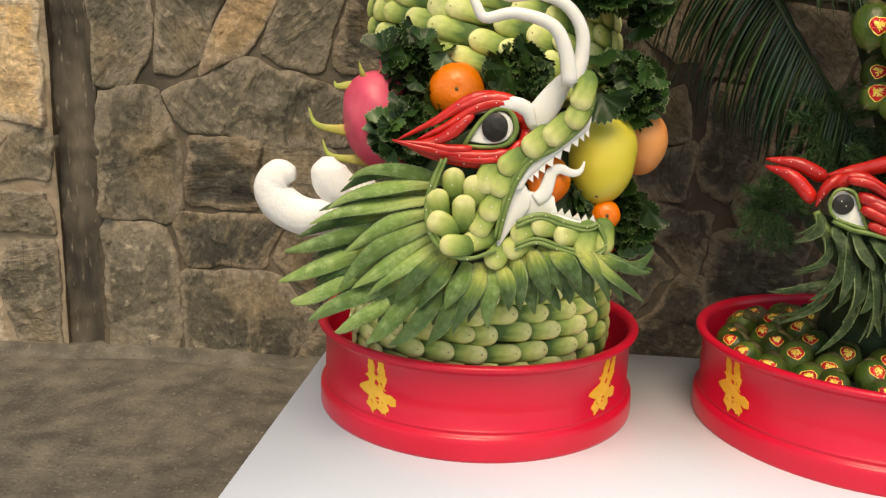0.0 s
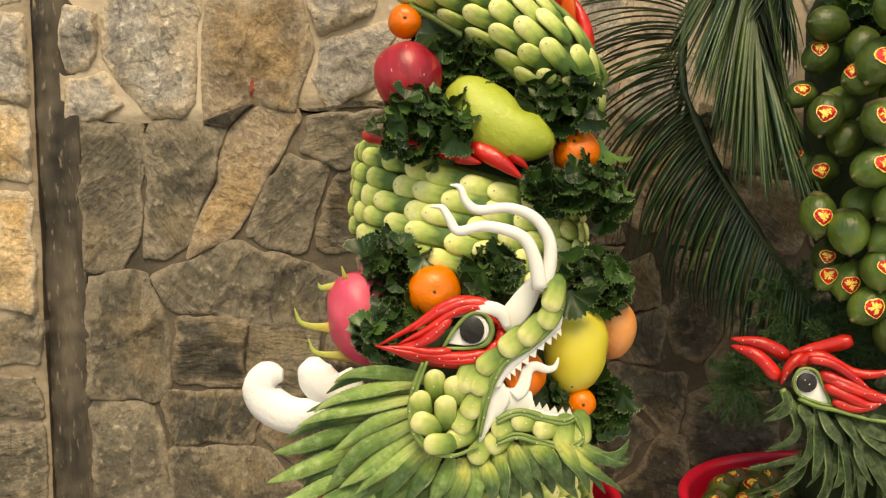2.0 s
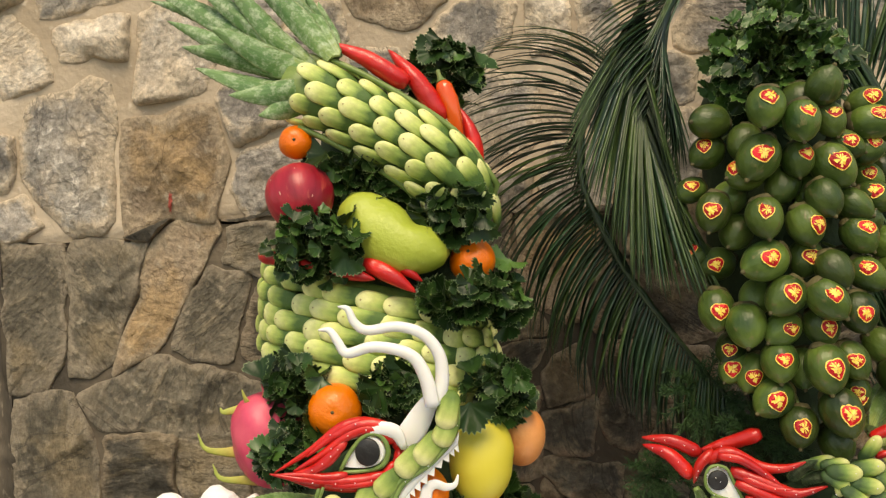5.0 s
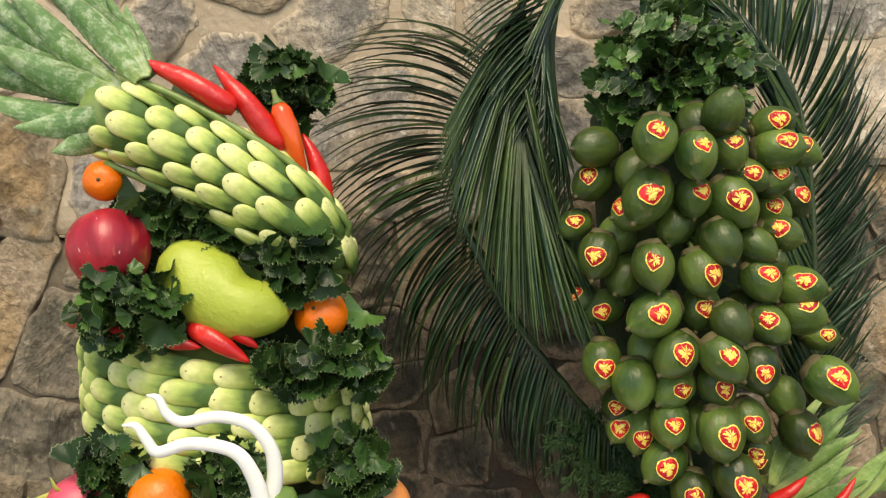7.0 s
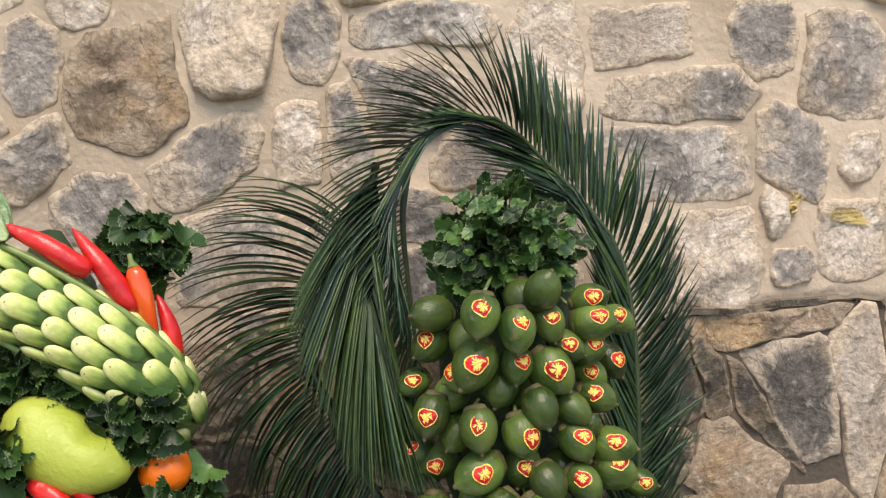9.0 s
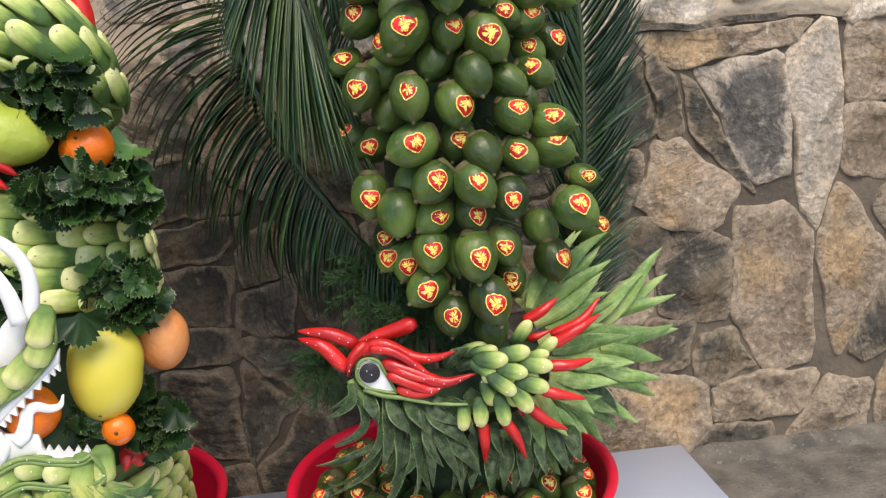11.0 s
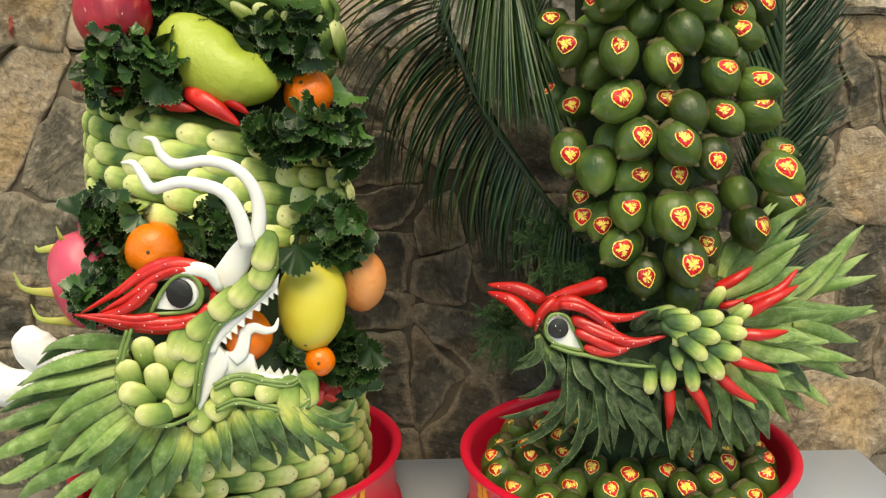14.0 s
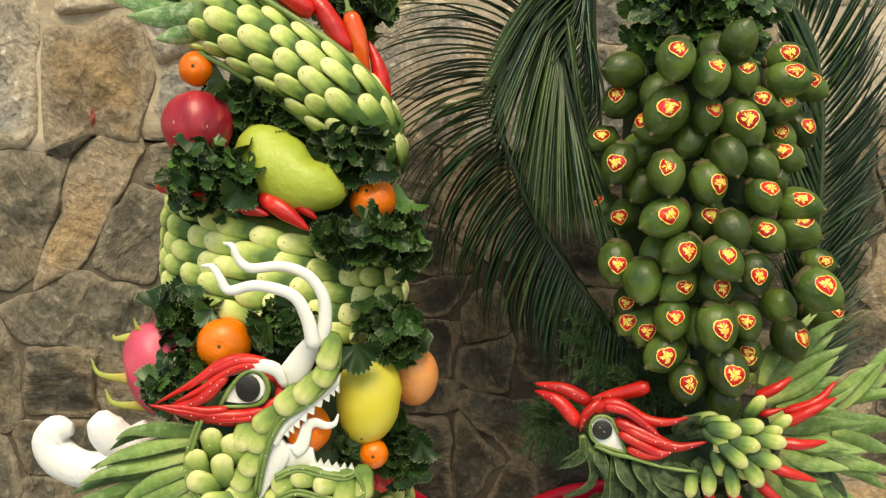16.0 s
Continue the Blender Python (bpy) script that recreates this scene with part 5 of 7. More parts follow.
def teeth(edge, n, high, lean, out, g):
    """Small pointed teeth along an edge of a gum."""
    path = smooth_path([on_face(x, z, out) for x, z in edge], n * 2)
    for k in range(n):
        p, q = path[2 * k], path[2 * k + 2]
        m = p.lerp(q, 0.5)
        tip = Vector((lean[0], 0, lean[1])).normalized() * high * R.uniform(0.85, 1.15)
        verts = [w - m + Vector((0, e, 0)) for e in (-0.002, 0.002) for w in (p, q, m + tip)]
        part("tooth", mesh_of("tooth", verts, [(0, 1, 2), (5, 4, 3), (0, 3, 4, 1), (1, 4, 5, 2), (2, 5, 3, 0)], False), RADISH, g, "", Matrix.Translation(m))


GUM_IN = [(0.054, 0.424), (0.043, 0.415), (0.025, 0.400), (0.008, 0.385), (-0.003, 0.374), (-0.009, 0.362)]
gum = slab([(0.056, 0.437), (0.045, 0.424), (0.023, 0.404), (0.000, 0.391), (-0.012, 0.374), (-0.018, 0.364)], GUM_IN, 0.016, "carved white radish upper gum")
teeth(GUM_IN[:5], 9, 0.0070, (0.45, -1), 0.016, gum)
slab([(-0.013, 0.377), (-0.020, 0.358), (-0.025, 0.341), (-0.028, 0.326), (-0.032, 0.305)], [(-0.004, 0.364), (0.001, 0.349), (-0.006, 0.334), (-0.018, 0.321), (-0.029, 0.304)], 0.013, "carved white radish strip at the corner of the mouth")
slab([(-0.011, 0.366), (0.001, 0.360), (0.013, 0.361), (0.024, 0.355)], [(-0.013, 0.333), (0.001, 0.335), (0.016, 0.336), (0.028, 0.332)], 0.010, "carved white radish floor of the mouth")
JAW_UP = [(0.022, 0.340), (0.035, 0.337), (0.052, 0.332), (0.067, 0.330)]
low_gum = slab(JAW_UP, [(0.020, 0.331), (0.035, 0.328), (0.052, 0.323), (0.068, 0.323)], 0.012, "carved white radish lower gum")
teeth(JAW_UP, 6, 0.0070, (0.1, 1), 0.012, low_gum)
tube("tongue", [on_face(x, z, 0.013) for x, z in [(0.005, 0.352), (0.013, 0.359), (0.017, 0.370), (0.020, 0.380), (0.028, 0.384), (0.039, 0.380), (0.048, 0.382), (0.052, 0.392)]], [0.007, 0.0075, 0.0068, 0.006, 0.0052, 0.0042, 0.003, 0.0008], RADISH, dragon, "curled white radish tongue", 10, 0.3, 28)
slab([(-0.008, 0.442), (0.010, 0.464), (0.026, 0.479), (0.034, 0.484)], [(-0.006, 0.414), (0.014, 0.426), (0.028, 0.448), (0.038, 0.478)], 0.004, "carved white radish horn base", "horn_base")
tube("horn", [(0.032, 0.859, 0.468), (0.026, 0.857, 0.499), (0.012, 0.855, 0.522), (-0.023, 0.853, 0.532), (-0.051, 0.852, 0.527), (-0.060, 0.852, 0.539), (-0.068, 0.853, 0.551), (-0.080, 0.854, 0.552)], [0.0080, 0.0072, 0.0063, 0.0057, 0.0053, 0.0047, 0.0036, 0.001], RADISH, dragon, "long wavy white radish horn", 10, 0.8, 40)
tube("horn", [(0.034, 0.869, 0.464), (0.042, 0.869, 0.491), (0.041, 0.868, 0.518), (0.026, 0.867, 0.540), (0.000, 0.865, 0.550), (-0.031, 0.864, 0.548), (-0.044, 0.863, 0.557), (-0.050, 0.863, 0.571), (-0.060, 0.864, 0.574)], [0.0080, 0.0074, 0.0065, 0.0059, 0.0055, 0.0052, 0.0047, 0.0036, 0.001], RADISH, dragon, "long wavy white radish horn", 10, 0.8, 44)
tube("head_crest", [(-0.062, 0.866, 0.437), (-0.033, 0.860, 0.447), (-0.010, 0.862, 0.443), (-0.001, 0.866, 0.424)], [0.003, 0.007, 0.008, 0.004], RADISH, dragon, "carved white radish behind the brow", 10, 0.5, 12)


def teardrop(name, c, w, h, turn, y0, depth, material, parent, label):
    """A flat drop-shaped slice with a rounded edge, its point to the lower side of the turn."""
    verts, faces = [], []
    n = 32
    for e, s in ((0, 1.0), (-depth * 0.7, 1.0), (-depth, 0.93)):
        for k in range(n):
            a = 2 * math.pi * k / n
            x = math.cos(a)
            z = math.sin(a) * (0.5 + 0.5 * x) ** 0.55
            verts.append(Vector((x * w * s, e, z * h * s)))
    for j in range(2):
        for k in range(n):
            k2 = (k + 1) % n
            faces.append((j * n + k, j * n + k2, (j + 1) * n + k2, (j + 1) * n + k))
    faces.append(tuple(2 * n + k for k in range(n)))
    faces.append(tuple(range(n))[::-1])
    return part(name, mesh_of(name, verts, faces, False), material, parent, label, Matrix.Translation(Vector(c) + Vector((0, y0, 0))) @ pose(0, 0, 0, 0, -turn, 0))


def disc(name, c, r, depth, material, parent, label, squash=1.0):
    vv, ff = lathe([(0.0002, depth), (r * 0.9, depth), (r, depth * 0.7), (r, 0), (0.0002, 0)], 28)
    vv = [(x, -z, y * squash) for x, y, z in vv]
    return part(name, mesh_of(name, vv, ff), material, parent, label, Matrix.Translation(c))


eye = teardrop("eye", (-0.043, 0.865, 0.420), 0.0235, 0.0205, 28, 0, 0.006, RADISH, dragon, "white radish eye")
disc("pupil", (-0.038, 0.859, 0.424), 0.0128, 0.0035, EYE_BLACK, eye, "round black pupil", 1.12)
stalk([(-0.068, 0.856, 0.405), (-0.055, 0.857, 0.426), (-0.039, 0.859, 0.441), (-0.024, 0.860, 0.440), (-0.017, 0.860, 0.424), (-0.024, 0.860, 0.409), (-0.042, 0.861, 0.404), (-0.068, 0.856, 0.405)], 0.0034, "olive green rim round the eye")
BROW_LONG = [
    [(-0.008, 0.876, 0.420), (-0.013, 0.869, 0.440), (-0.035, 0.866, 0.452), (-0.063, 0.862, 0.451), (-0.098, 0.858, 0.428), (-0.135, 0.854, 0.408)],
    [(-0.012, 0.867, 0.431), (-0.029, 0.863, 0.447), (-0.056, 0.860, 0.443), (-0.083, 0.856, 0.425), (-0.115, 0.852, 0.409)],
    [(-0.060, 0.859, 0.436), (-0.074, 0.855, 0.424), (-0.094, 0.854, 0.411), (-0.123, 0.851, 0.405)],
    [(-0.008, 0.875, 0.423), (-0.009, 0.870, 0.408), (-0.026, 0.865, 0.395), (-0.054, 0.863, 0.387), (-0.094, 0.857, 0.392), (-0.123, 0.853, 0.402)],
    [(-0.021, 0.862, 0.399), (-0.043, 0.860, 0.395), (-0.071, 0.855, 0.396), (-0.105, 0.850, 0.401), (-0.138, 0.846, 0.409)],
]
BROW_SHORT = [
    [(-0.060, 0.857, 0.402), (-0.079, 0.853, 0.401), (-0.102, 0.850, 0.405), (-0.128, 0.847, 0.408)],
    [(-0.010, 0.872, 0.432), (-0.021, 0.864, 0.448), (-0.043, 0.862, 0.452), (-0.072, 0.857, 0.442), (-0.100, 0.853, 0.423)],
    [(-0.066, 0.856, 0.429), (-0.079, 0.853, 0.417), (-0.097, 0.851, 0.408), (-0.117, 0.849, 0.403)],
    [(-0.031, 0.860, 0.393), (-0.059, 0.856, 0.392), (-0.088, 0.852, 0.396), (-0.117, 0.848, 0.405)],
    [(-0.012, 0.866, 0.410), (-0.022, 0.862, 0.399), (-0.039, 0.863, 0.391), (-0.065, 0.859, 0.390)],
]
BROW = BROW_LONG + BROW_SHORT
for k, p in enumerate(BROW):
    chili(p, 0.0042 if k in (2, 5, 7, 8, 9) else 0.0056, dragon, "glossy red chili of the brow", stem=False)

# small pearl-headed pins
def pins(places, parent):
    vv, ff = lathe([(0.0001, -0.0007), (0.0005, -0.0005), (0.0007, 0), (0.0005, 0.0005), (0.0001, 0.0007)], 8)
    me = mesh_of("pin", vv, ff)
    for p in places:
        part("pin", me, RADISH, parent, "white pin head", Matrix.Translation(p))


pin_at = [smooth_path(p, 6)[k] + Vector((0, -0.0085, 0.0)) for p in BROW[:5] for k in (1, 2, 3, 4)]
pin_at += [on_face(x, z, 0.0225) - Vector((math.cos(radians(a)), 0, math.sin(radians(a)))) * 0.010 for g in (CHEEK, SNOUT, JAW) for x, z, a in g]
pin_at += [on_face(x, z, 0.0232) for row in (RIM_UP, RIM_LOW, RIM_JAW, RIM_CHEEK) for x, z in row[1:-1]]
pins(pin_at, dragon)

# white foam cloud behind the mane
cloud = thing("foam_cloud", (-0.229, 0.905, 0.328), "white foam cloud curl tucked behind the leaf mane", "foam")
tube("curl", [(-0.180, 0.910, 0.339), (-0.210, 0.905, 0.322), (-0.240, 0.900, 0.318), (-0.267, 0.900, 0.331), (-0.276, 0.900, 0.349), (-0.266, 0.900, 0.363), (-0.251, 0.900, 0.364)], [0.013, 0.018, 0.0210, 0.0220, 0.0210, 0.0178, 0.007], FLUFF, cloud, "", 16, 0.8, 30)
tube("curl", [(-0.169, 0.915, 0.360), (-0.193, 0.910, 0.343), (-0.210, 0.907, 0.354), (-0.216, 0.905, 0.369), (-0.217, 0.905, 0.383)], [0.013, 0.0195, 0.0220, 0.0220, 0.0190, 0.006], FLUFF, cloud, "", 16, 0.8, 24)

# ---- fruit on the dragon's tower ----
def orange(c, r, label, squash=0.9, face=(0.1, -1, 0.1), material=None, cat="orange"):
    def shape(u, a):
        t = (u - 0.5) * math.pi
        dimple = 0.10 * math.exp(-((u - 1) / 0.06) ** 2)
        rib = 1 + 0.012 * math.cos(a * 5 + 1) * math.sin(u * math.pi) + 0.02 * noise.noise((math.cos(a), math.sin(a), u * 2))
        return r * math.cos(t) * math.cos(a) * rib, r * math.cos(t) * math.sin(a) * rib, r * squash * (math.sin(t) - dimple)
    q = Vector(face).to_track_quat("Z", "Y").to_matrix().to_4x4()
    m = Matrix.Translation(c) @ q
    ob = part(cat.replace(" ", "_"), ball("fruit", shape), material or ORANGE, None, "", m)
    tagged(ob, label, cat)
    vv, ff = lathe([(0.0002, 0.002), (0.0016, 0.0015), (0.0021, 0.0), (0.001, -0.002)], 8)
    part("calyx", mesh_of("calyx", vv, ff), CALYX, ob, "small dry brown calyx", m @ at(0, 0, r * squash * 0.905))
    return ob


orange((-0.083, 0.922, 0.456), 0.0300, "bright orange among ruffled green leaves")
orange((-0.119, 0.975, 0.760), 0.0200, "small orange under the tail")
orange((0.077, 0.982, 0.610), 0.0270, "bright orange above the middle coil", face=(-0.2, -1, 0.6))
orange((0.013, 0.894, 0.370), 0.0270, "orange held in the dragon's open mouth")
orange((0.080, 0.928, 0.330), 0.0165, "small orange below the yellow mango")
orange((0.121, 0.990, 0.402), 0.0275, "pale peach-orange fruit behind the yellow mango", 1.35, (0.1, -0.3, 1), PEACH, "peach")


def apple(c, r, label):
    def shape(u, a):
        t = (u - 0.5) * math.pi
        w = math.cos(t) ** 0.85 * (1.0 + 0.10 * math.sin(t))
        w *= 1 + 0.02 * math.cos(5 * a)
        z = math.sin(t) * 1.02 - 0.22 * math.exp(-((u - 1) / 0.10) ** 2) + 0.14 * math.exp(-(u / 0.08) ** 2)
        return r * w * math.cos(a), r * w * math.sin(a), r * z
    m = Matrix.Translation(c) @ pose(0, 0, 0, -28, -12, 0)
    ob = part("apple", ball("apple", shape), APPLE, None, "", m)
    tagged(ob, label, "apple")
    part("stem", mesh_of("stem", *rings([Vector((0, 0, r * 0.72)), Vector((0.001, 0, r * 0.95)), Vector((0.003, 0, r * 1.12))], [0.0012, 0.001, 0.0013], 6)), CALYX, ob, "thin brown stem", m)
    return ob


apple((-0.114, 0.957, 0.693), 0.0388, "glossy dark red apple beside the leaves")


def mango(c, along, half, width, material, label, kink=0.18, side=0.0, notch=0.0):
    path, ww = [], []
    for i in range(23):
        u = i / 22
        t = 2 * u - 1
        path.append(Vector((half * t, half * side * (t * t - 0.4), half * kink * (0.5 - t * t) + half * 0.10 * math.sin(t * 3))))
        ww.append(width * math.sqrt(max(0.0004, 1 - abs(t) ** 2.3)) * (1 - 0.13 * t) + 0.0004)
    vv, ff = rings(path, ww, 24, 0.84, (0, 0, 1))
    vv = [q + q.normalized() * width * 0.06 * noise.noise(q * 28) + q.normalized() * width * 0.02 * noise.noise(q * 90) for q in vv]
    for q in vv:
        if q.y > 0:
            q.y -= notch * width * math.exp(-((q.x / half - 0.22) / 0.20) ** 2) * min(1.0, q.y / (width * 0.4))
    m = frame_of(c, along, (0.3, -1, 0.3))
    ob = part("mango", mesh_of("mango", vv, ff), material, None, "", m)
    tagged(ob, label, "mango")
    part("stem_scar", mesh_of("stem_scar", *rings([path[0], path[0] + Vector((-0.003, 0, 0))], [0.0022, 0.0018], 8)), CALYX, ob, "brown stem scar", m)
    return ob


mango((-0.009, 0.962, 0.648), (0.80, 0, -0.58), 0.066, 0.0385, MANGO_GREEN, "plump yellow-green mango resting on chilies and leaves", -0.08, 0.32, 0.24)
mango((0.073, 0.940, 0.388), (-0.16, 0, -1), 0.0500, 0.0355, MANGO_YELLOW, "ripe yellow mango with small dark specks", 0.10)


def dragon_fruit(c, label):
    def shape(u, a):
        t = (u - 0.5) * math.pi
        r = 0.042 * math.cos(t) ** 0.8 * (1 + 0.06 * math.cos(5 * a + u * 7) * math.sin(u * 9 + a)) * (1 - 0.12 * (u - 0.5))
        return r * math.cos(a), r * math.sin(a), 0.055 * math.sin(t)
    m = Matrix.Translation(c) @ pose(0, 0, 0, 0, -16, 0)
    ob = part("dragon_fruit", ball("dragon_fruit", shape), DRAGONFRUIT, None, "", m)
    tagged(ob, label, "dragon fruit")
    for z, a, reach, up in ((0.002, 186, 0.046, 0.032), (-0.034, 190, 0.050, 0.030), (0.044, 200, 0.030, 0.010), (0.046, 260, 0.012, 0.020), (0.046, 320, 0.014, 0.018), (-0.012, 285, 0.012, 0.010), (-0.040, 265, 0.014, 0.014)):
        d = Vector((math.cos(radians(a)), math.sin(radians(a)), 0))
        b = d * 0.031 * math.sqrt(max(0.1, 1 - (z / 0.047) ** 2)) + Vector((0, 0, z))
        pts = [b - d * 0.004 - Vector((0, 0, 0.006)), b + d * reach * 0.45 + Vector((0, 0, 0.001)), b + d * reach * 0.9 + Vector((0, 0, up * 0.4)), b + d * reach * 0.95 + Vector((0, 0, up))]
        vv, ff = rings(smooth_path(pts, 10), [0.0115, 0.0090, 0.0070, 0.0055, 0.0045, 0.0038, 0.0032, 0.0026, 0.0020, 0.0013, 0.0004], 8, 0.28, (-d.y, d.x, 0) if abs(d.y) < 0.5 else (0, 0, 1))
        part("fruit_scale", mesh_of("fruit_scale", vv, ff), DF_SCALE, ob, "curved yellow-green fruit scale", m)
    return ob


dragon_fruit((-0.168, 0.955, 0.420), "pink dragon fruit with curling yellow-green scales")

# ---- chilies on the tower ----
LOOSE = [
    ([(0.015, 0.975, 0.817), (-0.027, 0.972, 0.848), (-0.074, 0.975, 0.873)], 0.0105), ([(0.055, 0.985, 0.775), (0.024, 0.985, 0.824), (-0.006, 0.995, 0.863)], 0.0110),
    ([(0.086, 1.000, 0.712), (0.086, 1.000, 0.752), (0.073, 1.005, 0.790)], 0.0100), ([(0.087, 0.985, 0.269), (0.072, 0.980, 0.282), (0.065, 0.978, 0.260)], 0.0110), ([(0.097, 0.990, 0.273), (0.083, 0.985, 0.288), (0.074, 0.985, 0.306)], 0.0110),
]
for p, r in LOOSE:
    chili(p, r, None, "glossy red chili pinned among the leaves", r < 0.0102, None, "chilies on the dragon tower")
for p, r in (([(-0.166, 0.965, 0.631), (-0.128, 0.942, 0.624), (-0.085, 0.932, 0.610)], 0.0080), ([(-0.090, 0.945, 0.621), (-0.060, 0.938, 0.605), (-0.031, 0.935, 0.597)], 0.0080),
             ([(-0.042, 0.945, 0.617), (-0.011, 0.934, 0.599), (0.014, 0.932, 0.580)], 0.0092), ([(-0.016, 0.950, 0.622), (0.002, 0.942, 0.607), (0.021, 0.942, 0.591)], 0.0070)):
    chili(p, r, None, "glossy red chili lying along the coil under the mango", False, None, "chilies on the dragon tower")
chili([(0.054, 0.990, 0.820), (0.065, 0.985, 0.785), (0.075, 0.990, 0.734)], 0.0098, None, "orange-red chili with a green stem", True, CHILI_ORANGE, "chilies on the dragon tower")

# ---- leaf bunches on the tower ----
TUFT = "tuft of dark green ruffled leaves with pale toothed edges"
for k, (c, h, n) in enumerate((
        ((-0.062, 0.990, 0.685), (0.070, 0.022, 0.028), 24), ((0.057, 0.972, 0.666), (0.042, 0.026, 0.042), 36), ((-0.054, 0.985, 0.724), (0.055, 0.030, 0.030), 26), ((-0.097, 0.942, 0.638), (0.056, 0.032, 0.048), 44),
        ((0.060, 0.955, 0.566), (0.054, 0.028, 0.026), 34), ((0.056, 1.035, 0.831), (0.045, 0.028, 0.044), 32), ((0.107, 1.000, 0.562), (0.030, 0.030, 0.042), 20),
        ((-0.128, 0.945, 0.476), (0.040, 0.030, 0.040), 32), ((-0.024, 0.940, 0.475), (0.034, 0.026, 0.028), 26), ((-0.134, 0.915, 0.412), (0.040, 0.024, 0.034), 30),
        ((0.102, 0.965, 0.458), (0.036, 0.030, 0.046), 30), ((0.104, 0.975, 0.316), (0.028, 0.030, 0.038), 26), ((0.037, 0.925, 0.341), (0.020, 0.015, 0.018), 12), ((-0.092, 1.000, 0.482), (0.06, 0.03, 0.03), 20))):
    bunch(c, h, n, TUFT, 1.0, 0.12, 40 + k)
big = thing("leaf_bunch", (0.064, 0.915, 0.441), "single broad dark green lobed leaf over the mango", "leaves")
part("leaf", LEAVES[1], LEAF, big, "", frame_of((0.066, 0.915, 0.459), (0.15, -0.1, -1), (0, -1, 0.1)) @ Matrix.Diagonal((1.7, 1.8, 2.2, 1)))

# ---- areca nuts ----
def nut_shape(u, a):
    t = (u - 0.5) * math.pi
    r = math.cos(t) ** 0.9 * (1 - 0.10 * math.sin(t)) * (1 - 0.10 * max(0.0, math.sin(t)) ** 3) * (1 + 0.02 * math.cos(3 * a))
    z = 1.15 * math.sin(t) + 0.12 * math.exp(-((u - 1) / 0.05) ** 2)
    return 0.0198 * r * math.cos(a), 0.0198 * r * math.sin(a), 0.0198 * z


NUTS = ball("areca_nut", nut_shape, 22, 16)
NUTS.materials.append(NUT)
vv, ff = lathe([(0.0002, -0.0250), (0.006, -0.0246), (0.0105, -0.0233), (0.0128, -0.0193), (0.0135, -0.0173), (0.0118, -0.0198), (0.007, -0.0224), (0.0002, -0.0226)], 12)
vv = [(x * (1 + 0.15 * math.cos(3 * math.atan2(y, x))), y * (1 + 0.15 * math.cos(3 * math.atan2(y, x))), z) for x, y, z in vv]
CALYX_ME = mesh_of("calyx", vv, ff)
CALYX_ME.materials.append(CALYX)
vv, ff = lathe([(0.0002, 0.0265), (0.0016, 0.0261), (0.0023, 0.0250), (0.0028, 0.0234)], 8)
TIP_ME = mesh_of("tip", vv, ff)
TIP_ME.materials.append(CALYX)


def sticker(parent, m, direction, seed):
    """A heart-shaped foil sticker that hugs the nut: gold border, red field, gold emblem."""
    rr = random.Random(seed)
    d = (m.to_3x3().inverted() @ Vector(direction)).normalized()
    up = (m.to_3x3().inverted() @ Vector((rr.uniform(-.25, .25), 0, 1))).normalized()
    up = (up - d * up.dot(d)).normalized()
    sd = up.cross(d)

    def on(x, y, lift):
        q = (d + sd * x + up * y).normalized()
        s = 1 / math.sqrt((q.x / 0.0196) ** 2 + (q.y / 0.0196) ** 2 + (q.z / 0.0230) ** 2)
        return q * (s + lift)

    verts, faces, mi = [], [], []
    n = 26
    grow, wide = rr.uniform(0.86, 1.10), rr.uniform(0.88, 1.12)

    def heart(k, s):
        a = 2 * math.pi * k / n
        x = 16 * math.sin(a) ** 3
        y = 13 * math.cos(a) - 5 * math.cos(2 * a) - 2 * math.cos(3 * a) - math.cos(4 * a)
        x, y = x * 0.44 + 12.5 * math.sin(a) * 0.55, y * 0.42 + 12.5 * math.cos(a) * 0.58 + 0.8
        return x * s * grow * wide, y * s * grow * (2 - wide)

    verts.append(on(0, 0, 0.0013))
    for q in (0.0205, 0.0270, 0.0362, 0.0415):
        for k in range(n):
            x, y = heart(k, q * (rr.uniform(0.62, 1.22) if q < 0.025 else rr.uniform(0.9, 1.12) if q < 0.03 else rr.uniform(0.95, 1.05)))
            verts.append(on(x, y, 0.0012 if q < 0.025 else 0.0007))
    for k in range(n):
        k2 = (k + 1) % n
        faces.append((0, 1 + k, 1 + k2))
        mi.append(rr.random() < 0.16)
        for j, idx in ((0, 1), (1, 1), (2, 0)):
            faces.append((1 + j * n + k, 1 + (j + 1) * n + k, 1 + (j + 1) * n + k2, 1 + j * n + k2))
            mi.append(idx if j else rr.random() > 0.14)
    me = mesh_of("sticker", verts, faces)
    me.polygons.foreach_set("material_index", [int(x) for x in mi])
    return part("sticker", me, [GOLD_FOIL, RED_FOIL], parent, "red and gold foil heart sticker", m)


def nut(parent, c, tip, size, mark=None, seed=0):
    m = Matrix.Translation(c) @ Vector(tip).to_track_quat("Z", "Y").to_matrix().to_4x4() @ pose(0, 0, 0, 0, 0, seed * 47 % 360) @ Matrix.Diagonal((size, size, size * (1.0 + 0.04 * (seed % 3)), 1))
    ob = part("areca_nut", NUTS, NUT, parent, "", m)
    part("calyx", CALYX_ME, CALYX, ob, "dry brown calyx", m)
    part("tip", TIP_ME, CALYX, ob, "", m)
    if mark:
        sticker(ob, m, mark, seed)
    return ob


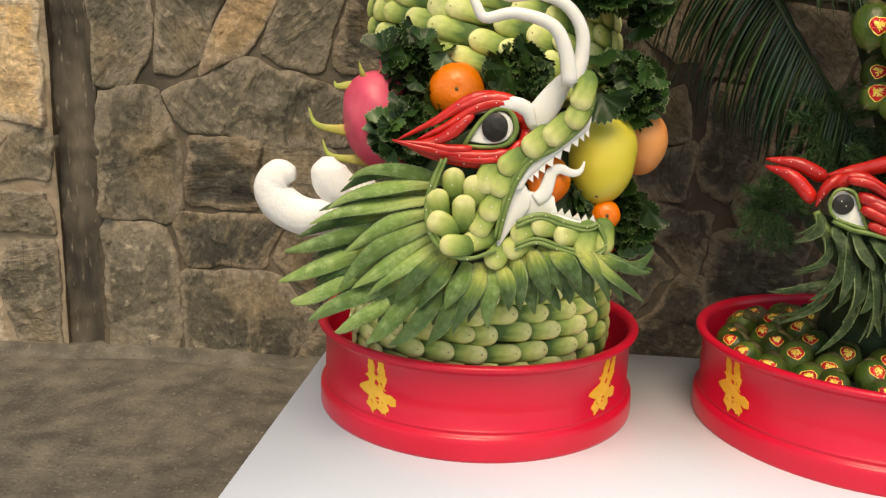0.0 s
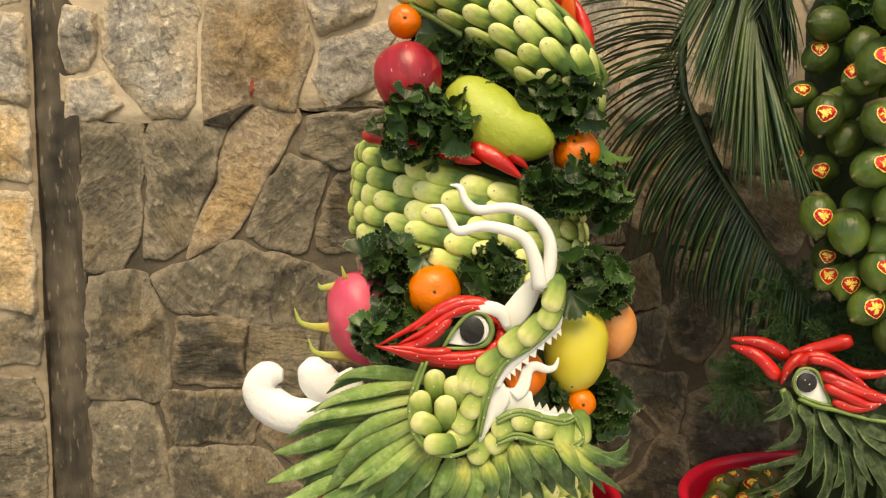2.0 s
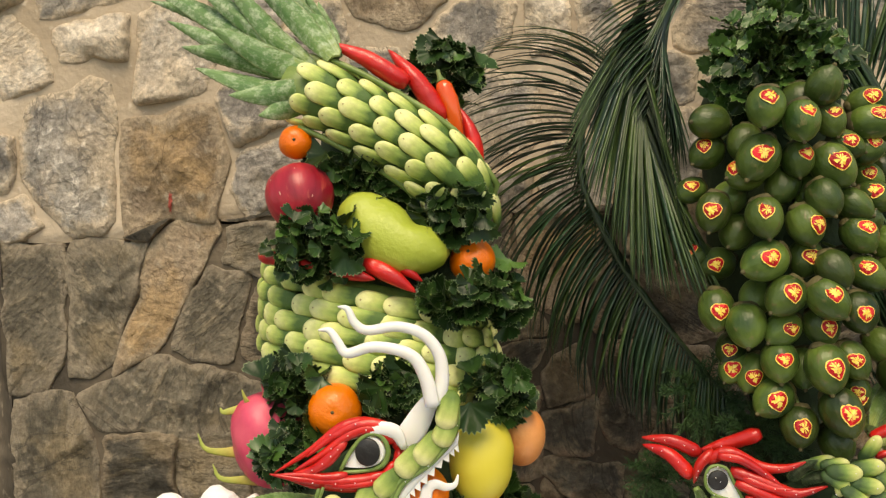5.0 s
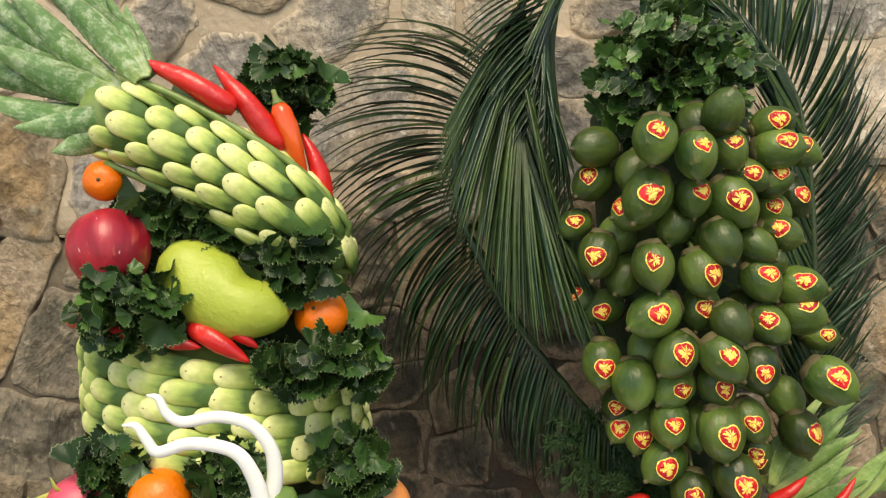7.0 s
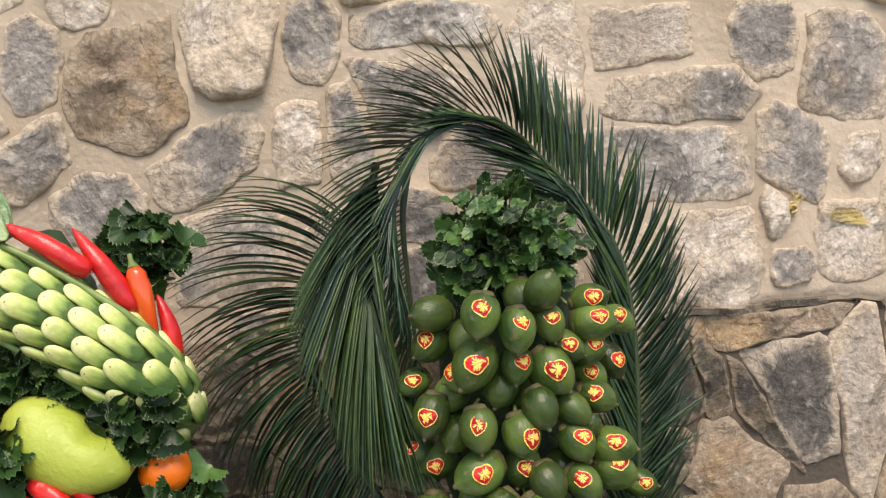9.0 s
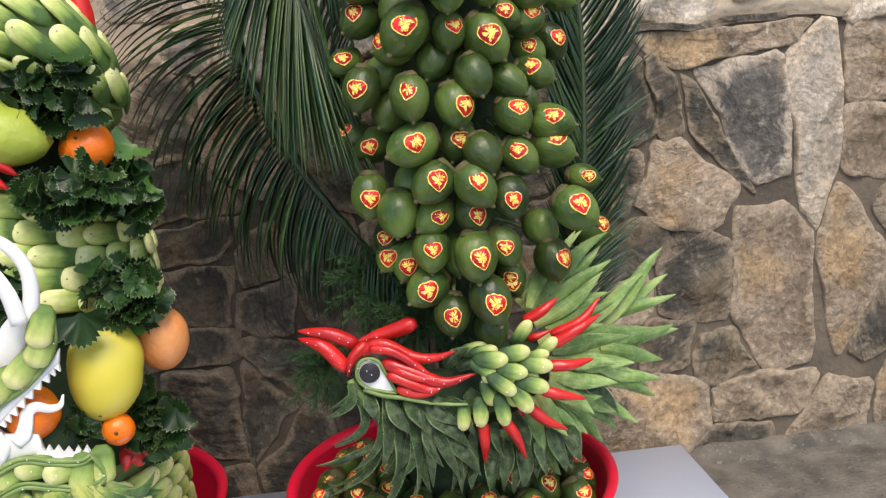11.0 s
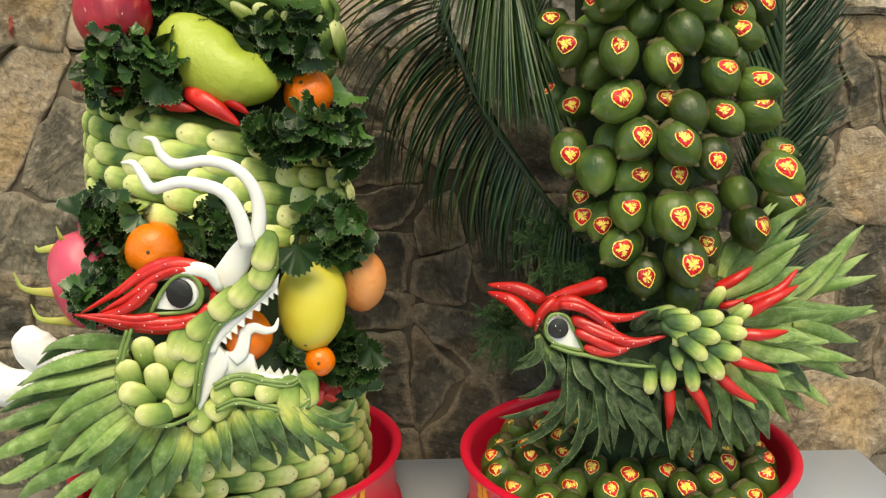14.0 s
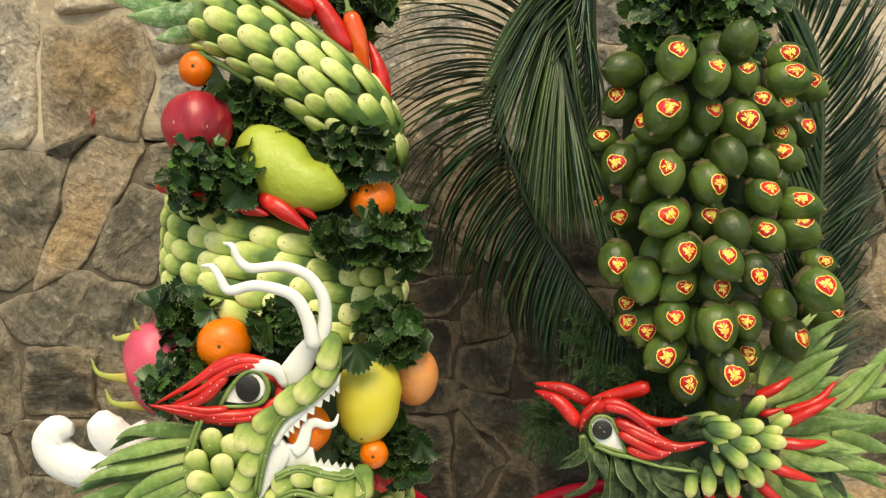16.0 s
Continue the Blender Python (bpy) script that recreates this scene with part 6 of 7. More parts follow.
# centre, diameter (of a 47 mm nut = 1), turn of the tip, then the sticker's side and height on the nut (9: none)
BUNCH_1 = [
    (0.476, 0.962, 0.778, 0.98, 70, 9, 0), (0.361, 1.011, 0.753, 1.05, 180, 9, 0), (0.406, 0.943, 0.756, 1.05, 255, 0, 0.5), (0.444, 0.945, 0.739, 1.0, 265, 0.15, 0.55), (0.484, 0.972, 0.741, 0.85, 280, 0, 0.5),
    (0.535, 0.999, 0.761, 0.95, 20, 0, 0.2), (0.536, 0.989, 0.737, 1.05, 0, 0.1, 0.4), (0.578, 1.039, 0.732, 0.85, 330, -0.1, 0.5), (0.359, 1.024, 0.718, 1.0, 215, -0.3, 0.4), (0.391, 0.983, 0.688, 1.0, 190, -0.9, 0.5),
    (0.400, 0.962, 0.703, 1.18, 235, 0, 0.15), (0.445, 0.968, 0.699, 0.92, 265, 0.3, 0.3), (0.485, 0.974, 0.690, 1.18, 305, 0, 0.15), (0.505, 0.987, 0.713, 0.85, 330, 0, 0.2),
]
BUNCH_2 = [
    (0.532, 0.999, 0.707, 0.9, 10, 0.2, 0.4), (0.569, 1.044, 0.684, 0.95, 300, 0.3, 0.2), (0.339, 1.030, 0.675, 0.8, 200, 0, 0.3), (0.538, 1.014, 0.676, 0.85, 320, -0.2, 0.3), (0.540, 1.003, 0.653, 0.95, 335, -0.4, 0.4),
    (0.354, 0.987, 0.647, 1.0, 250, -0.25, 0.1), (0.383, 1.004, 0.622, 1.0, 230, 9, 0), (0.401, 0.953, 0.637, 1.02, 272, -0.15, 0.4), (0.432, 0.986, 0.672, 1.0, 240, 9, 0), (0.447, 0.962, 0.626, 1.05, 280, 0.4, 0),
    (0.468, 0.958, 0.654, 0.98, 285, 9, 0), (0.507, 0.982, 0.645, 0.95, 320, 9, 0), (0.510, 0.977, 0.611, 1.0, 300, 0.2, 0.5), (0.340, 1.030, 0.596, 0.9, 200, -0.5, 0.7),
]
BUNCH_3 = [
    (0.555, 0.997, 0.599, 1.05, 350, -0.1, 0.4), (0.528, 0.987, 0.626, 0.62, 80, 9, 0), (0.363, 1.025, 0.586, 1.0, 195, -0.2, 0), (0.400, 0.963, 0.589, 1.15, 200, 0.1, 0.15), (0.449, 0.977, 0.588, 0.98, 250, 0.1, 0.15),
    (0.472, 0.954, 0.575, 1.0, 290, 9, 0), (0.514, 0.974, 0.567, 0.95, 315, -0.3, 0.5), (0.557, 0.999, 0.570, 1.08, 340, 0, 0.8), (0.620, 1.106, 0.519, 0.9, 350, 0.1, 0.2), (0.354, 1.001, 0.534, 1.05, 262, 0, 0),
    (0.382, 0.981, 0.516, 1.15, 262, 9, 0), (0.418, 0.956, 0.549, 1.06, 220, 0.2, 0.25), (0.462, 0.948, 0.544, 1.05, 305, 0, 0.35),
]
BUNCH_4 = [
    (0.500, 0.967, 0.526, 1.06, 280, 0, 0), (0.572, 0.970, 0.507, 1.15, 320, 0, 0.4), (0.419, 0.974, 0.511, 0.95, 215, 0.3, 0.1), (0.461, 0.971, 0.512, 1.0, 280, 0.1, 0), (0.624, 1.098, 0.457, 1.08, 340, 0.6, 0.4),
    (0.393, 1.006, 0.458, 1.0, 240, -0.2, -0.1), (0.414, 0.974, 0.475, 1.05, 265, 0, 0.2), (0.459, 0.959, 0.467, 1.18, 272, 0.1, 0.1), (0.493, 0.975, 0.472, 0.95, 300, -0.1, 0.1), (0.552, 0.998, 0.446, 1.08, 280, 0.45, 0.25),
    (0.372, 1.016, 0.487, 0.9, 230, -0.3, 0), (0.374, 1.015, 0.465, 0.9, 230, -0.3, 0), (0.502, 0.993, 0.435, 0.85, 300, -0.2, 0), (0.407, 0.984, 0.432, 1.08, 215, 0, 0),
]
BUNCH_5 = [
    (0.473, 0.958, 0.418, 1.15, 285, 0.05, 0.05), (0.433, 0.979, 0.400, 1.05, 262, -0.1, 0.1), (0.476, 0.986, 0.378, 1.0, 280, 9, 0), (0.500, 0.995, 0.429, 0.9, 300, 0, 0),
    (0.458, 0.990, 0.766, 1.0, 270, 9, 0), (0.398, 1.004, 0.725, 1.0, 240, 9, 0), (0.465, 0.994, 0.663, 1.0, 260, 9, 0), (0.497, 0.998, 0.575, 1.0, 260, 9, 0), (0.401, 1.004, 0.545, 1.0, 230, 9, 0), (0.447, 0.996, 0.462, 1.0, 260, 9, 0), (0.544, 1.016, 0.480, 1.0, 300, 9, 0), (0.380, 1.017, 0.662, 1.0, 220, 9, 0),
]
AT = Vector((0.462, 1.115, 0))
cluster = thing("areca_tower", (AT.x, AT.y, TOP + 0.012), "tall hanging bunch of green areca nuts with foil heart stickers", "areca nuts")
v, f = lathe([(0.001, 0.0), (0.10, 0.0), (0.085, 0.10), (0.035, 0.22), (0.045, 0.36), (0.085, 0.48), (0.085, 0.72), (0.05, 0.80), (0.001, 0.81)], 32)
part("core", mesh_of("core", v, f), CORE, cluster, "dark stalk core", at(AT.x, AT.y, TOP + 0.012))
sd = 0
for rows in (BUNCH_1, BUNCH_2, BUNCH_3, BUNCH_4, BUNCH_5):
    for x, y, z, s, a, mx, mz in rows:
        sd += 1
        tip = Vector((math.cos(radians(a)) * 0.9, -0.55 if mx == 9 else -0.35, math.sin(radians(a)) * 0.9))
        nut(cluster, (x, y, z), tip, s, None if mx == 9 else (mx * 1.1, -1, mz * 1.1 + 0.05), sd)
        if sd % 3 == 0:
            p = Vector((x, y, z)) - tip.normalized() * 0.024 * s
            tube("stalk", [p, p.lerp(Vector((AT.x, AT.y, z + 0.03)), 0.4) + Vector((0, 0, 0.01)), Vector((AT.x, AT.y - 0.03, z + 0.05))], [0.0022, 0.0018, 0.0026], STEM, cluster, "thin olive stalk", 6, n=6)

# nuts laid in the tray
v, f = lathe([(0.001, 0.068), (0.15, 0.065), (0.185, 0.053), (0.187, 0.014), (0.001, 0.014)], 40)
tagged(part("tray_liner", mesh_of("tray_liner", v, f), LINER, None, "", at(T2[0], T2[1], TOP)), "pale liner under the nuts in the tray", "liner")
for rad, n, z, ph in ((0.163, 23, TOP + 0.089, 0.1), (0.120, 17, TOP + 0.096, 0.3), (0.080, 11, TOP + 0.101, 0.0)):
    for k in range(n):
        a = ph + 2 * math.pi * k / n + R.uniform(-0.05, 0.05)
        c = Vector((T2[0] + rad * math.cos(a), T2[1] + rad * math.sin(a), z + R.uniform(-0.004, 0.004)))
        out = Vector((math.cos(a), math.sin(a), 0))
        sd += 1
        ob = nut(None, c, out * 0.8 + Vector((R.uniform(-.3, .3), -0.2, -0.75)), R.uniform(0.90, 1.02), (0.25 * out.x + R.uniform(-.18, .18), -0.60 + 0.25 * out.y, 0.85 + R.uniform(-.15, .2)), sd)
        tagged(ob, "green areca nut with a foil heart sticker lying in the tray", "areca nut", "areca nuts in the tray")
bunch((0.450, 1.045, 0.818), (0.080, 0.050, 0.072), 190, "large tuft of dark green ruffled leaves crowning the nuts", 0.82, 0.4, 90, True)

# ---- phoenix ----
phoenix = thing("fruit_phoenix", (0.42, 1.05, TOP + 0.09), "carved fruit phoenix with chili beak and crest, leaf wings and tail", "fruit carving")
tube("body", [(0.316, 1.000, 0.324), (0.366, 1.010, 0.293), (0.446, 1.020, 0.289), (0.506, 1.030, 0.306), (0.547, 1.040, 0.324)], [0.010, 0.030, 0.040, 0.045, 0.02], CORE, phoenix, "dark green backing of the body", 14, 0.7, 16)
tube("neck", [(0.395, 1.030, 0.279), (0.406, 1.060, 0.216), (0.417, 1.080, 0.147)], [0.030, 0.034, 0.042], CORE, phoenix, "dark green backing of the neck", 14, 1.0, 8)
tube("face", [(0.315, 0.984, 0.335), (0.319, 0.981, 0.326), (0.327, 0.979, 0.316), (0.335, 0.978, 0.311)], [0.0040, 0.0050, 0.0055, 0.004], ROPE, phoenix, "green face stalk", 10, 0.8, 10)
tube("stalk_rim", [(0.329, 0.970, 0.328), (0.349, 0.968, 0.319), (0.368, 0.964, 0.316), (0.398, 0.959, 0.309), (0.422, 0.954, 0.306), (0.440, 0.952, 0.305)], [0.0030, 0.0028, 0.0026, 0.0024, 0.0022, 0.0014], ROPE, phoenix, "green stalk under the eye", 8, 1, 20)
peye = teardrop("eye", (0.3455, 0.976, 0.3380), 0.0255, 0.0190, 137, 0, 0.006, RADISH, phoenix, "white radish eye")
disc("pupil", (0.337, 0.9702, 0.3462), 0.0112, 0.0035, EYE_BLACK, peye, "round dark pupil", 1.0)
tube("eye_rim", [(0.365, 0.968, 0.320), (0.349, 0.968, 0.324), (0.331, 0.968, 0.331), (0.323, 0.968, 0.343), (0.326, 0.968, 0.358), (0.335, 0.968, 0.363), (0.347, 0.968, 0.359), (0.354, 0.968, 0.344), (0.365, 0.968, 0.320)], [0.0016, 0.0019, 0.0019, 0.0018], ROPE, phoenix, "olive green rim round the eye", 8, 1, 30)
BEAK = [
    ([(0.326, 1.000, 0.369), (0.297, 1.002, 0.384), (0.262, 1.012, 0.388)], 0.0074),
    ([(0.313, 0.990, 0.345), (0.290, 0.998, 0.370), (0.262, 1.010, 0.380)], 0.0078),
    ([(0.392, 0.985, 0.393), (0.359, 0.996, 0.381), (0.326, 1.000, 0.373)], 0.0078),
    ([(0.337, 0.984, 0.376), (0.320, 0.978, 0.362), (0.313, 0.982, 0.340)], 0.0053),
    ([(0.329, 0.982, 0.365), (0.353, 0.976, 0.375), (0.385, 0.970, 0.359), (0.409, 0.963, 0.358), (0.430, 0.956, 0.366)], 0.0063),
]
CREST_REAR = [
    ([(0.352, 0.972, 0.356), (0.384, 0.963, 0.344), (0.415, 0.955, 0.332), (0.450, 0.950, 0.340)], 0.0070),
    ([(0.356, 0.968, 0.343), (0.377, 0.961, 0.334), (0.401, 0.956, 0.324), (0.417, 0.953, 0.332)], 0.0056),
    ([(0.365, 0.966, 0.326), (0.385, 0.961, 0.320), (0.401, 0.956, 0.322), (0.417, 0.952, 0.331)], 0.0046),
    ([(0.339, 0.972, 0.373), (0.363, 0.966, 0.369), (0.386, 0.960, 0.354), (0.401, 0.955, 0.342)], 0.0046),
    ([(0.360, 0.970, 0.353), (0.373, 0.962, 0.345), (0.394, 0.956, 0.338), (0.414, 0.952, 0.337)], 0.0046),
]
CREST = BEAK + CREST_REAR
for p, r in CREST:
    chili(p, r, phoenix, "glossy red chili of the beak and crest", stem=False)
WING = [((0.482, 0.947, 0.354), -3, 1.00), ((0.507, 0.950, 0.360), 8, 1.00), ((0.502, 0.943, 0.338), -12, 1.00), ((0.528, 0.946, 0.342), -8, 1.05), ((0.486, 0.941, 0.320), -40, 1.00), ((0.522, 0.944, 0.319), -18, 1.00), ((0.505, 0.943, 0.296), -58, 1.10), ((0.478, 0.945, 0.285), -80, 1.00), ((0.453, 0.953, 0.280), -90, 0.95), ((0.434, 0.958, 0.278), -95, 0.85), ((0.514, 0.975, 0.382), 55, 0.90), ((0.539, 0.960, 0.365), 40, 0.85), ((0.465, 0.972, 0.362), 10, 0.85), ((0.461, 0.950, 0.331), -100, 0.70)]
WING_UNDER = [((0.470, 0.949, 0.339), -30, 0.90), ((0.493, 0.950, 0.330), -30, 0.90), ((0.516, 0.951, 0.328), -10, 0.90), ((0.492, 0.953, 0.343), 0, 0.90), ((0.466, 0.952, 0.304), -75, 0.90), ((0.493, 0.951, 0.301), -55, 0.90), ((0.472, 0.958, 0.362), 5, 0.80), ((0.528, 0.957, 0.352), 15, 0.90)]
for p, a, k in WING + WING_UNDER:
    d = Vector((math.cos(radians(a)), -0.10, math.sin(radians(a))))
    pad(p, d, (0.1, -1, 0.25), phoenix, k * R.uniform(0.82, 0.94), R.choice((5, 6)))
WING_CHILI = (
    ([(0.512, 0.985, 0.382), (0.533, 0.980, 0.394), (0.551, 0.985, 0.405)], 0.0053),
    ([(0.540, 0.975, 0.367), (0.573, 0.970, 0.381), (0.598, 0.980, 0.402)], 0.0049),
    ([(0.539, 0.965, 0.358), (0.563, 0.960, 0.373), (0.595, 0.970, 0.386)], 0.0060),
    ([(0.531, 0.958, 0.337), (0.556, 0.955, 0.337), (0.585, 0.965, 0.337)], 0.0056),
    ([(0.522, 0.957, 0.310), (0.546, 0.953, 0.303), (0.574, 0.962, 0.292)], 0.0056),
    ([(0.507, 0.957, 0.294), (0.525, 0.953, 0.276), (0.552, 0.960, 0.258)], 0.0056),
    ([(0.477, 0.957, 0.283), (0.491, 0.953, 0.262), (0.503, 0.960, 0.229)], 0.0056),
    ([(0.456, 0.960, 0.278), (0.457, 0.958, 0.257), (0.457, 0.965, 0.227)], 0.0056),
    ([(0.516, 0.985, 0.361), (0.527, 0.980, 0.365), (0.541, 0.980, 0.370)], 0.0032),
    ([(0.424, 0.972, 0.238), (0.426, 0.970, 0.229), (0.425, 0.970, 0.222)], 0.0028),
)
for p, r in WING_CHILI:
    chili(p, r, phoenix, "glossy red chili set between the wing leaves", stem=False)
FAN_A = [((0.517, 1.030, 0.388), (0.589, 1.050, 0.467)), ((0.521, 1.020, 0.384), (0.626, 1.030, 0.463)), ((0.527, 1.020, 0.374), (0.629, 1.030, 0.430)), ((0.531, 1.010, 0.367), (0.617, 1.020, 0.416)), ((0.544, 1.010, 0.360), (0.624, 1.010, 0.382)), ((0.614, 1.030, 0.350), (0.690, 1.040, 0.441)), ((0.589, 1.030, 0.347), (0.712, 1.040, 0.374)), ((0.545, 0.990, 0.344), (0.636, 0.990, 0.352)), ((0.617, 1.020, 0.340), (0.710, 1.030, 0.336)), ((0.552, 0.990, 0.331), (0.616, 0.980, 0.326)), ((0.608, 1.010, 0.327), (0.686, 1.020, 0.305)), ((0.541, 0.985, 0.318), (0.617, 0.980, 0.303))]
FAN_B = [((0.599, 1.000, 0.316), (0.680, 1.010, 0.285)), ((0.593, 1.000, 0.302), (0.674, 1.010, 0.268)), ((0.537, 0.980, 0.310), (0.586, 0.975, 0.265)), ((0.581, 1.000, 0.289), (0.647, 1.000, 0.236)), ((0.560, 0.990, 0.279), (0.605, 1.000, 0.217)), ((0.525, 0.980, 0.296), (0.555, 0.970, 0.247)), ((0.537, 0.985, 0.271), (0.565, 0.980, 0.201)), ((0.513, 0.980, 0.283), (0.525, 0.970, 0.227)), ((0.523, 0.990, 0.252), (0.546, 0.985, 0.189)), ((0.494, 0.975, 0.278), (0.513, 0.970, 0.216)), ((0.500, 0.985, 0.240), (0.504, 0.980, 0.182)), ((0.466, 0.975, 0.268), (0.479, 0.970, 0.199)), ((0.474, 0.980, 0.249), (0.469, 0.980, 0.184)), ((0.571, 0.990, 0.313), (0.621, 0.985, 0.261))]
FAN_C = [((0.525, 1.005, 0.390), (0.560, 1.020, 0.452)), ((0.530, 0.995, 0.352), (0.606, 0.995, 0.366)), ((0.540, 0.990, 0.330), (0.640, 0.995, 0.320)), ((0.530, 0.985, 0.302), (0.600, 0.985, 0.282)), ((0.515, 0.980, 0.290), (0.572, 0.980, 0.240)), ((0.600, 1.020, 0.360), (0.668, 1.030, 0.410)), ((0.600, 1.015, 0.330), (0.700, 1.025, 0.352))]
FAN = FAN_A + FAN_B
FAN += [(Vector(a).lerp(Vector(c), 0.5) + Vector((0, 0.008, 0)), Vector(b).lerp(Vector(d), 0.5) * 0.96 + Vector(a).lerp(Vector(c), 0.5) * 0.04 + Vector((R.uniform(-0.006, 0.006), 0.010, R.uniform(-0.006, 0.006)))) for (a, b), (c, d) in zip(FAN[:25], FAN[1:]) if (Vector(b) - Vector(d)).length < 0.09]
for k, (a, b) in enumerate(FAN + FAN_C):
    low = 18 <= k < 26
    long_leaf("tail_feather_leaf", a, b, R.uniform(0.017, 0.022), phoenix, PINE_THROAT if 21 <= k < 26 else PINE_LEAF if low else (PINE_LIGHT, PINE_LEAF, PINE_LIGHT)[k % 3], bend=R.uniform(-0.10, 0.10), lift=0.05, curl=R.uniform(-0.06, 0.06), wave=0.02, face=(R.uniform(-.2, .2), -1, 0.3), label="green toothed leaf of the tail fan")
THROAT_BEAK = [
    ([(0.315, 0.976, 0.334), (0.313, 0.962, 0.317), (0.287, 0.955, 0.304)], 0.0105),
    ([(0.319, 0.976, 0.321), (0.326, 0.962, 0.291), (0.293, 0.955, 0.273)], 0.0091),
    ([(0.333, 0.972, 0.320), (0.336, 0.958, 0.312), (0.338, 0.956, 0.298)], 0.0161),
    ([(0.353, 0.976, 0.316), (0.351, 0.962, 0.271), (0.344, 0.955, 0.239)], 0.0126),
    ([(0.341, 0.984, 0.256), (0.316, 0.968, 0.253), (0.274, 0.962, 0.250)], 0.0077),
    ([(0.344, 0.984, 0.260), (0.324, 0.968, 0.230), (0.281, 0.962, 0.209)], 0.0063),
    ([(0.366, 0.976, 0.262), (0.356, 0.962, 0.213), (0.325, 0.955, 0.179)], 0.0091),
    ([(0.370, 0.976, 0.301), (0.384, 0.962, 0.256), (0.374, 0.955, 0.201)], 0.0105),
    ([(0.357, 0.972, 0.315), (0.365, 0.958, 0.295), (0.374, 0.956, 0.277)], 0.0182),
]
THROAT_WIDE = [
    ([(0.376, 0.972, 0.311), (0.384, 0.958, 0.299), (0.392, 0.956, 0.276)], 0.0182),
    ([(0.387, 0.972, 0.275), (0.396, 0.958, 0.246), (0.396, 0.956, 0.209)], 0.0112),
    ([(0.397, 0.972, 0.303), (0.414, 0.958, 0.284), (0.441, 0.956, 0.252)], 0.0217),
    ([(0.411, 0.972, 0.271), (0.430, 0.958, 0.249), (0.452, 0.956, 0.217)], 0.0182),
    ([(0.404, 0.972, 0.290), (0.396, 0.958, 0.265), (0.408, 0.956, 0.232)], 0.0140),
    ([(0.389, 0.972, 0.307), (0.406, 0.958, 0.298), (0.432, 0.956, 0.278)], 0.0182),
]
THROAT_LONG = [
    ([(0.353, 0.976, 0.293), (0.364, 0.962, 0.256), (0.347, 0.955, 0.217)], 0.0105),
    ([(0.345, 0.976, 0.297), (0.338, 0.962, 0.264), (0.311, 0.955, 0.240)], 0.0084),
    ([(0.380, 0.976, 0.285), (0.378, 0.962, 0.248), (0.366, 0.955, 0.228)], 0.0112),
    ([(0.419, 0.972, 0.302), (0.432, 0.958, 0.291), (0.447, 0.956, 0.266)], 0.0175),
    ([(0.391, 0.972, 0.279), (0.413, 0.958, 0.253), (0.424, 0.956, 0.215)], 0.0147),
]
THROAT_MID = THROAT_WIDE + THROAT_LONG
THROAT_LOW = [
    ([(0.433, 0.984, 0.238), (0.431, 0.968, 0.222), (0.428, 0.962, 0.196)], 0.0119),
    ([(0.446, 0.984, 0.226), (0.442, 0.968, 0.214), (0.439, 0.962, 0.198)], 0.0112),
    ([(0.466, 0.984, 0.238), (0.465, 0.968, 0.221), (0.459, 0.962, 0.193)], 0.0161),
    ([(0.484, 0.984, 0.242), (0.482, 0.968, 0.221), (0.477, 0.962, 0.197)], 0.0175),
    ([(0.504, 0.984, 0.238), (0.504, 0.968, 0.217), (0.500, 0.962, 0.192)], 0.0196),
    ([(0.524, 0.984, 0.250), (0.525, 0.968, 0.229), (0.526, 0.962, 0.203)], 0.0175),
    ([(0.538, 0.984, 0.255), (0.544, 0.968, 0.233), (0.549, 0.962, 0.205)], 0.0196),
    ([(0.552, 0.984, 0.257), (0.561, 0.968, 0.240), (0.567, 0.962, 0.214)], 0.0210),
]
THROAT_HIND = [
    ([(0.472, 0.976, 0.270), (0.472, 0.962, 0.255), (0.473, 0.955, 0.239)], 0.0119),
    ([(0.495, 0.976, 0.276), (0.502, 0.962, 0.262), (0.506, 0.955, 0.245)], 0.0147),
    ([(0.454, 0.984, 0.262), (0.446, 0.968, 0.245), (0.449, 0.962, 0.220)], 0.0126),
    ([(0.421, 0.984, 0.254), (0.424, 0.968, 0.241), (0.432, 0.962, 0.216)], 0.0140),
    ([(0.403, 0.984, 0.254), (0.389, 0.968, 0.230), (0.393, 0.962, 0.201)], 0.0112),
    ([(0.371, 0.984, 0.247), (0.364, 0.968, 0.230), (0.352, 0.962, 0.201)], 0.0091),
]
THROAT_TOP = [
    ([(0.442, 0.972, 0.312), (0.463, 0.958, 0.302), (0.482, 0.956, 0.315)], 0.0217),
    ([(0.426, 0.972, 0.304), (0.452, 0.958, 0.295), (0.473, 0.956, 0.294)], 0.0119),
    ([(0.372, 0.972, 0.317), (0.398, 0.958, 0.314), (0.433, 0.956, 0.305)], 0.0105),
    ([(0.420, 0.984, 0.338), (0.431, 0.968, 0.355), (0.445, 0.962, 0.367)], 0.0154),
    ([(0.435, 0.984, 0.332), (0.449, 0.968, 0.348), (0.473, 0.962, 0.357)], 0.0140),
]
THROAT_BACK = THROAT_HIND + THROAT_TOP
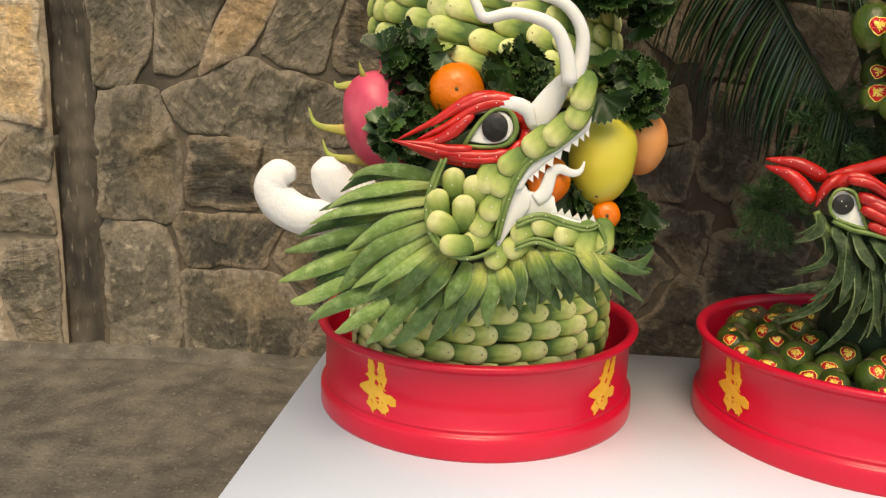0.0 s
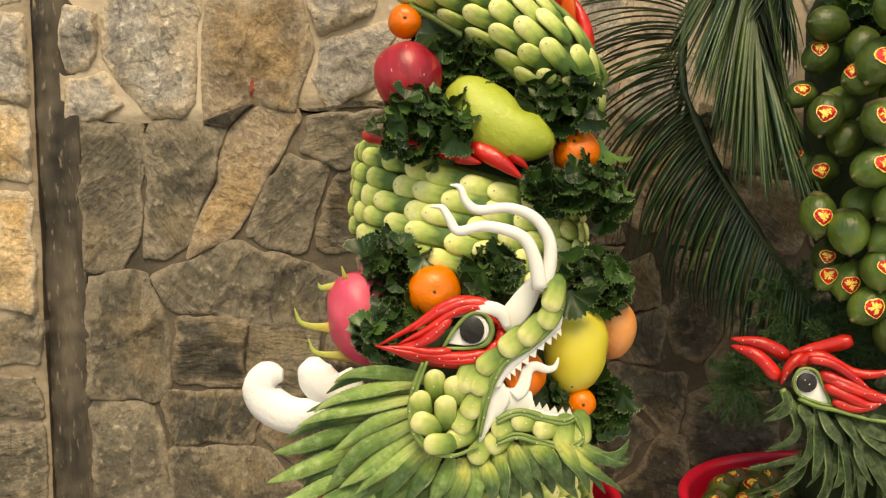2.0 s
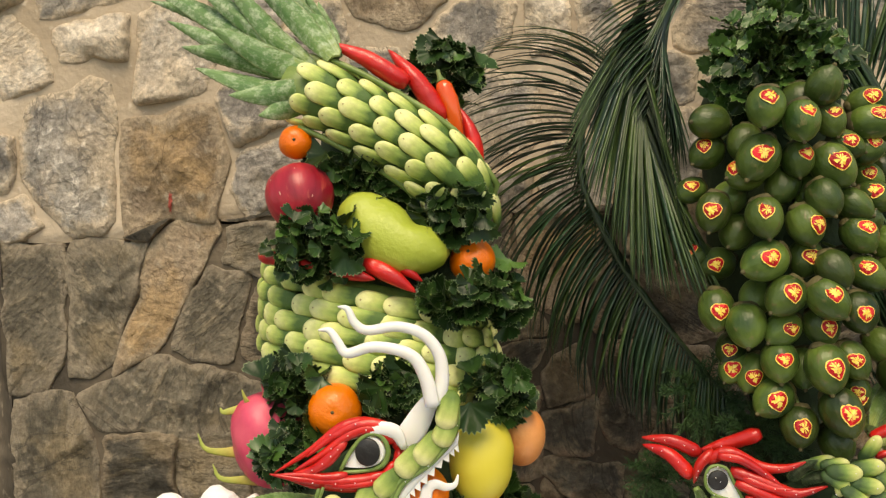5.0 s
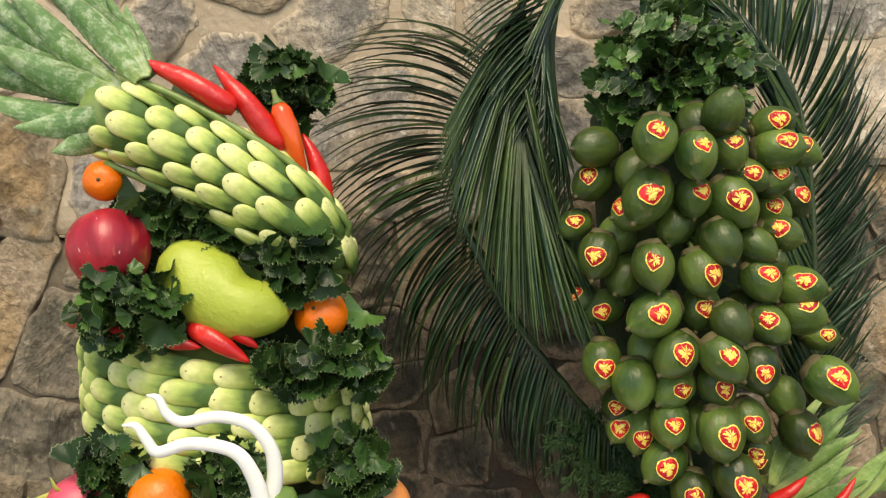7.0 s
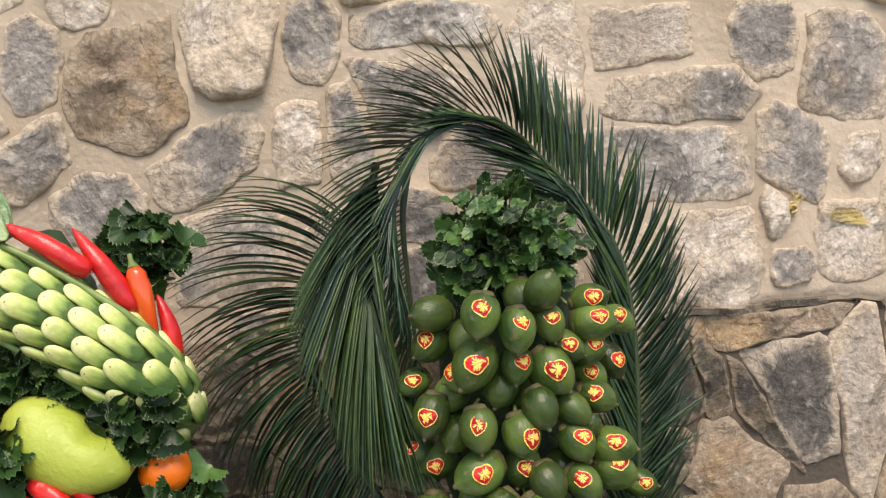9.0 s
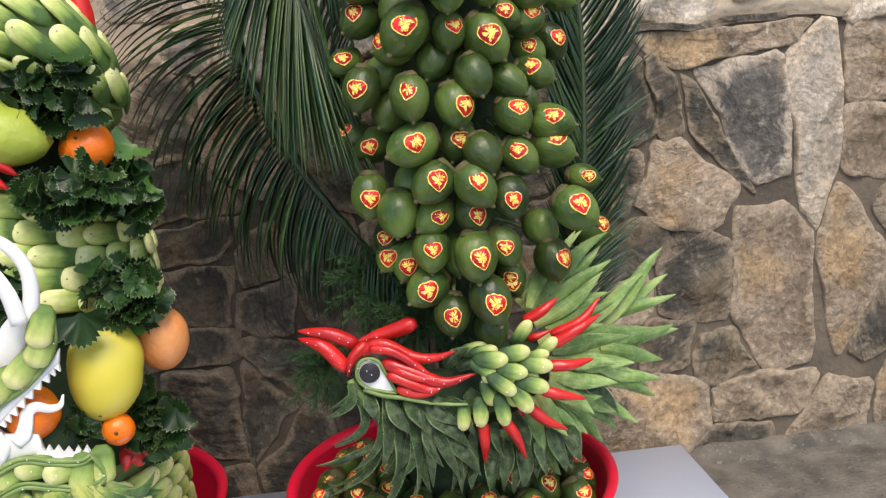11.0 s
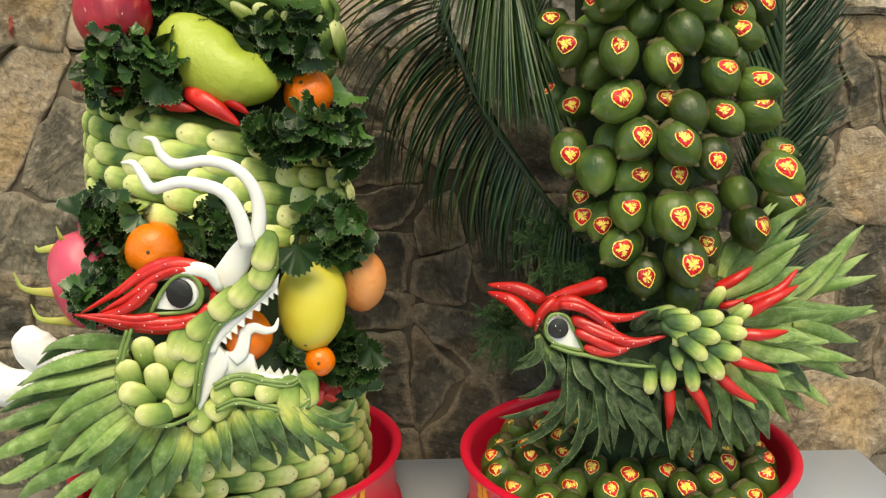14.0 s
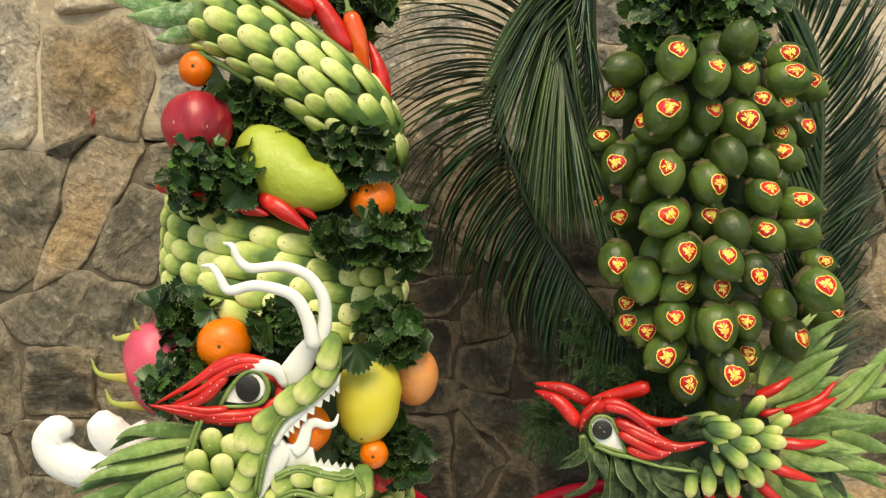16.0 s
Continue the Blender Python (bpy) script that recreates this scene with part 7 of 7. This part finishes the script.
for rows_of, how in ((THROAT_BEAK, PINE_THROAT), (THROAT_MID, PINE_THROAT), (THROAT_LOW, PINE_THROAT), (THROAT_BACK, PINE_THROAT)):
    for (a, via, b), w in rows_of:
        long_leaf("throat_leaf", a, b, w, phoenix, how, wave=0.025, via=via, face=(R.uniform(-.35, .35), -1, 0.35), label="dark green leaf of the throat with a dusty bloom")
        if rows_of is not THROAT_BACK and R.random() < 0.75:
            sh = Vector((R.uniform(-0.011, 0.006), 0.009, R.uniform(-0.012, 0.010)))
            long_leaf("throat_leaf", Vector(a) + Vector((0, 0.009, 0)), Vector(b) + sh, w * R.uniform(0.6, 0.9), phoenix, how, wave=0.03, via=Vector(via) + sh * 0.7, face=(R.uniform(-.4, .4), -1, 0.35), label="dark green leaf of the throat with a dusty bloom")

beads = [smooth_path(p, 6)[k] + Vector((0, -r * 1.02, 0.001)) for p, r in CREST for k in (1, 2, 4, 5)]
beads += [Vector(p) + Vector((-0.006, -0.008, 0.002)) for p, a, k in WING]
beads += [Vector(p) for p in ((0.334, 0.9655, 0.350), (0.339, 0.9655, 0.345), (0.346, 0.969, 0.334), (0.354, 0.969, 0.330), (0.331, 0.965, 0.331), (0.325, 0.965, 0.354), (0.337, 0.965, 0.3625))]
pins(beads, phoenix)

# ---- palm fronds ----
def leaflet_mesh(curve):
    """A narrow stiff blade, one long, that droops by curve towards its tip."""
    n = 10
    verts, faces = [], []
    for i in range(n + 1):
        u = i / n
        x, z = u * (1 - 0.22 * abs(curve) * u * u), -curve * u ** 2.2
        w = 0.0185 * min(1, 0.5 + u * 3) * (1 - u ** 3) + 0.0008
        verts += [(x, w, z + w * 0.5), (x, 0, z), (x, -w, z + w * 0.5), (x, 0, z - 0.003)]
    for i in range(n):
        for k in range(4):
            k2 = (k + 1) % 4
            faces.append((i * 4 + k, i * 4 + k2, (i + 1) * 4 + k2, (i + 1) * 4 + k))
    return mesh_of("leaflet", verts, faces)


BLADES = [[leaflet_mesh(c) for c in (0.10, 0.25, 0.42, 0.62, 0.80)] for _ in range(2)]
for row, m_ in zip(BLADES, (FRONDM, FROND_PALE)):
    for me in row:
        me.materials.append(m_)


def palm_frond(points, n, length, label, sides, pale_share, droop, seed, face=(0, -1, 0), open_a=(62, 32), start=0.04, inner=None, fall=False, grow=0.0, tight=1.0, wide=1.0, loose=4, inner_pale=None):
    """A feather-shaped palm leaf: rachis and two rows of narrow leaflets that lean to its tip."""
    rr = random.Random(seed)
    fine = smooth_path(points, 600)
    run = [0.0]
    for a, b in zip(fine, fine[1:]):
        run.append(run[-1] + (b - a).length)
    path, j = [], 0
    for i in range(121):
        while j < 599 and run[j + 1] < run[-1] * i / 120:
            j += 1
        path.append(fine[j])
    ob = thing("palm_frond", path[0], label, "palm frond", "palm fronds behind the nuts")
    k = 24
    pts = [path[i * 5] for i in range(k + 1)]
    v, f = rings([p - path[0] for p in pts], [0.0050 * (1 - 0.75 * i / k) for i in range(k + 1)], 8)
    part("rachis", mesh_of("rachis", v, f), RACHIS, ob, "ridged green rachis", Matrix.Translation(path[0]))
    for i in range(n):
        u = start + (1 - start) * (i + 0.5) / n
        j = min(int(u * 119), 118)
        p, t = path[j], (path[j + 1] - path[j]).normalized()
        fc = Vector(face)
        s = t.cross(fc).normalized()
        for side in sides:
            spread = inner if inner and side < 0 else open_a
            a = radians(spread[0] + (spread[1] - spread[0]) * u + rr.uniform(-loose, loose))
            d = t * math.cos(a) + s * math.sin(a) * side + fc * rr.uniform(-0.05, 0.30)
            ln = length * (1 + grow * (u - 1)) * (tight if side < 0 else 1) * (0.62 + 0.38 * math.sin(math.pi * min(1, u * 0.85 + 0.12))) * rr.uniform(0.92, 1.05)
            upv = Vector((0, -0.75, 0.7))
            if abs(d.normalized().z) > 0.7:
                upv = Vector((s.x * side * 0.5, -1, 0.15))
            if fall and side > 0 and (u > 0.5 or n < 200):
                upv = Vector((0, -0.45, 1))
            b = BLADES[1 if rr.random() < (inner_pale if inner_pale is not None and side < 0 else pale_share) else 0][min(4, max(0, int(droop * 4 + rr.uniform(-0.6, 0.6))))]
            m = frame_of(p, d, upv)
            part("leaflet", b, FRONDM, ob, "", m @ Matrix.Diagonal((ln, ln * wide * rr.uniform(1.2, 1.65) * 0.13 / length, ln, 1)))
    return ob


palm_frond([(0.609, 1.140, 0.309), (0.627, 1.150, 0.412), (0.633, 1.150, 0.519), (0.637, 1.155, 0.623), (0.635, 1.160, 0.726), (0.616, 1.170, 0.821), (0.528, 1.180, 0.931), (0.469, 1.160, 0.981), (0.406, 1.140, 0.979), (0.354, 1.110, 0.942), (0.329, 1.090, 0.896), (0.320, 1.070, 0.844), (0.322, 1.060, 0.787)],
           350, 0.172, "long dark green palm frond arched over the nuts, narrow stiff leaflets", (-1, 1), 0.22, 0.3, 1, open_a=(38, 44), start=0.01, inner=(34, 10), fall=True, grow=0.3, wide=0.92)
# the lighter leaflets mixed in here colour in the sheen on the blades
palm_frond([(0.310, 1.150, 0.890), (0.236, 1.140, 0.800), (0.220, 1.120, 0.715), (0.232, 1.105, 0.660), (0.256, 1.095, 0.600), (0.283, 1.085, 0.550), (0.317, 1.080, 0.500), (0.354, 1.080, 0.450), (0.395, 1.080, 0.400), (0.420, 1.080, 0.372)],
           180, 0.138, "dark green palm frond drooping beside the dragon, narrow stiff leaflets", (-1, 1), 0.2, 0.75, 2, open_a=(100, 42), start=0.08, inner=(16, 7), fall=True, tight=0.55, inner_pale=0.55, wide=0.62, grow=-0.55)
palm_frond([(0.311, 1.100, 0.926), (0.299, 1.090, 0.878), (0.294, 1.075, 0.830), (0.297, 1.060, 0.756), (0.309, 1.050, 0.707), (0.321, 1.045, 0.673)],
           140, 0.228, "green palm frond tip hanging like a curtain, narrow pale leaflets", (-1, 1), 0.85, 0.0, 4, open_a=(23, 2), inner=(20, 4), tight=0.72, wide=0.85, loose=1.5)
palm_frond([(0.352, 1.150, 0.925), (0.342, 1.150, 0.860), (0.345, 1.148, 0.780), (0.352, 1.146, 0.700), (0.362, 1.144, 0.640)],
           46, 0.105, "short dark green palm frond hanging between curtain and nuts", (1,), 0.1, 0.7, 5, open_a=(70, 30), fall=True, wide=0.8, loose=3)


# ---- fern sprigs behind the phoenix ----
def sprig(c, half, n, seed, label):
    rr = random.Random(seed)
    c = Vector(c)
    ob = thing("fern_sprig", c + Vector((0, half[1], 0)), label, "fern")
    for i in range(n):
        a = 2 * math.pi * i / n + rr.uniform(-.3, .3)
        tip = c + Vector((math.cos(a) * half[0], -half[1] * rr.uniform(0, 1), math.sin(a) * half[2])) * rr.uniform(0.7, 1.05)
        root = c + Vector((0, half[1], 0))
        st = smooth_path([root, root.lerp(tip, 0.5) + Vector((0, -0.01, 0.008)), tip], 14)
        v, f = rings([p - c for p in st], [0.0009] * 15, 5)
        for j in range(3, 15):
            for q in range(5):
                d = Vector((rr.uniform(-1, 1), rr.uniform(-1, 0.5), rr.uniform(-1, 1))).normalized() * 0.010 + (tip - root).normalized() * 0.006
                v2, f2 = rings([st[j] - c, st[j] - c + d * 0.5, st[j] - c + d], [0.0005, 0.0006, 0.0002], 4)
                f += [tuple(x + len(v) for x in g) for g in f2]
                v += v2
        part("twig", mesh_of("twig", v, f), SPRIG, ob, "", Matrix.Translation(c))
    return ob


sprig((0.402, 1.040, 0.370), (0.055, 0.02, 0.050), 26, 1, "dark green needle-leaved fern sprig behind the crest")
sprig((0.288, 1.060, 0.319), (0.045, 0.02, 0.055), 22, 2, "dark green needle-leaved fern sprig behind the beak")
sprig((0.356, 1.080, 0.414), (0.060, 0.02, 0.060), 26, 3, "dark green needle-leaved fern sprig under the palm frond")
